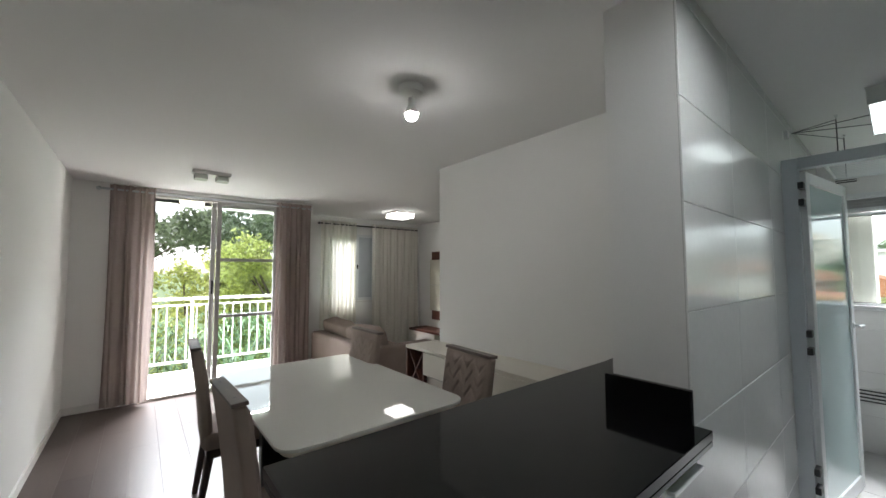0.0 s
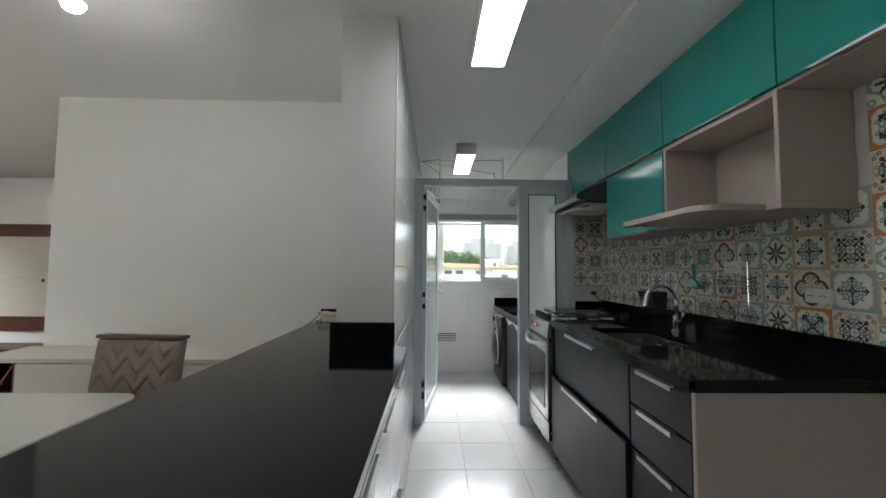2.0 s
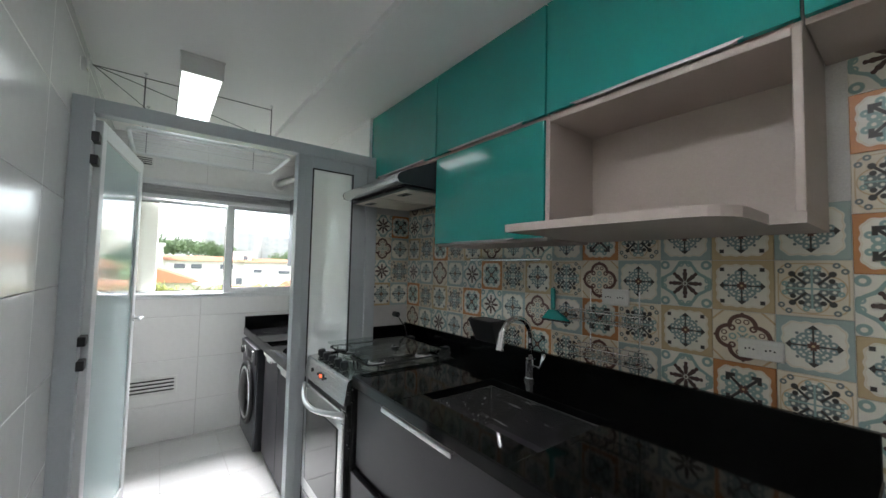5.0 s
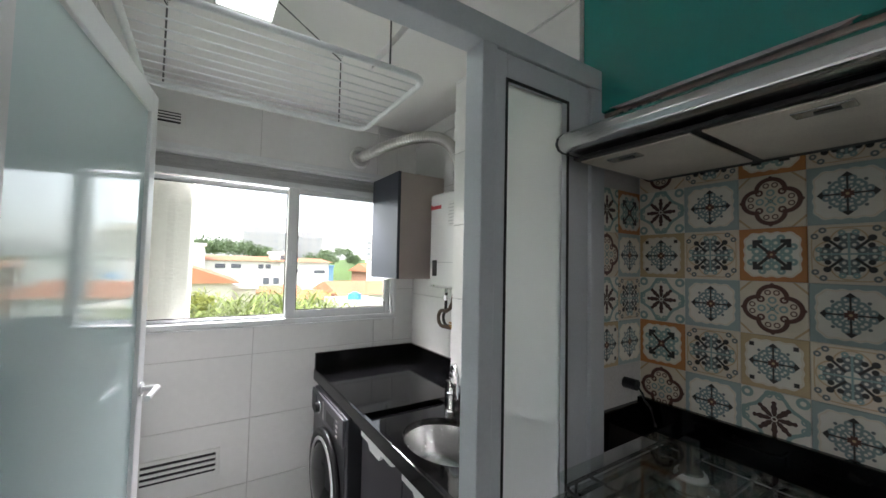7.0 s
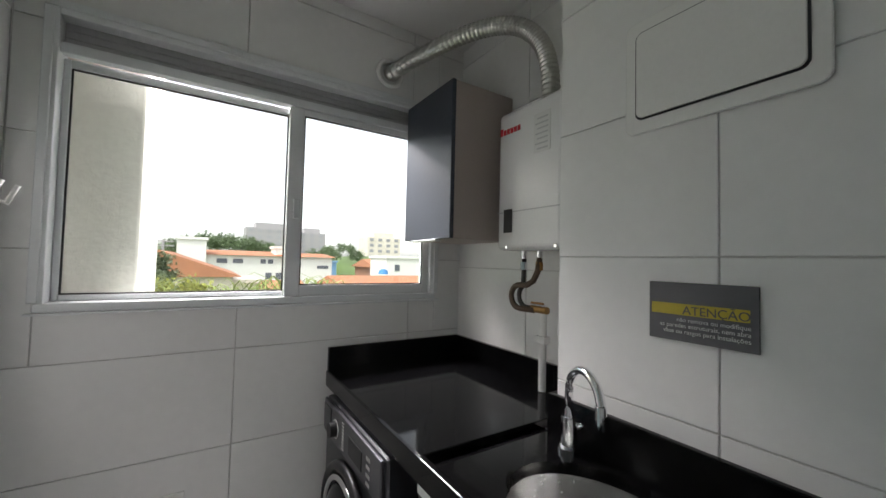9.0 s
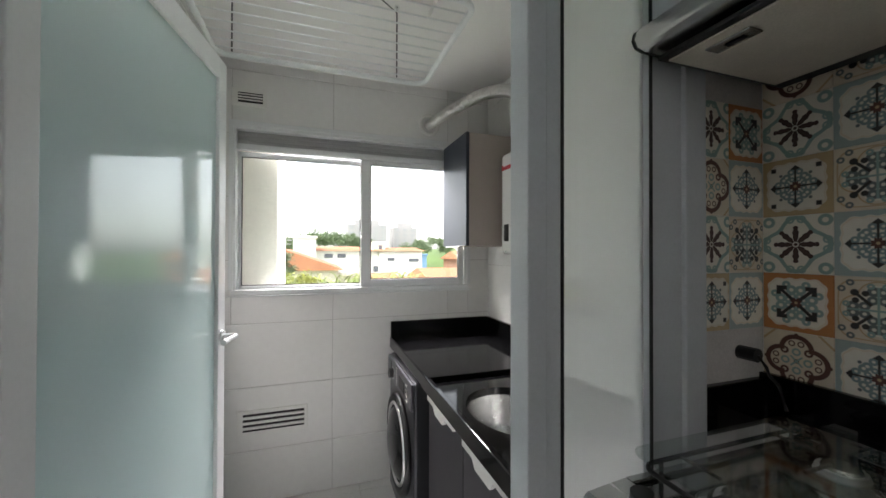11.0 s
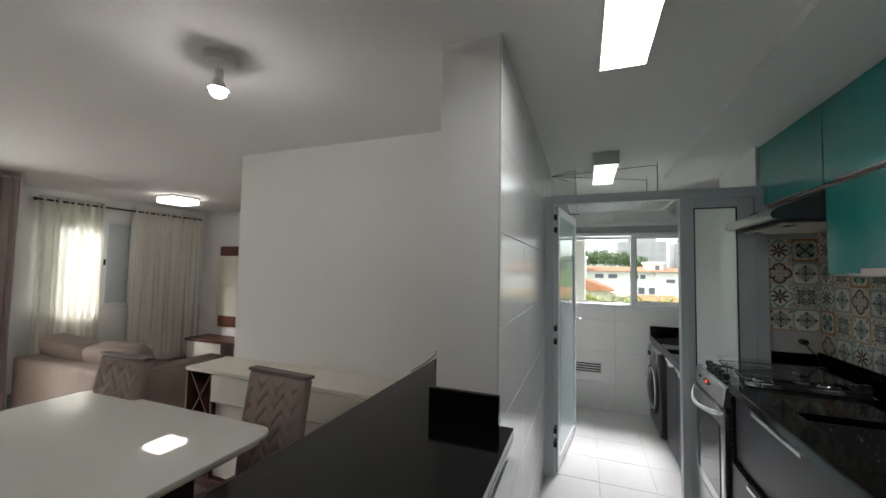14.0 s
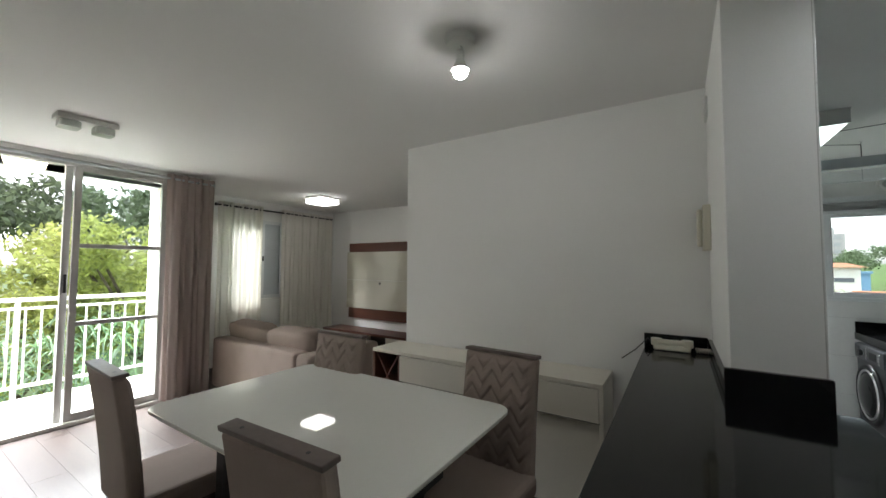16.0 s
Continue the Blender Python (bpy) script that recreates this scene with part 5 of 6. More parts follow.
def washing_machine():
    x0, x1, y0, y1 = 4.215, 4.795, -0.72, -0.130
    w = thing("washing_machine", (4.505, -0.42, 0), "graphite front-loading washing machine with a chrome-ringed door", "washing machine")
    G = mat("graphite_enamel", (0.045, 0.047, 0.052), 0.3, 0.4, var=0.05)
    part("body", B(x0, x1, y0, y1, 0.02, 0.795, bev=0.012), G, w)
    for x in (x0 + 0.06, x1 - 0.06):
        for y in (y0 + 0.06, y1 - 0.06):
            part("foot", R((x, y, 0), (x, y, 0.02), 0.02, 10), BLACKP, w)
    p = part("control_panel", B(x0 + 0.01, x1 - 0.01, y1, y1 + 0.012, 0.665, 0.79, bev=0.004), mat("grey_control_panel", (0.10, 0.10, 0.11), 0.3, 0.5, var=0.04), w)
    part("dial", R((x1 - 0.17, y1 + 0.012, 0.725), (x1 - 0.17, y1 + 0.04, 0.725), 0.026, 24), BLACKP, p, "black programme dial")
    part("dial_ring", tube(arc((x1 - 0.17, y1 + 0.014, 0.725), 0.030, 0, 360, 28, (1, 0, 0), (0, 0, 1))[:-1], 0.004, 8, closed=True), CHROME, p, "chrome dial ring")
    for k in range(9):
        part("programme_mark", B(x0 + 0.325, x0 + 0.345, y1 + 0.012, y1 + 0.0135, 0.682 + k * 0.011, 0.685 + k * 0.011, bev=0), PLASTIC, p)
    part("display", B(x0 + 0.15, x0 + 0.27, y1 + 0.012, y1 + 0.015, 0.695, 0.755, bev=0.001), BLACKP, p)
    for i in range(4):
        part("button", B(x0 + 0.08, x0 + 0.11, y1 + 0.012, y1 + 0.016, 0.68 + i * 0.024, 0.692 + i * 0.024), CHROME, p)
    part("detergent_drawer", B(x1 - 0.11, x1 - 0.02, y1 + 0.012, y1 + 0.016, 0.68, 0.775), G, p)
    c = (4.505, y1 + 0.02, 0.40)
    d = part("door_ring", tube(arc(c, 0.195, 0, 360, 40, (1, 0, 0), (0, 0, 1))[:-1], 0.012, 12, closed=True), CHROME, w, "chrome door ring")
    part("door_rim", tube(arc((c[0], c[1] - 0.008, c[2]), 0.23, 0, 360, 40, (1, 0, 0), (0, 0, 1))[:-1], 0.018, 10, closed=True), BLACKP, w)
    bm = bmesh.new()
    bmesh.ops.create_uvsphere(bm, u_segments=28, v_segments=14, radius=0.18, matrix=Matrix.Translation((c[0], c[1] - 0.01, c[2])) @ Matrix.Diagonal((1, 0.3, 1, 1)))
    smooth(part("door_glass", bm, mat("smoked_door_glass", (0.01, 0.011, 0.012), 0.05, var=0.02, bump=0), d))


washing_machine()


def laundry_wall_cabinet():
    c = thing("laundry_wall_cabinet", (4.67, -0.66, 1.43), "small wall cabinet with a dark door and greige sides", "cabinet")
    part("body", B(4.478, XE - 0.004, YR, -0.510, 1.432, 2.066), BEIGE, c)
    d = part("door", B(4.476, XE - 0.005, -0.509, -0.490, 1.432, 2.068), mat("navy_graphite_front", (0.03, 0.035, 0.05), 0.35, var=0.1), c, "dark blue-grey door")
    part("edge_pull", B(4.56, 4.78, -0.505, -0.477, 1.423, 1.431), ALU, d)


laundry_wall_cabinet()


def water_heater():
    x0, x1, y0, y1, z0, z1 = 4.075, 4.402, YR, -0.665, 1.388, 1.93
    h = thing("water_heater", (4.24, YR, z0), "white wall-hung gas water heater with a ribbed flue", "water heater")
    part("casing", B(x0, x1, y0 + 0.01, y1, z0, z1, bev=0.022, seg=4), mat("white_enamel", (0.76, 0.76, 0.75), 0.22, var=0.02), h)
    part("seam", B(x0 + 0.004, x1 - 0.004, y1 - 0.001, y1 + 0.002, 1.532, 1.536, bev=0), SHUT, h)
    for k in range(6):
        part("brand_mark", B(4.372 - k * 0.019, 4.386 - k * 0.019, y1 + 0.0005, y1 + 0.003, 1.838, 1.866 if k == 0 else 1.858, bev=0), REDP, h, "plain red mark")
    lab = part("rating_label", B(4.132, 4.207, y1 + 0.0005, y1 + 0.002, 1.73, 1.87, bev=0), SIGNW, h)
    for i in range(7):
        part("print_line", B(4.142, 4.192 + 0.008 * (i % 2), y1 + 0.002, y1 + 0.003, 1.74 + i * 0.018, 1.745 + i * 0.018, bev=0), SHUT, lab)
    part("display", B(4.312, 4.357, y1 + 0.0005, y1 + 0.005, 1.455, 1.545), BLACKP, h)
    c0, c1, c2, c3 = Vector((4.202, -0.740, 1.915)), Vector((4.195, -0.760, 2.33)), Vector((4.315, -0.585, 2.305)), Vector((XE + 0.01, -0.39, 2.215))
    fine = []
    for k in range(111):
        f = k / 110
        fine.append(c0 * (1 - f) ** 3 + c1 * 3 * f * (1 - f) ** 2 + c2 * 3 * f * f * (1 - f) + c3 * f ** 3)
    part("flue", tube(fine, 0.033, 18, ribs=0.0016), DUCT, h, "ribbed aluminium flue")
    part("flue_collar", tube(arc((XE - 0.008, -0.39, 2.215), 0.058, 0, 360, 28, (0, 1, 0), (0, 0, 1))[:-1], 0.012, 10, closed=True), PLASTIC, h)
    for x, dz in ((4.322, -0.10), (4.242, -0.14)):
        part("connector", R((x, -0.740, z0), (x, -0.740, z0 - 0.03), 0.011, 12), CHROME, h)
    hose = mat("brown_gas_hose", (0.10, 0.065, 0.04), 0.5, 0.3, var=0.2)
    part("hose", tube([(4.322, -0.740, 1.363), (4.322, -0.738, 1.29)] + arc((4.300, -0.735, 1.215), 0.042, 60, -90, 10, (1, 0, 0), (0, 0, 1)) + [(4.24, -0.738, 1.17)], 0.009, 10), mat("dark_steel_hose", (0.06, 0.055, 0.05), 0.4, 0.6, var=0.2), h, "dark braided hose")
    part("hose", tube([(4.242, -0.740, 1.363), (4.243, -0.730, 1.31), (4.256, -0.722, 1.275), (4.285, -0.718, 1.258)] + arc((4.322, -0.718, 1.212), 0.045, 95, -90, 10, (1, 0, 0), (0, 0, 1)) + [(4.26, -0.735, 1.166)], 0.011, 10), hose, h, "brown gas hose")
    for x, z in ((4.322, 1.315), (4.243, 1.315)):
        part("hose_nut", R((x, -0.738, z), (x, -0.738, z + 0.03), 0.014, 6), BRASS if x < 4.3 else CHROME, h)
    for x in (x0 + 0.03, x1 - 0.06):
        part("screw", R((x, y1 - 0.002, z0 + 0.012), (x, y1 + 0.002, z0 + 0.012), 0.006, 10), CHROME, h)
    v = part("gas_valve", R((4.282, -0.740, 1.17), (4.202, -0.740, 1.17), 0.013, 12), BRASS, h)
    part("valve_lever", B(4.212, 4.272, -0.735, -0.725, 1.19, 1.198), BRASS, v)
    part("riser_pipe", R((4.232, -0.750, 0.875), (4.232, -0.750, 1.16), 0.014, 12), PLASTIC, h, "white riser pipe")
    part("pipe_clip", B(4.207, 4.257, -0.765, -0.730, 1.05, 1.075), PLASTIC, h)


water_heater()


def meter_panel():
    p = thing("access_panel", (3.615, YPF, 1.8), "white plastic access panel in the tiled wall", "access panel")
    x0, x1, z0, z1, y = 3.436, 3.795, 1.652, 1.925, YPF + 0.003
    part("surround", swap(prism(round_rect(x0, x1, z0, z1, 0.02), 0, 0.010, bev=0.003), Matrix(((1, 0, 0, 0), (0, 0, 1, y), (0, 1, 0, 0), (0, 0, 0, 1)))), PLASTIC, p)
    part("cover", swap(prism(round_rect(x0 + 0.03, x1 - 0.03, z0 + 0.035, z1 - 0.035, 0.015), 0, 0.006, bev=0.002), Matrix(((1, 0, 0, 0), (0, 0, 1, y + 0.012), (0, 1, 0, 0), (0, 0, 0, 1)))), PLASTIC, p)
    part("shadow_gap", swap(prism(round_rect(x0 + 0.026, x1 - 0.026, z0 + 0.031, z1 - 0.031, 0.017), 0, 0.003), Matrix(((1, 0, 0, 0), (0, 0, 1, y + 0.0095), (0, 1, 0, 0), (0, 0, 0, 1)))), BLACKP, p, "thin dark joint")


meter_panel()


def words(name, body, size, right, y, z, material, parent):
    """Text on a wall that faces +y, set flush to its right end."""
    cu = bpy.data.curves.new(name, "FONT")
    cu.body, cu.size, cu.align_x, cu.extrude = body, size, "RIGHT", 0.0004
    tmp = bpy.data.objects.new("tmp", cu)
    me = bpy.data.meshes.new_from_object(tmp)
    bpy.data.objects.remove(tmp)
    me.transform(Matrix.Translation(Vector((right, y, z)) - ORG[parent.name]) @ Euler((radians(90), 0, radians(180))).to_matrix().to_4x4())
    me.materials.clear()
    me.materials.append(material)
    ob = new(name, me)
    ob.parent = parent
    return ob


def warning_sign():
    x0, x1, z0, z1, y = 3.537, 3.738, 1.180, 1.305, YPF + 0.002
    s = thing("warning_sign", (3.637, y, 1.24), "grey acrylic warning sign with a yellow band, ATENÇÃO", "sign")
    part("plate", B(x0, x1, y, y + 0.004, z0, z1, bev=0.001), SIGNG, s)
    part("yellow_band", B(x0 + 0.014, x1 - 0.006, y + 0.004, y + 0.0048, 1.236, 1.260, bev=0), SIGNY, s)
    words("lettering", "ATENÇÃO", 0.025, x0 + 0.012, y + 0.0056, 1.2385, SIGNG, s)
    for i, t in enumerate(("não remova ou modifique", "as paredes estruturais, nem abra", "vãos ou rasgos para instalações")):
        words("lettering", t, 0.0125, x0 + 0.012, y + 0.0052, 1.222 - i * 0.0125, SIGNW, s)


warning_sign()


def vent(y0, y1, z0, z1, label):
    v = thing("wall_vent", (XE, (y0 + y1) / 2, z0), label, "vent")
    part("frame", B(XE - 0.008, XE - 0.001, y0, y1, z0, z1), PLASTIC, v)
    # black sheet behind the slats, the slots' shade put in as colour
    part("slot_shade", B(XE - 0.0095, XE - 0.0082, y0 + 0.02, y1 - 0.03, z0 + 0.02, z1 - 0.02, bev=0), IRON, v)
    n = 3
    for i in range(n):
        z = z0 + 0.026 + (z1 - z0 - 0.05) * (i + 0.5) / n
        part("slat", B(XE - 0.018, XE - 0.010, y0 + 0.02, y1 - 0.03, z - (z1 - z0 - 0.05) / n * 0.26, z + (z1 - z0 - 0.05) / n * 0.26), PLASTIC, v)


vent(0.561, 0.735, 2.200, 2.295, "small white wall vent high above the window")
vent(0.335, 0.70, 0.385, 0.52, "white louvred gas vent low in the tiled wall")


def drying_rack():
    d = thing("drying_rack", (3.85, 0.25, 2.13), "white ceiling-hung drying rack on cords", "drying rack")
    CORD = mat("grey_nylon_cord", (0.10, 0.10, 0.10), 0.7, var=0.1)
    z, x0, x1, y0, y1 = 2.15, 3.60, 4.18, -0.16, 0.66
    loop = []
    for cx, cy, a in ((x1 - 0.05, y1 - 0.05, 0), (x0 + 0.05, y1 - 0.05, 90), (x0 + 0.05, y0 + 0.05, 180), (x1 - 0.05, y0 + 0.05, 270)):
        loop += arc((cx, cy, z), 0.05, a, a + 90, 5, (1, 0, 0), (0, 1, 0))
    part("frame", tube(loop, 0.011, 10, closed=True), FRAMEW, d)
    for i in range(9):
        x = x0 + (x1 - x0) * (i + 1) / 10
        part("wire", R((x, y0, z), (x, y1, z), 0.003, 6), FRAMEW, d)
    for x, y in ((3.61, 0.60), (3.61, -0.03), (4.15, 0.60), (4.15, -0.03)):
        part("hook", tube(arc((x, y, H - 0.025), 0.012, -90, 180, 8, (1, 0, 0), (0, 0, 1)), 0.003, 6), CHROME, d)
        part("hook_base", R((x, y, H - 0.008), (x, y, H), 0.010, 10), CHROME, d)
        part("cord", R((x, y, H - 0.03), (x, y, z), 0.0032, 6), CORD, d)
    for (x, y) in ((3.61, -0.03), (4.15, -0.03), (4.15, 0.60), (3.61, 0.60)):
        part("draw_cord", R((x, y, H - 0.03), (3.35, 0.775, 2.33), 0.0026, 6), CORD, d)
    part("cleat", B(3.33, 3.37, 0.79, YK, 2.30, 2.35), CHROME, d)


drying_rack()
hk = thing("wall_hooks", (4.72, 0.80, 1.49), "white double coat hooks on the tiled wall", "hook")
part("back_plate", B(4.63, 4.81, YK - 0.012, YK, 1.46, 1.49), PLASTIC, hk)
for x in (4.67, 4.77):
    part("prong", tube([(x, YK - 0.01, 1.48), (x, YK - 0.045, 1.47), (x, YK - 0.065, 1.52)], 0.006, 8), PLASTIC, hk)

# ---- balcony and outside ----
bal = thing("balcony_railing", (0.9, 7.12, 0), "white painted metal balcony railing with upright bars", "railing")
part("top_rail", B(XL, 2.13, 7.09, 7.14, 1.05, 1.09), FRAMEW, bal)
part("upper_rail", B(XL, 2.13, 7.10, 7.13, 0.965, 0.99), FRAMEW, bal)
part("bottom_rail", B(XL, 2.13, 7.10, 7.13, 0.14, 0.17), FRAMEW, bal)
for i in range(21):
    x = XL + 0.06 + i * 0.121
    part("baluster", B(x - 0.008, x + 0.008, 7.107, 7.123, 0.17, 0.965, bev=0), FRAMEW, bal)
for x in (XL + 0.02, 0.85, 2.11):
    part("post", B(x - 0.02, x + 0.02, 7.095, 7.135, 0.0, 1.05), FRAMEW, bal)
solid("floor_balcony", B(XL - 0.2, 2.13, YB + 0.15, 7.22, -0.20, 0.005, bev=0), SLAB, "pale stone balcony floor", "floor", kind=S)
solid("ceiling_balcony", B(XL - 0.2, 2.01, YB + 0.15, 7.22, 2.46, 2.62, bev=0), CEIL, "white balcony ceiling", "ceiling", kind=S)
solid("wall_balcony_side", B(XL - 0.2, XL, YB + 0.15, 7.22, -0.2, 2.46, bev=0), RENDERW, "rendered balcony side wall", "wall", kind=S)
solid("wall_balcony_end", B(2.01, 2.13, YWN + 0.15, 7.22, -0.2, 2.46, bev=0), RENDERW, "rendered balcony end wall", "wall", kind=S)
bl = thing("balcony_lamp", (0.75, 6.5, 2.46), "round lit ceiling lamp on the balcony", "lamp")
part("shade", R((0.75, 6.5, 2.39), (0.75, 6.5, 2.46), 0.13, 32, 0.15), glow("warm_lit_shade", (1.0, 0.9, 0.62), 1.6), bl)

solid("facade_column", B(5.04, 5.65, 0.515, 1.2, -7.0, 6.0, bev=0.01), RENDERW, "beige rough rendered facade column beside the window", "facade", kind=S)
solid("facade_east", B(5.03, 5.3, 1.2, 3.0, -7.0, 6.0, bev=0), RENDERW, "beige rendered outer wall", "facade", kind=S)

gm = bmesh.new()
bmesh.ops.create_grid(gm, x_segments=60, y_segments=60, size=1500)
for v in gm.verts:
    v.co.z = -7.0
solid("ground", gm, GRASS, "green and built-up ground far below", "ground", kind=S)


def leaves(name, spots, n, size, material, label, category, long=1.0, kind=""):
    """A crown of many small leaves on clumps; spots: centre and radii."""
    rng = np.random.default_rng(len(spots) * 1000 + n)
    V, F = [], []
    for (cx, cy, cz, rx, ry, rz) in spots:
        for k in range(n):
            d = rng.normal(size=3)
            d /= np.linalg.norm(d) + 1e-9
            rad = rng.uniform(0.45, 1.08) * (0.8 + 0.25 * math.sin(5 * d[0] + 3 * d[2]))
            p = np.array((cx, cy, cz)) + d * rad * np.array((rx, ry, rz))
            a = rng.normal(size=3)
            a /= np.linalg.norm(a) + 1e-9
            b = np.cross(a, rng.normal(size=3))
            b /= np.linalg.norm(b) + 1e-9
            s = size * rng.uniform(0.6, 1.3)
            i = len(V)
            V += [p - a * s * long, p + b * s * 0.45, p + a * s * long, p - b * s * 0.45]
            F.append((i, i + 1, i + 2, i + 3))
    me = bpy.data.meshes.new(name)
    me.from_pydata([tuple(v) for v in V], [], F)
    me.materials.append(material)
    return me


def tree(x, y, base, trunk_h, spots, n, size, material, label):
    t = thing("tree", (x, y, base), label, "tree")
    bm = bmesh.new()
    rod(bm, (x, y, base), (x + 0.1, y, base + trunk_h), 0.16, 10, 0.08)
    for sp in spots:
        rod(bm, (x + 0.1, y, base + trunk_h * 0.75), (sp[0], sp[1], sp[2]), 0.06, 6, 0.02)
    part("trunk", bm, BARK, t)
    me = leaves("crown", spots, n, size, material, "", "")
    me.transform(Matrix.Translation(-Vector((x, y, base))))
    ob = new("crown", me)
    ob.parent = t
    return t


rs = random.Random(5)


def clumps(cx, cy, cz, R_, n, r, flat=0.75):
    out = []
    for i in range(n):
        a, q = rs.uniform(0, 6.28), math.sqrt(rs.random())
        out.append((cx + R_ * q * math.cos(a), cy + R_ * q * math.sin(a), cz + R_ * flat * rs.uniform(-0.8, 0.8) * (1.1 - 0.5 * q), r * rs.uniform(0.7, 1.2), r * rs.uniform(0.7, 1.2), r * rs.uniform(0.5, 0.8)))
    return out


tree(4.4, 13.5, -7.0, 7.5, clumps(4.4, 13.5, 1.3, 3.0, 44, 0.85), 640, 0.08, LEAFY, "leafy yellow-green tree beyond the balcony")
tree(1.5, 15.0, -7.0, 6.0, clumps(1.5, 15.0, 0.0, 2.6, 28, 0.85), 560, 0.08, LEAFY, "lower yellow-green tree beyond the balcony")
tree(8.0, 16.0, -7.0, 7.0, clumps(8.0, 16.0, 0.8, 3.0, 28, 0.95), 320, 0.11, LEAFG, "green tree beyond the balcony")
for x, y, z, n in ((-14, 55, 8.5, 22), (0, 52, 9.0, 24), (14, 50, 9.5, 26), (29, 52, 8.5, 26), (44, 50, 8.0, 24)):
    tree(x, y, -7.0, 12.0, clumps(x, y, z - 3.0, 9.0, n, 2.6, 0.32), 260, 0.34, LEAFD, "dark green tree on the far slope")


def blades(name, x0, x1, y0, y1, z0, z1, n, length, width, material, label):
    """Long arching leaves rising from a bed."""
    rng = random.Random(n)
    V, F = [], []
    for k in range(n):
        p = Vector((rng.uniform(x0, x1), rng.uniform(y0, y1), rng.uniform(z0, z1)))
        a = rng.uniform(0, 6.28)
        out = Vector((math.cos(a), math.sin(a), 0))
        side = Vector((-math.sin(a), math.cos(a), 0)) * width * rng.uniform(0.6, 1.3)
        L_ = length * rng.uniform(0.5, 1.25)
        lift = rng.uniform(0.5, 1.2)
        i = len(V)
        for j, w in enumerate((0.5, 1.0, 0.7, 0.05)):
            f = j / 3
            c = p + out * L_ * f * 0.75 + Vector((0, 0, L_ * (lift * f - 0.9 * f * f)))
            V += [tuple(c - side * w), tuple(c + side * w)]
        for j in range(3):
            F.append((i + 2 * j, i + 2 * j + 1, i + 2 * j + 3, i + 2 * j + 2))
    me = bpy.data.meshes.new(name)
    me.from_pydata(V, [], F)
    me.materials.append(material)
    return tagged(new(name, me), label, "plants", kind="stuff")


blades("blade_plants", -1.6, 3.4, 7.7, 9.6, -1.6, 0.55, 2600, 0.75, 0.014, LEAFB, "dense long-leaved green plants behind the railing")
blades("blade_plants", 8.2, 10.2, -1.5, 1.2, 0.0, 0.78, 1900, 0.85, 0.016, LEAFP, "long-leaved green plants below the window")
me = leaves("bush", clumps(9.6, 0.95, 0.62, 0.75, 26, 0.28), 420, 0.040, LEAFW, "", "")
tagged(new("bush", me), "yellow-green bush below the window", "bush", kind="stuff")
me = leaves("bush", clumps(14, 1.45, 0.95, 0.8, 16, 0.40), 420, 0.06, LEAFD, "", "")
tagged(new("bush", me), "brownish green bush by the houses", "bush", kind="stuff")
me = leaves("bush", clumps(26, -7.6, -0.3, 1.0, 10, 0.6), 300, 0.10, LEAFD, "", "")
tagged(new("bush", me), "grey-green bush between the clay roofs", "bush", kind="stuff")


def house(x0, x1, y0, y1, z0, z1, roof, wallm, label, ridge="y", wins=()):
    """Far house: walls, pitched or flat roof, windows on the side that faces -x."""
    h = thing("house", ((x0 + x1) / 2, (y0 + y1) / 2, z0), label, "house")
    part("wall", B(x0, x1, y0, y1, z0, z1, bev=0), wallm, h)
    if roof > 0:
        bm = bmesh.new()
        e = 0.4
        if ridge == "y":
            P = [(x0 - e, y0 - e, z1), (x1 + e, y0 - e, z1), (x1 + e, y1 + e, z1), (x0 - e, y1 + e, z1), ((x0 + x1) / 2, y0 - e, z1 + roof), ((x0 + x1) / 2, y1 + e, z1 + roof)]
            Q = ((0, 3, 5, 4), (1, 4, 5, 2), (0, 4, 1), (3, 2, 5), (0, 1, 2, 3))
        else:
            P = [(x0 - e, y0 - e, z1), (x1 + e, y0 - e, z1), (x1 + e, y1 + e, z1), (x0 - e, y1 + e, z1), (x0 - e, (y0 + y1) / 2, z1 + roof), (x1 + e, (y0 + y1) / 2, z1 + roof)]
            Q = ((0, 4, 5, 1), (3, 2, 5, 4), (0, 3, 4), (1, 5, 2), (0, 1, 2, 3))
        v = [bm.verts.new(p) for p in P]
        for q in Q:
            bm.faces.new([v[i] for i in q])
        bmesh.ops.recalc_face_normals(bm, faces=bm.faces)
        part("roof", bm, ROOFT, h, "clay tile roof")
    else:
        part("roof", B(x0 - 0.15, x1 + 0.15, y0 - 0.15, y1 + 0.15, z1, z1 + 0.25, bev=0), wallm, h)
    for wy, wz, ww, wh in wins:
        part("window", B(x0 - 0.05, x0 + 0.05, wy, wy + ww, wz, wz + wh, bev=0), WDARK, h)
    return h


house(46, 56, -7.2, 2.2, -7, 1.55, 0.55, WHITEH, "long white house with a low clay roof", wins=[(y, 0.75, w, 0.45) for y, w in ((-1.5, 0.9), (-2.9, 0.9), (-5.0, 0.5), (-5.7, 0.5))] + [(-6.6, -0.9, 0.6, 0.7), (-5.6, -0.9, 0.6, 0.7)])
house(45, 48, 0.3, 2.6, -7, 2.9, 0, WHITEH, "white roof house with a stair tower")
house(47, 50, -7.6, -6.0, -7, 2.4, 0, WHITEH, "white stair tower on the long house", wins=[(-7.2, 1.2, 0.4, 1.0)])
house(45, 55, -11.6, -6.6, -7, 1.55, 0.45, WHITEH, "white house block with a grey upper wall", wins=[(-11.2, 0.3, 1.2, 0.35), (-8.3, 0.4, 0.8, 0.35)])
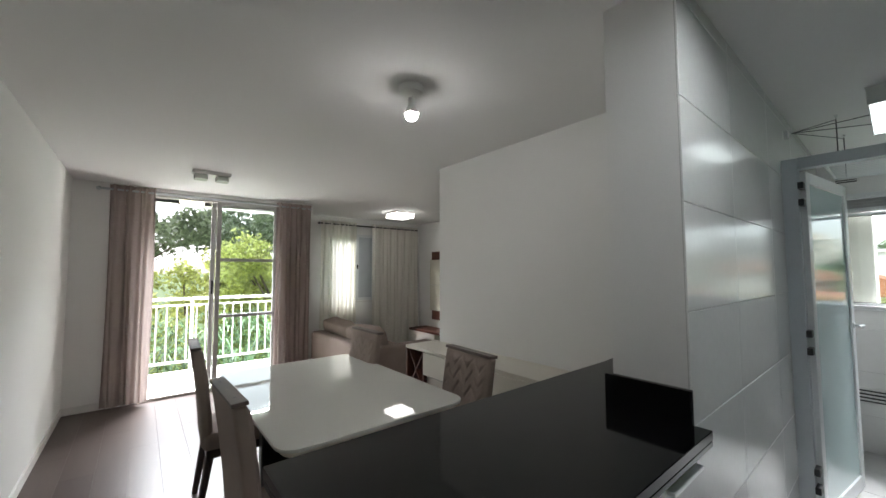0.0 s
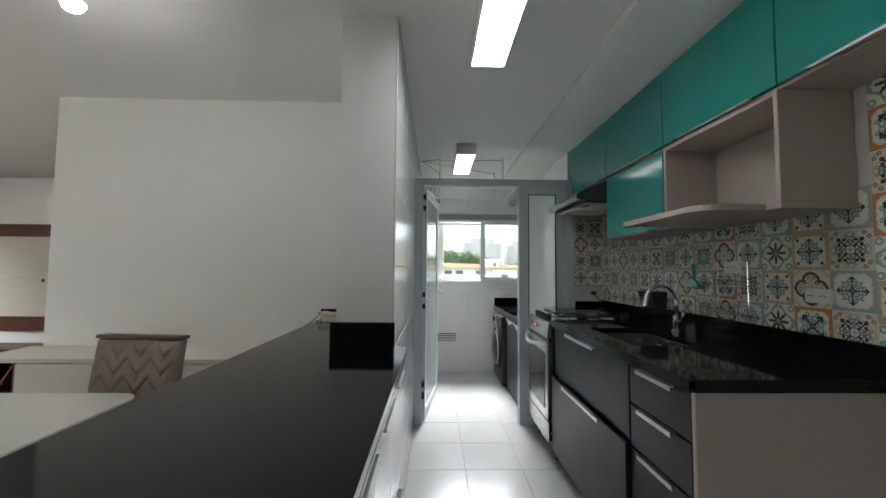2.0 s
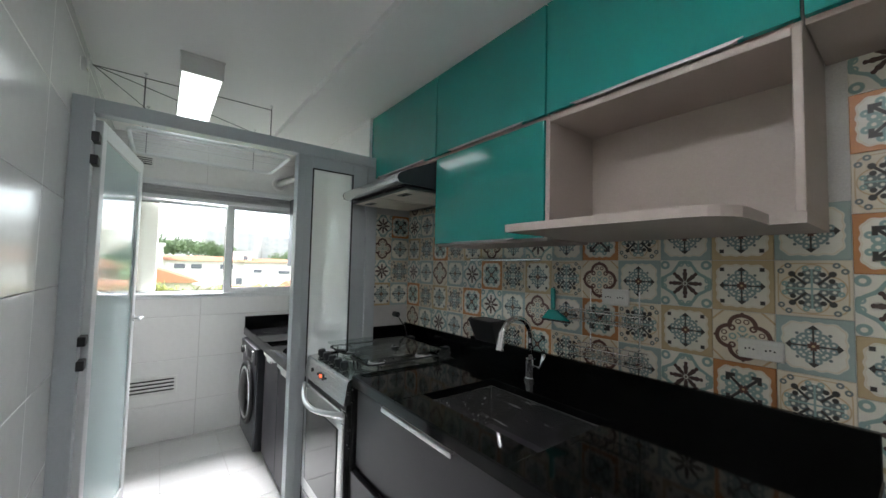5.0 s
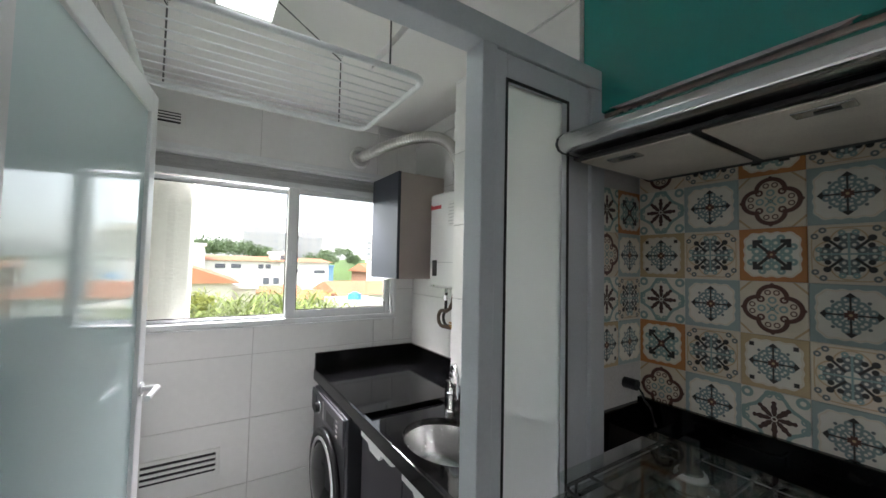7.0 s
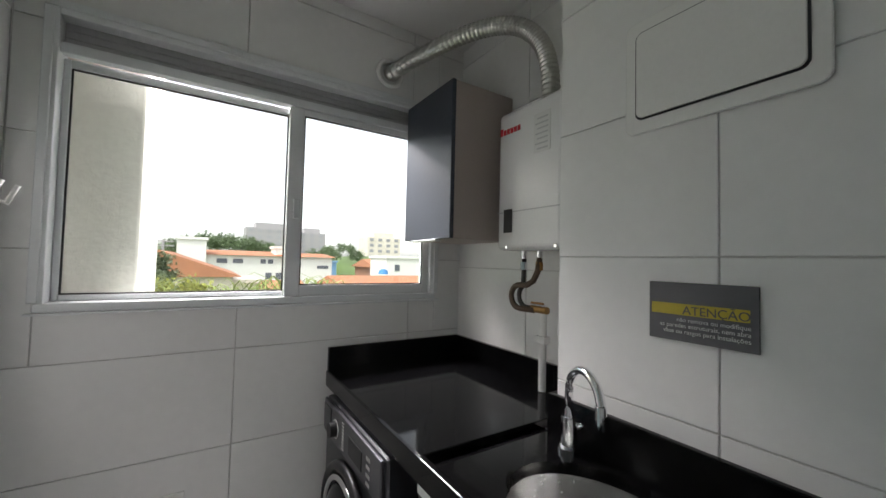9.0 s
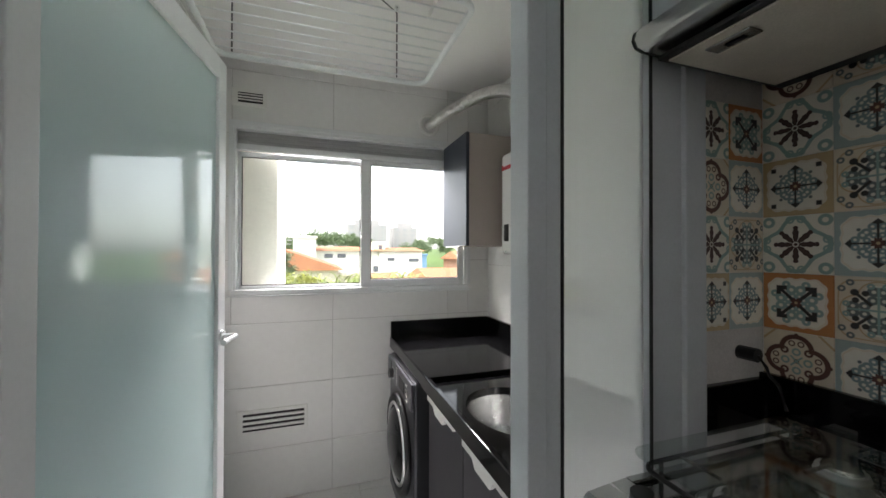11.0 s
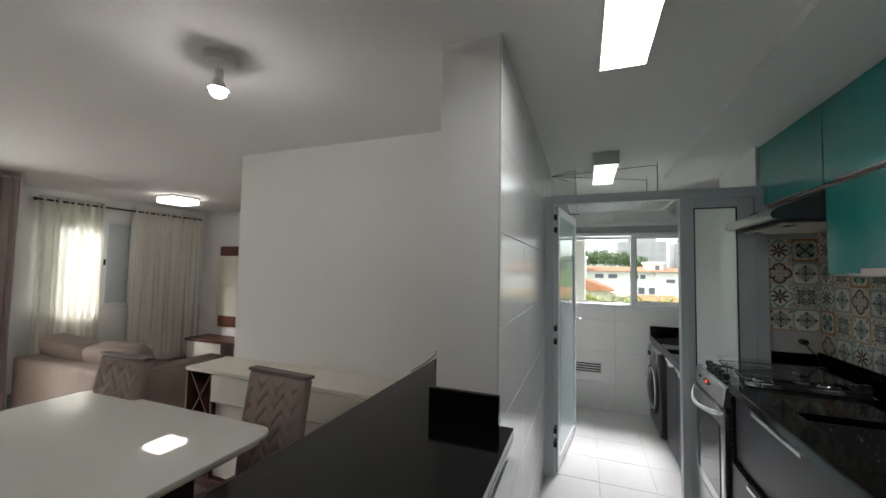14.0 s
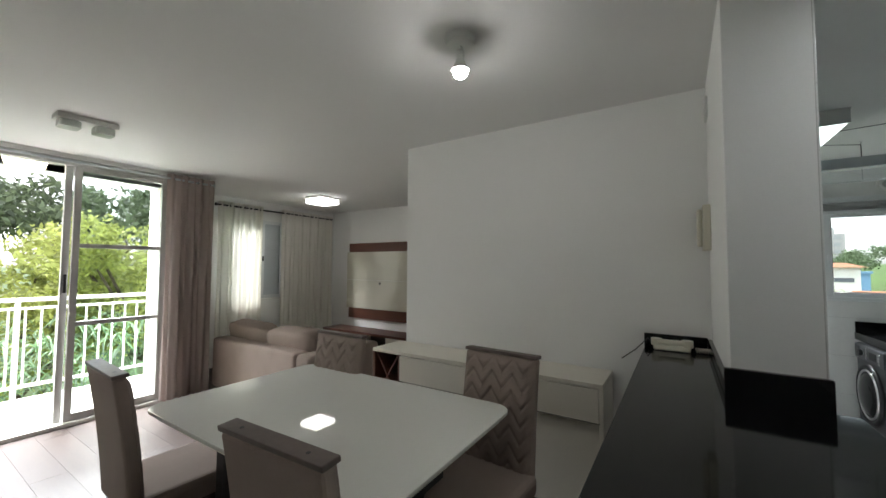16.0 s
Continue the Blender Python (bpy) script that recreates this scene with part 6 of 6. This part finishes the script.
house(25, 33, -0.9, 5.2, -7, 0.35, 1.25, CREAMH, "cream house with an orange clay roof", ridge="x")
house(30, 35, -2.6, 0.8, -7, -0.3, 0, CREAMH, "plain cream garden wall and shed")
house(33, 38, -6.0, -2.2, -7, -0.9, 0.5, CREAMH, "low cream house with a clay roof", wins=[(-5, -1.9, 1, 0.5)])
house(24, 27, -6.0, -4.0, -7, -0.55, 0.45, WHITEH, "small white house with a clay roof")
house(23, 28, -11.6, -6.2, -7, -0.25, 0.65, WHITEH, "low white house with a wide clay roof", wins=[(-7.4, -1.0, 0.6, 0.4)])
house(40, 47, -24, -15.0, -7, 0.6, 0.9, BRICKH, "bare brick house with a clay roof", wins=[(-20, -0.6, 1, 1), (-17, -0.6, 1, 1)])
house(60, 64, -16.6, -15.8, -7, 0.9, 0, BLUEH, "narrow blue painted house far off")
house(36, 40, -19.5, -14.2, -7, 1.6, 0, WHITEH, "white house beside the bank", wins=[(-15.6, 0.4, 0.5, 0.6)])
for x, y, z in ((27, -10.0, 0.42), (20, -5.8, -0.23)):
    wt = thing("water_tank", (x, y, z), "blue plastic water tank on a roof", "water tank")
    part("tank", R((x, y, z), (x, y, z + 0.28), 0.34, 24, 0.30), BLUE, wt)
    part("lid", R((x, y, z + 0.28), (x, y, z + 0.36), 0.20, 20, 0.14), BLUE, wt)
solid("tank_shed", B(19, 22, -7.2, -4.9, -7, -0.23, bev=0.02), CREAMH, "low flat-roofed shed under a water tank", "shed")
pole = thing("utility_pole", (40, 3.2, -7), "grey concrete utility pole with a crossarm", "utility pole")
part("pole", R((40, 3.2, -7), (40, 3.2, 2.6), 0.12, 10, 0.09), TOWER, pole)
for z in (2.1, 2.45):
    part("crossarm", B(39.95, 40.05, 2.5, 3.9, z, z + 0.08, bev=0), TOWER, pole)


def tower(x, y, w, d, z1, label, floors, material=TOWER):
    t = thing("apartment_tower", (x, y, -7), label, "apartment building")
    part("wall", B(x, x + d, y - w / 2, y + w / 2, -7, z1, bev=0), material, t)
    part("roof", B(x + 1, x + d - 1, y - w * 0.3, y + w * 0.3, z1, z1 + 2.5, bev=0), material, t)
    for k in range(floors):
        z = z1 - 2.2 - k * 3.0
        n = max(3, int(w / 4))
        for i in range(n):
            yy = y - w / 2 + w * (i + 0.3) / n
            part("window", B(x - 0.15, x + 0.05, yy, yy + w / n * 0.45, z, z + 1.5, bev=0), WFAR, t)


tower(205, -26, 21, 14, 16.3, "grey unfinished apartment tower far off", 6)
tower(215, -49, 14, 14, 15.8, "grey unfinished apartment tower far off", 6)
tower(190, -81, 19, 14, 14.0, "beige apartment tower far off", 6, CREAMH)
me = leaves("far_trees", [(118 + rs.uniform(0, 30), -17 + i * 1.5 + rs.uniform(-1, 1), 3.6 + 2.6 * math.sin(i * 0.18) + rs.uniform(-1, 0.6), 4, 3.0, 2.4) for i in range(18)], 420, 0.42, LEAFH, "", "")
tagged(new("far_trees", me), "wooded hill behind the houses", "trees", kind="stuff")
me = leaves("far_trees", [(100 + rs.uniform(0, 12), -36 + i * 1.1 + rs.uniform(-1, 1), 2.6 + (2.4 if 2 < i < 7 else 0) * rs.uniform(0.5, 1), 2.4, 1.8, 1.6) for i in range(12)], 380, 0.30, LEAFH, "", "")
tagged(new("far_trees", me), "trees by the far green bank", "trees", kind="stuff")
hb = bmesh.new()
bmesh.ops.create_uvsphere(hb, u_segments=40, v_segments=20, radius=1.0, matrix=Matrix.Translation((150, -62, -9)) @ Matrix.Diagonal((40, 60, 12.2, 1)))
smooth(solid("green_bank", hb, GRASS, "green grassed bank far behind the houses", "hill", kind=S))
house(15, 30, 26, 38, -7, 3.6, 0, WHITEH, "white building beyond the trees")
house(-12, 0, 24, 36, -7, 3.2, 0, WHITEH, "white building beyond the trees")

# ---- floors and tiles, piece by piece ----
CACHE = {}


def piece_mesh(name, sx, sy, sz, material, bev=0.0015):
    """A thin slab centred on x and y with a chamfered upper edge, thickness sz down from 0."""
    key = (name, round(sx, 4), round(sy, 4), round(sz, 4), material.name)
    if key not in CACHE:
        a, b, c, d = sx / 2, sy / 2, sx / 2 - bev, sy / 2 - bev
        V = [(-a, -b, -sz), (a, -b, -sz), (a, b, -sz), (-a, b, -sz), (-a, -b, -bev), (a, -b, -bev), (a, b, -bev), (-a, b, -bev), (-c, -d, 0), (c, -d, 0), (c, d, 0), (-c, d, 0)]
        F = [(0, 1, 5, 4), (1, 2, 6, 5), (2, 3, 7, 6), (3, 0, 4, 7), (4, 5, 9, 8), (5, 6, 10, 9), (6, 7, 11, 10), (7, 4, 8, 11), (8, 9, 10, 11)]
        me = bpy.data.meshes.new(name)
        me.from_pydata(V, [], F)
        me.materials.append(material)
        CACHE[key] = me
    return CACHE[key]


def lay(name, me, m, parent):
    ob = new(name, me)
    ob.parent = parent
    ob.matrix_basis = m
    return ob


# kitchen floor
kf = solid("floor_kitchen", B(XL - 0.15, XE + 0.1, YS - 0.1, YK, -0.15, -0.003, bev=0), GROUT, "glossy white square floor tiles with grey joints", "floor", kind=S)
TS = 0.3815
for i in range(16):
    for j in range(6):
        x1, y1 = 4.798 + TS - i * TS, 0.427 - (j - 2) * TS
        x0, y0 = x1 - TS, y1 - TS
        xa, xb, ya, yb = max(x0, XL), min(x1, XE), max(y0, YS), min(y1, YK)
        if xb - xa < 0.03 or yb - ya < 0.03:
            continue
        lay("tile", piece_mesh("tile", xb - xa - 0.004, yb - ya - 0.004, 0.004, FTILE), pose((xa + xb) / 2, (ya + yb) / 2, rs.uniform(-0.0004, 0.0004)), kf)

# living room floor: boards along y
lf = solid("floor_living", B(XL - 0.1, XT + 0.1, YK, YWN + 0.1, -0.15, -0.006, bev=0), DWOOD, "grey-brown laminate board floor", "floor", kind=S)
bw, blen = 0.19, 1.28
i = 0
x = XL
while x < XT - 0.01:
    w = min(bw, XT - x)
    y = YK - blen * ((i * 0.37) % 1.0)
    while y < YWN:
        ya, yb = max(y, YK), min(y + blen, YWN)
        if yb - ya > 0.02:
            lay("board", piece_mesh("board", w - 0.0006, yb - ya - 0.0006, 0.006, BOARD, 0.0006), pose(x + w / 2, (ya + yb) / 2, 0), lf)
        y += blen
    x += bw
    i += 1


def tile_wall(parent, us, vs, m, material, holes=(), gap=0.003, thick=0.008, name="tile"):
    """Tiles between the joints us and vs on the plane of m (x across, y up, z out of the wall)."""
    for u0, u1 in zip(us[:-1], us[1:]):
        for v0, v1 in zip(vs[:-1], vs[1:]):
            rects = [(u0, u1, v0, v1)]
            for h in holes:
                nxt = []
                for a, b, c, d in rects:
                    if b <= h[0] or a >= h[1] or d <= h[2] or c >= h[3]:
                        nxt.append((a, b, c, d))
                        continue
                    if a < h[0]:
                        nxt.append((a, h[0], c, d))
                    if b > h[1]:
                        nxt.append((h[1], b, c, d))
                    a2, b2 = max(a, h[0]), min(b, h[1])
                    if c < h[2]:
                        nxt.append((a2, b2, c, h[2]))
                    if d > h[3]:
                        nxt.append((a2, b2, h[3], d))
                rects = nxt
            for a, b, c, d in rects:
                if b - a > 0.012 and d - c > 0.012:
                    lay(name, piece_mesh("wall_tile", b - a - gap, d - c - gap, thick, material), m @ pose((a + b) / 2, (c + d) / 2, 0), parent)


def joints(a, b, first, step):
    out = [a]
    x = first
    while x > a + step:
        x -= step
    while x < b - 0.01:
        if x > a + 0.01:
            out.append(x)
        x += step
    return out + [b]


def backing(name, label, b):
    return solid(name, B(*b, bev=0), GROUT, label, "wall", kind=S)


# tiled kitchen wall that runs on into the laundry: x across (seen mirrored), z up, facing -y
tw = backing("wall_tiles_north", "large glossy white wall tiles along the kitchen passage", (XP, XE, YK + 0.005, YK + 0.008, 0, H))
FY = Matrix.Translation((0, YK, 0)) @ Matrix(((1, 0, 0, 0), (0, 0, -1, 0), (0, 1, 0, 0), (0, 0, 0, 1)))
tile_wall(tw, joints(XP, XE, 2.14, 0.72), joints(0, H, 1.345, 0.351), FY, WTILE)
# laundry end wall, facing -x: y across, z up
te = backing("wall_tiles_end", "large white wall tiles round the laundry window", (XE + 0.005, XE + 0.0075, YS, LY0, 0, H))
for b in ((LY1, YK, 0, H), (LY0, LY1, 0, LZ0), (LY0, LY1, LZ1, H)):
    backing("grout_bed", "grey grout behind the laundry tiles", (XE + 0.005, XE + 0.0075, *b))
FX = Matrix.Translation((XE, 0, 0)) @ Matrix(((0, 0, -1, 0), (-1, 0, 0, 0), (0, 1, 0, 0), (0, 0, 0, 1)))
tile_wall(te, [-v for v in reversed(joints(YS, YK, 0.200, 0.72))], joints(0, H, 0.645, 0.351), FX, WTILE, holes=[(-LY1, -LY0, LZ0, LZ1)])
# laundry south recess and pier, facing +y
MY = lambda y: Matrix.Translation((0, y, 0)) @ Matrix(((-1, 0, 0, 0), (0, 0, 1, 0), (0, 1, 0, 0), (0, 0, 0, 1)))
tp = backing("wall_tiles_pier", "large white wall tiles beside the laundry sink", (XF + 0.05, XPE - 0.003, YPF - 0.008, YPF - 0.005, 0, H))
tile_wall(tp, [-v for v in reversed(joints(XF + 0.05, XPE, 3.603, 0.72))], joints(0, H, 1.36, 0.351), MY(YPF), WTILE)
tr = backing("wall_tiles_recess", "white wall tiles behind the water heater", (XPE, XE, YR - 0.008, YR - 0.005, 0, H))
tile_wall(tr, [-v for v in reversed(joints(XPE, XE, 4.38, 0.72))], joints(0, H, 1.313, 0.351), MY(YR), WTILE)
tq = backing("wall_tiles_return", "white wall tiles on the side of the pier", (XPE - 0.003, XPE, YR, YPF - 0.008, 0, H))


# patterned tiles
def sticker(name, border, kind):
    """A printed encaustic tile, four-fold, drawn from arcs and lines in the tile's own plane."""
    m = bpy.data.materials.new(name)
    nt, b = nodes_of(m)
    N, L = nt.nodes.new, nt.links.new

    def M(op, a, c=None, d=None):
        n = N("ShaderNodeMath")
        n.operation = op
        for i, v in enumerate((a, c, d)):
            if v is None:
                continue
            if isinstance(v, (int, float)):
                n.inputs[i].default_value = v
            else:
                L(v, n.inputs[i])
        return n.outputs[0]
    tc, sp = N("ShaderNodeTexCoord"), N("ShaderNodeSeparateXYZ")
    L(tc.outputs["Object"], sp.inputs[0])
    u, v = M("DIVIDE", sp.outputs[0], 0.0735), M("DIVIDE", sp.outputs[1], 0.0735)
    a, c = M("ABSOLUTE", u), M("ABSOLUTE", v)
    p, q = M("MAXIMUM", a, c), M("MINIMUM", a, c)
    r = M("SQRT", M("ADD", M("MULTIPLY", u, u), M("MULTIPLY", v, v)))
    th = M("ARCTAN2", v, u)

    def below(x, e, k=0.03):
        return M("MULTIPLY_ADD", M("SUBTRACT", e, x), 1 / k, 0.5)

    def clampv(x):
        return M("MINIMUM", M("MAXIMUM", x, 0.0), 1.0)

    def inside(x, e):
        return clampv(below(x, e))

    def dist(x, y, cx, cy):
        dx, dy = M("SUBTRACT", x, cx), M("SUBTRACT", y, cy)
        return M("SQRT", M("ADD", M("MULTIPLY", dx, dx), M("MULTIPLY", dy, dy)))

    def line(x, centre, half):
        return inside(M("ABSOLUTE", M("SUBTRACT", x, centre)), half)

    def AND(x, y):
        return M("MULTIPLY", x, y)

    def OR(x, y):
        return M("MAXIMUM", x, y)
    white, cream, dark, brown, tealc, bluec, tan, slate = (0.74, 0.72, 0.64), (0.68, 0.61, 0.49), (0.03, 0.025, 0.025), (0.10, 0.035, 0.025), (0.25, 0.37, 0.35), (0.26, 0.33, 0.34), (0.52, 0.38, 0.22), (0.13, 0.16, 0.165)
    c4 = M("COSINE", M("MULTIPLY", th, 4.0))
    c8 = M("COSINE", M("MULTIPLY", th, 8.0))
    c16 = M("COSINE", M("MULTIPLY", th, 16.0))
    layers = []
    base = white
    sq = M("POWER", M("ADD", M("POWER", a, 5.0), M("POWER", c, 5.0)), 0.2)
    if kind == "star":
        layers.append((line(M("SUBTRACT", r, M("MULTIPLY", c4, 0.13)), 0.80, 0.07), tealc))
        layers.append((line(dist(a, c, 0.80, 0.80), 0.14, 0.055), tealc))
        layers.append((line(dist(p, q, 0.86, 0.16), 0.10, 0.03), tealc))
        arm = M("ADD", M("MULTIPLY", M("POWER", M("ABSOLUTE", c4), 1.5), 0.50), M("MULTIPLY", M("SINE", M("MULTIPLY", r, 34.0)), 0.05))
        layers.append((inside(M("SUBTRACT", r, arm), 0.14), (0.065, 0.03, 0.026)))
        layers.append((line(r, 0.075, 0.02), white))
    elif kind in ("medal", "arrow"):
        f = M("ADD", sq, M("MULTIPLY", c16, 0.02))
        layers.append((M("SUBTRACT", 1.0, inside(f, 0.84)), border))
        layers.append((line(f, 0.80, 0.018), cream))
        A, C = (a, c) if kind == "medal" else (p, q)
        if kind == "medal":
            layers.append((line(dist(p, q, 0.44, 0.13), 0.11, 0.05), tealc))
            layers.append((line(dist(p, q, 0.22, 0.10), 0.08, 0.045), tealc))
            layers.append((line(dist(p, q, 0.62, 0.28), 0.08, 0.045), tealc))
            diag = M("ABSOLUTE", M("SUBTRACT", a, c))
            layers.append((AND(inside(diag, 0.075), inside(r, 0.68)), dark))
            layers.append((AND(line(M("MAXIMUM", a, c), 0.50, 0.07), inside(M("MULTIPLY", q, -1.0), -0.26)), dark))
        else:
            scroll = (0.20, 0.28, 0.285)
            layers.append((line(dist(p, q, 0.33, 0.25), 0.085, 0.04), scroll))
            layers.append((line(dist(p, q, 0.50, 0.115), 0.075, 0.035), scroll))
            layers.append((line(dist(p, q, 0.24, 0.09), 0.06, 0.03), scroll))
            layers.append((inside(dist(a, c, 0.42, 0.42), 0.05), slate))
            layers.append((AND(inside(q, 0.03), inside(p, 0.68)), dark))
            layers.append((AND(inside(M("ADD", M("MULTIPLY", q, 0.9), p), 0.74), inside(M("MULTIPLY", M("SUBTRACT", p, M("MULTIPLY", q, 0.35)), -1.0), -0.56)), dark))
            if border[0] > 0.4:
                layers.append((inside(M("MAXIMUM", M("ABSOLUTE", M("SUBTRACT", a, 0.64)), M("ABSOLUTE", M("SUBTRACT", c, 0.64))), 0.075), dark))
        layers.append((inside(M("ADD", r, M("MULTIPLY", c8, 0.03)), 0.15), brown))
        layers.append((inside(r, 0.045), tan))
    elif kind == "cross":
        base = cream
        layers.append((line(dist(p, q, 0.42, 0.0), 0.44, 0.02), tan))
        layers.append((line(sq, 0.90, 0.018), tan))
        layers.append((inside(dist(p, q, 0.40, 0.0), 0.36), white))
        layers.append((line(dist(p, q, 0.56, 0.10), 0.10, 0.05), slate))
        layers.append((line(dist(p, q, 0.30, 0.12), 0.09, 0.04), slate))
        layers.append((line(dist(p, q, 0.72, 0.16), 0.06, 0.03), tealc))
        layers.append((AND(inside(q, 0.03), inside(p, 0.7)), tealc))
        diag = M("ABSOLUTE", M("SUBTRACT", a, c))
        layers.append((AND(inside(diag, 0.06), AND(inside(r, 0.66), inside(M("MULTIPLY", r, -1.0), -0.2))), dark))
        layers.append((inside(dist(p, q, 0.50, 0.28), 0.085), dark))
        layers.append((inside(dist(a, c, 0.52, 0.52), 0.10), dark))
        layers.append((line(dist(p, q, 0.82, 0.62), 0.07, 0.03), slate))
    else:
        base = cream
        layers.append((line(dist(p, q, 0.42, 0.0), 0.42, 0.075), brown))
        layers.append((line(dist(a, c, 0.34, 0.34), 0.09, 0.035), brown))
        layers.append((line(dist(p, q, 0.60, 0.13), 0.08, 0.02), brown))
        layers.append((inside(dist(p, q, 0.90, 0.0), 0.06), brown))
        layers.append((line(M("ADD", a, c), 1.62, 0.05), tan))
        layers.append((AND(inside(M("ABSOLUTE", M("SUBTRACT", a, c)), 0.04), inside(r, 0.24)), tealc))
        layers.append((line(dist(p, q, 0.32, 0.0), 0.10, 0.03), tealc))
    col = None
    for mask, color in layers:
        mx = N("ShaderNodeMix")
        mx.data_type = "RGBA"
        L(mask, mx.inputs[0])
        if col is None:
            mx.inputs[6].default_value = (*base, 1)
        else:
            L(col, mx.inputs[6])
        mx.inputs[7].default_value = (*color, 1)
        col = mx.outputs[2]
    oi, mr, no, ad, sc = N("ShaderNodeObjectInfo"), N("ShaderNodeMapRange"), N("ShaderNodeTexNoise"), N("ShaderNodeMath"), N("ShaderNodeVectorMath")
    no.inputs["Scale"].default_value = 40
    L(tc.outputs["Object"], no.inputs["Vector"])
    L(oi.outputs["Random"], ad.inputs[0]), L(no.outputs["Fac"], ad.inputs[1])
    mr.inputs["From Max"].default_value = 1.6
    mr.inputs["To Min"].default_value, mr.inputs["To Max"].default_value = 0.88, 1.1
    L(ad.outputs[0], mr.inputs["Value"])
    sc.operation = "SCALE"
    L(col, sc.inputs[0]), L(mr.outputs[0], sc.inputs["Scale"])
    L(sc.outputs[0], b.inputs["Base Color"])
    b.inputs["Roughness"].default_value = 0.33
    return m


ORANGE, TANC, GREYT = (0.50, 0.21, 0.07), (0.52, 0.39, 0.22), (0.33, 0.41, 0.40)
DES = {"1": sticker("tile_star_print", TANC, "star"), "2": sticker("tile_orange_medallion_print", ORANGE, "medal"), "3": sticker("tile_cross_print", TANC, "cross"),
       "4": sticker("tile_tan_arrow_print", TANC, "arrow"), "5": sticker("tile_quatrefoil_print", TANC, "quatre"), "6": sticker("tile_grey_arrow_print", GREYT, "arrow")}
# columns of designs from the stove corner westwards, each from the lowest row upwards
COLS = ["521415", "636363", "145252", "636363", "521415", "412514", "363636", "254152", "363636", "525241", "636363", "141636", "254452", "363636"]
TW = 0.1469
ps = backing("wall_tiles_pattern", "patterned encaustic-style tiles in teal, brown and orange", (0.30, 3.252, YS - 0.0058, YS - 0.0045, 0.78, 2.0))
TH = 0.1485
ZR0 = 1.640 - 4 * TH


def print_tile(d, m, w, h):
    lay("tile", piece_mesh("pattern_tile_" + d, w, h, 0.004, DES[d]), m, ps)


MS = Matrix(((-1, 0, 0, 0), (0, 0, 1, 0), (0, 1, 0, 0), (0, 0, 0, 1)))
for i in range(14):
    for j in range(7):
        x, z = 3.252 - (i + 0.5) * TW, ZR0 + (j + 0.5) * TH
        if z > 1.96 or (z > 1.62 and 1.25 < x < 2.56):
            continue
        print_tile(COLS[i][j % 6], Matrix.Translation((x, YS, z)) @ MS, TW - 0.001, TH - 0.001)
for i, col in ((0, "41412321"), (1, "...25414"), (2, "...31563"), (3, "...64251"), (4, "...13652")):
    for j, d in enumerate(col):
        if d == ".":
            continue
        x, z = 3.252 - (14 + i + 0.5) * TW, ZR0 + (j - 1.5 + 0.5) * TH + 0.04
        print_tile(d, Matrix.Translation((x, YS, z)) @ MS, TW - 0.001, TH - 0.001)
# on the stub beside the stove
MX = Matrix(((0, 0, -1, 0), (-1, 0, 0, 0), (0, 1, 0, 0), (0, 0, 0, 1)))
ss = backing("wall_tiles_stub", "patterned tiles on the short wall by the stove", (3.2522, 3.256, YS, -0.595, ZC, 2.0))
for i in range(2):
    for j in range(1, 5):
        y, z = -0.595 - (i + 0.5) * 0.1325, ZR0 + (j + 0.5) * TH
        ob = lay("tile", piece_mesh("pattern_tile_stub", 0.1315, TH - 0.001, 0.003, DES["4151"[j - 1] if i == 0 else "6362"[j - 1]]), Matrix.Translation((3.2505, y, z)) @ MX, ss)
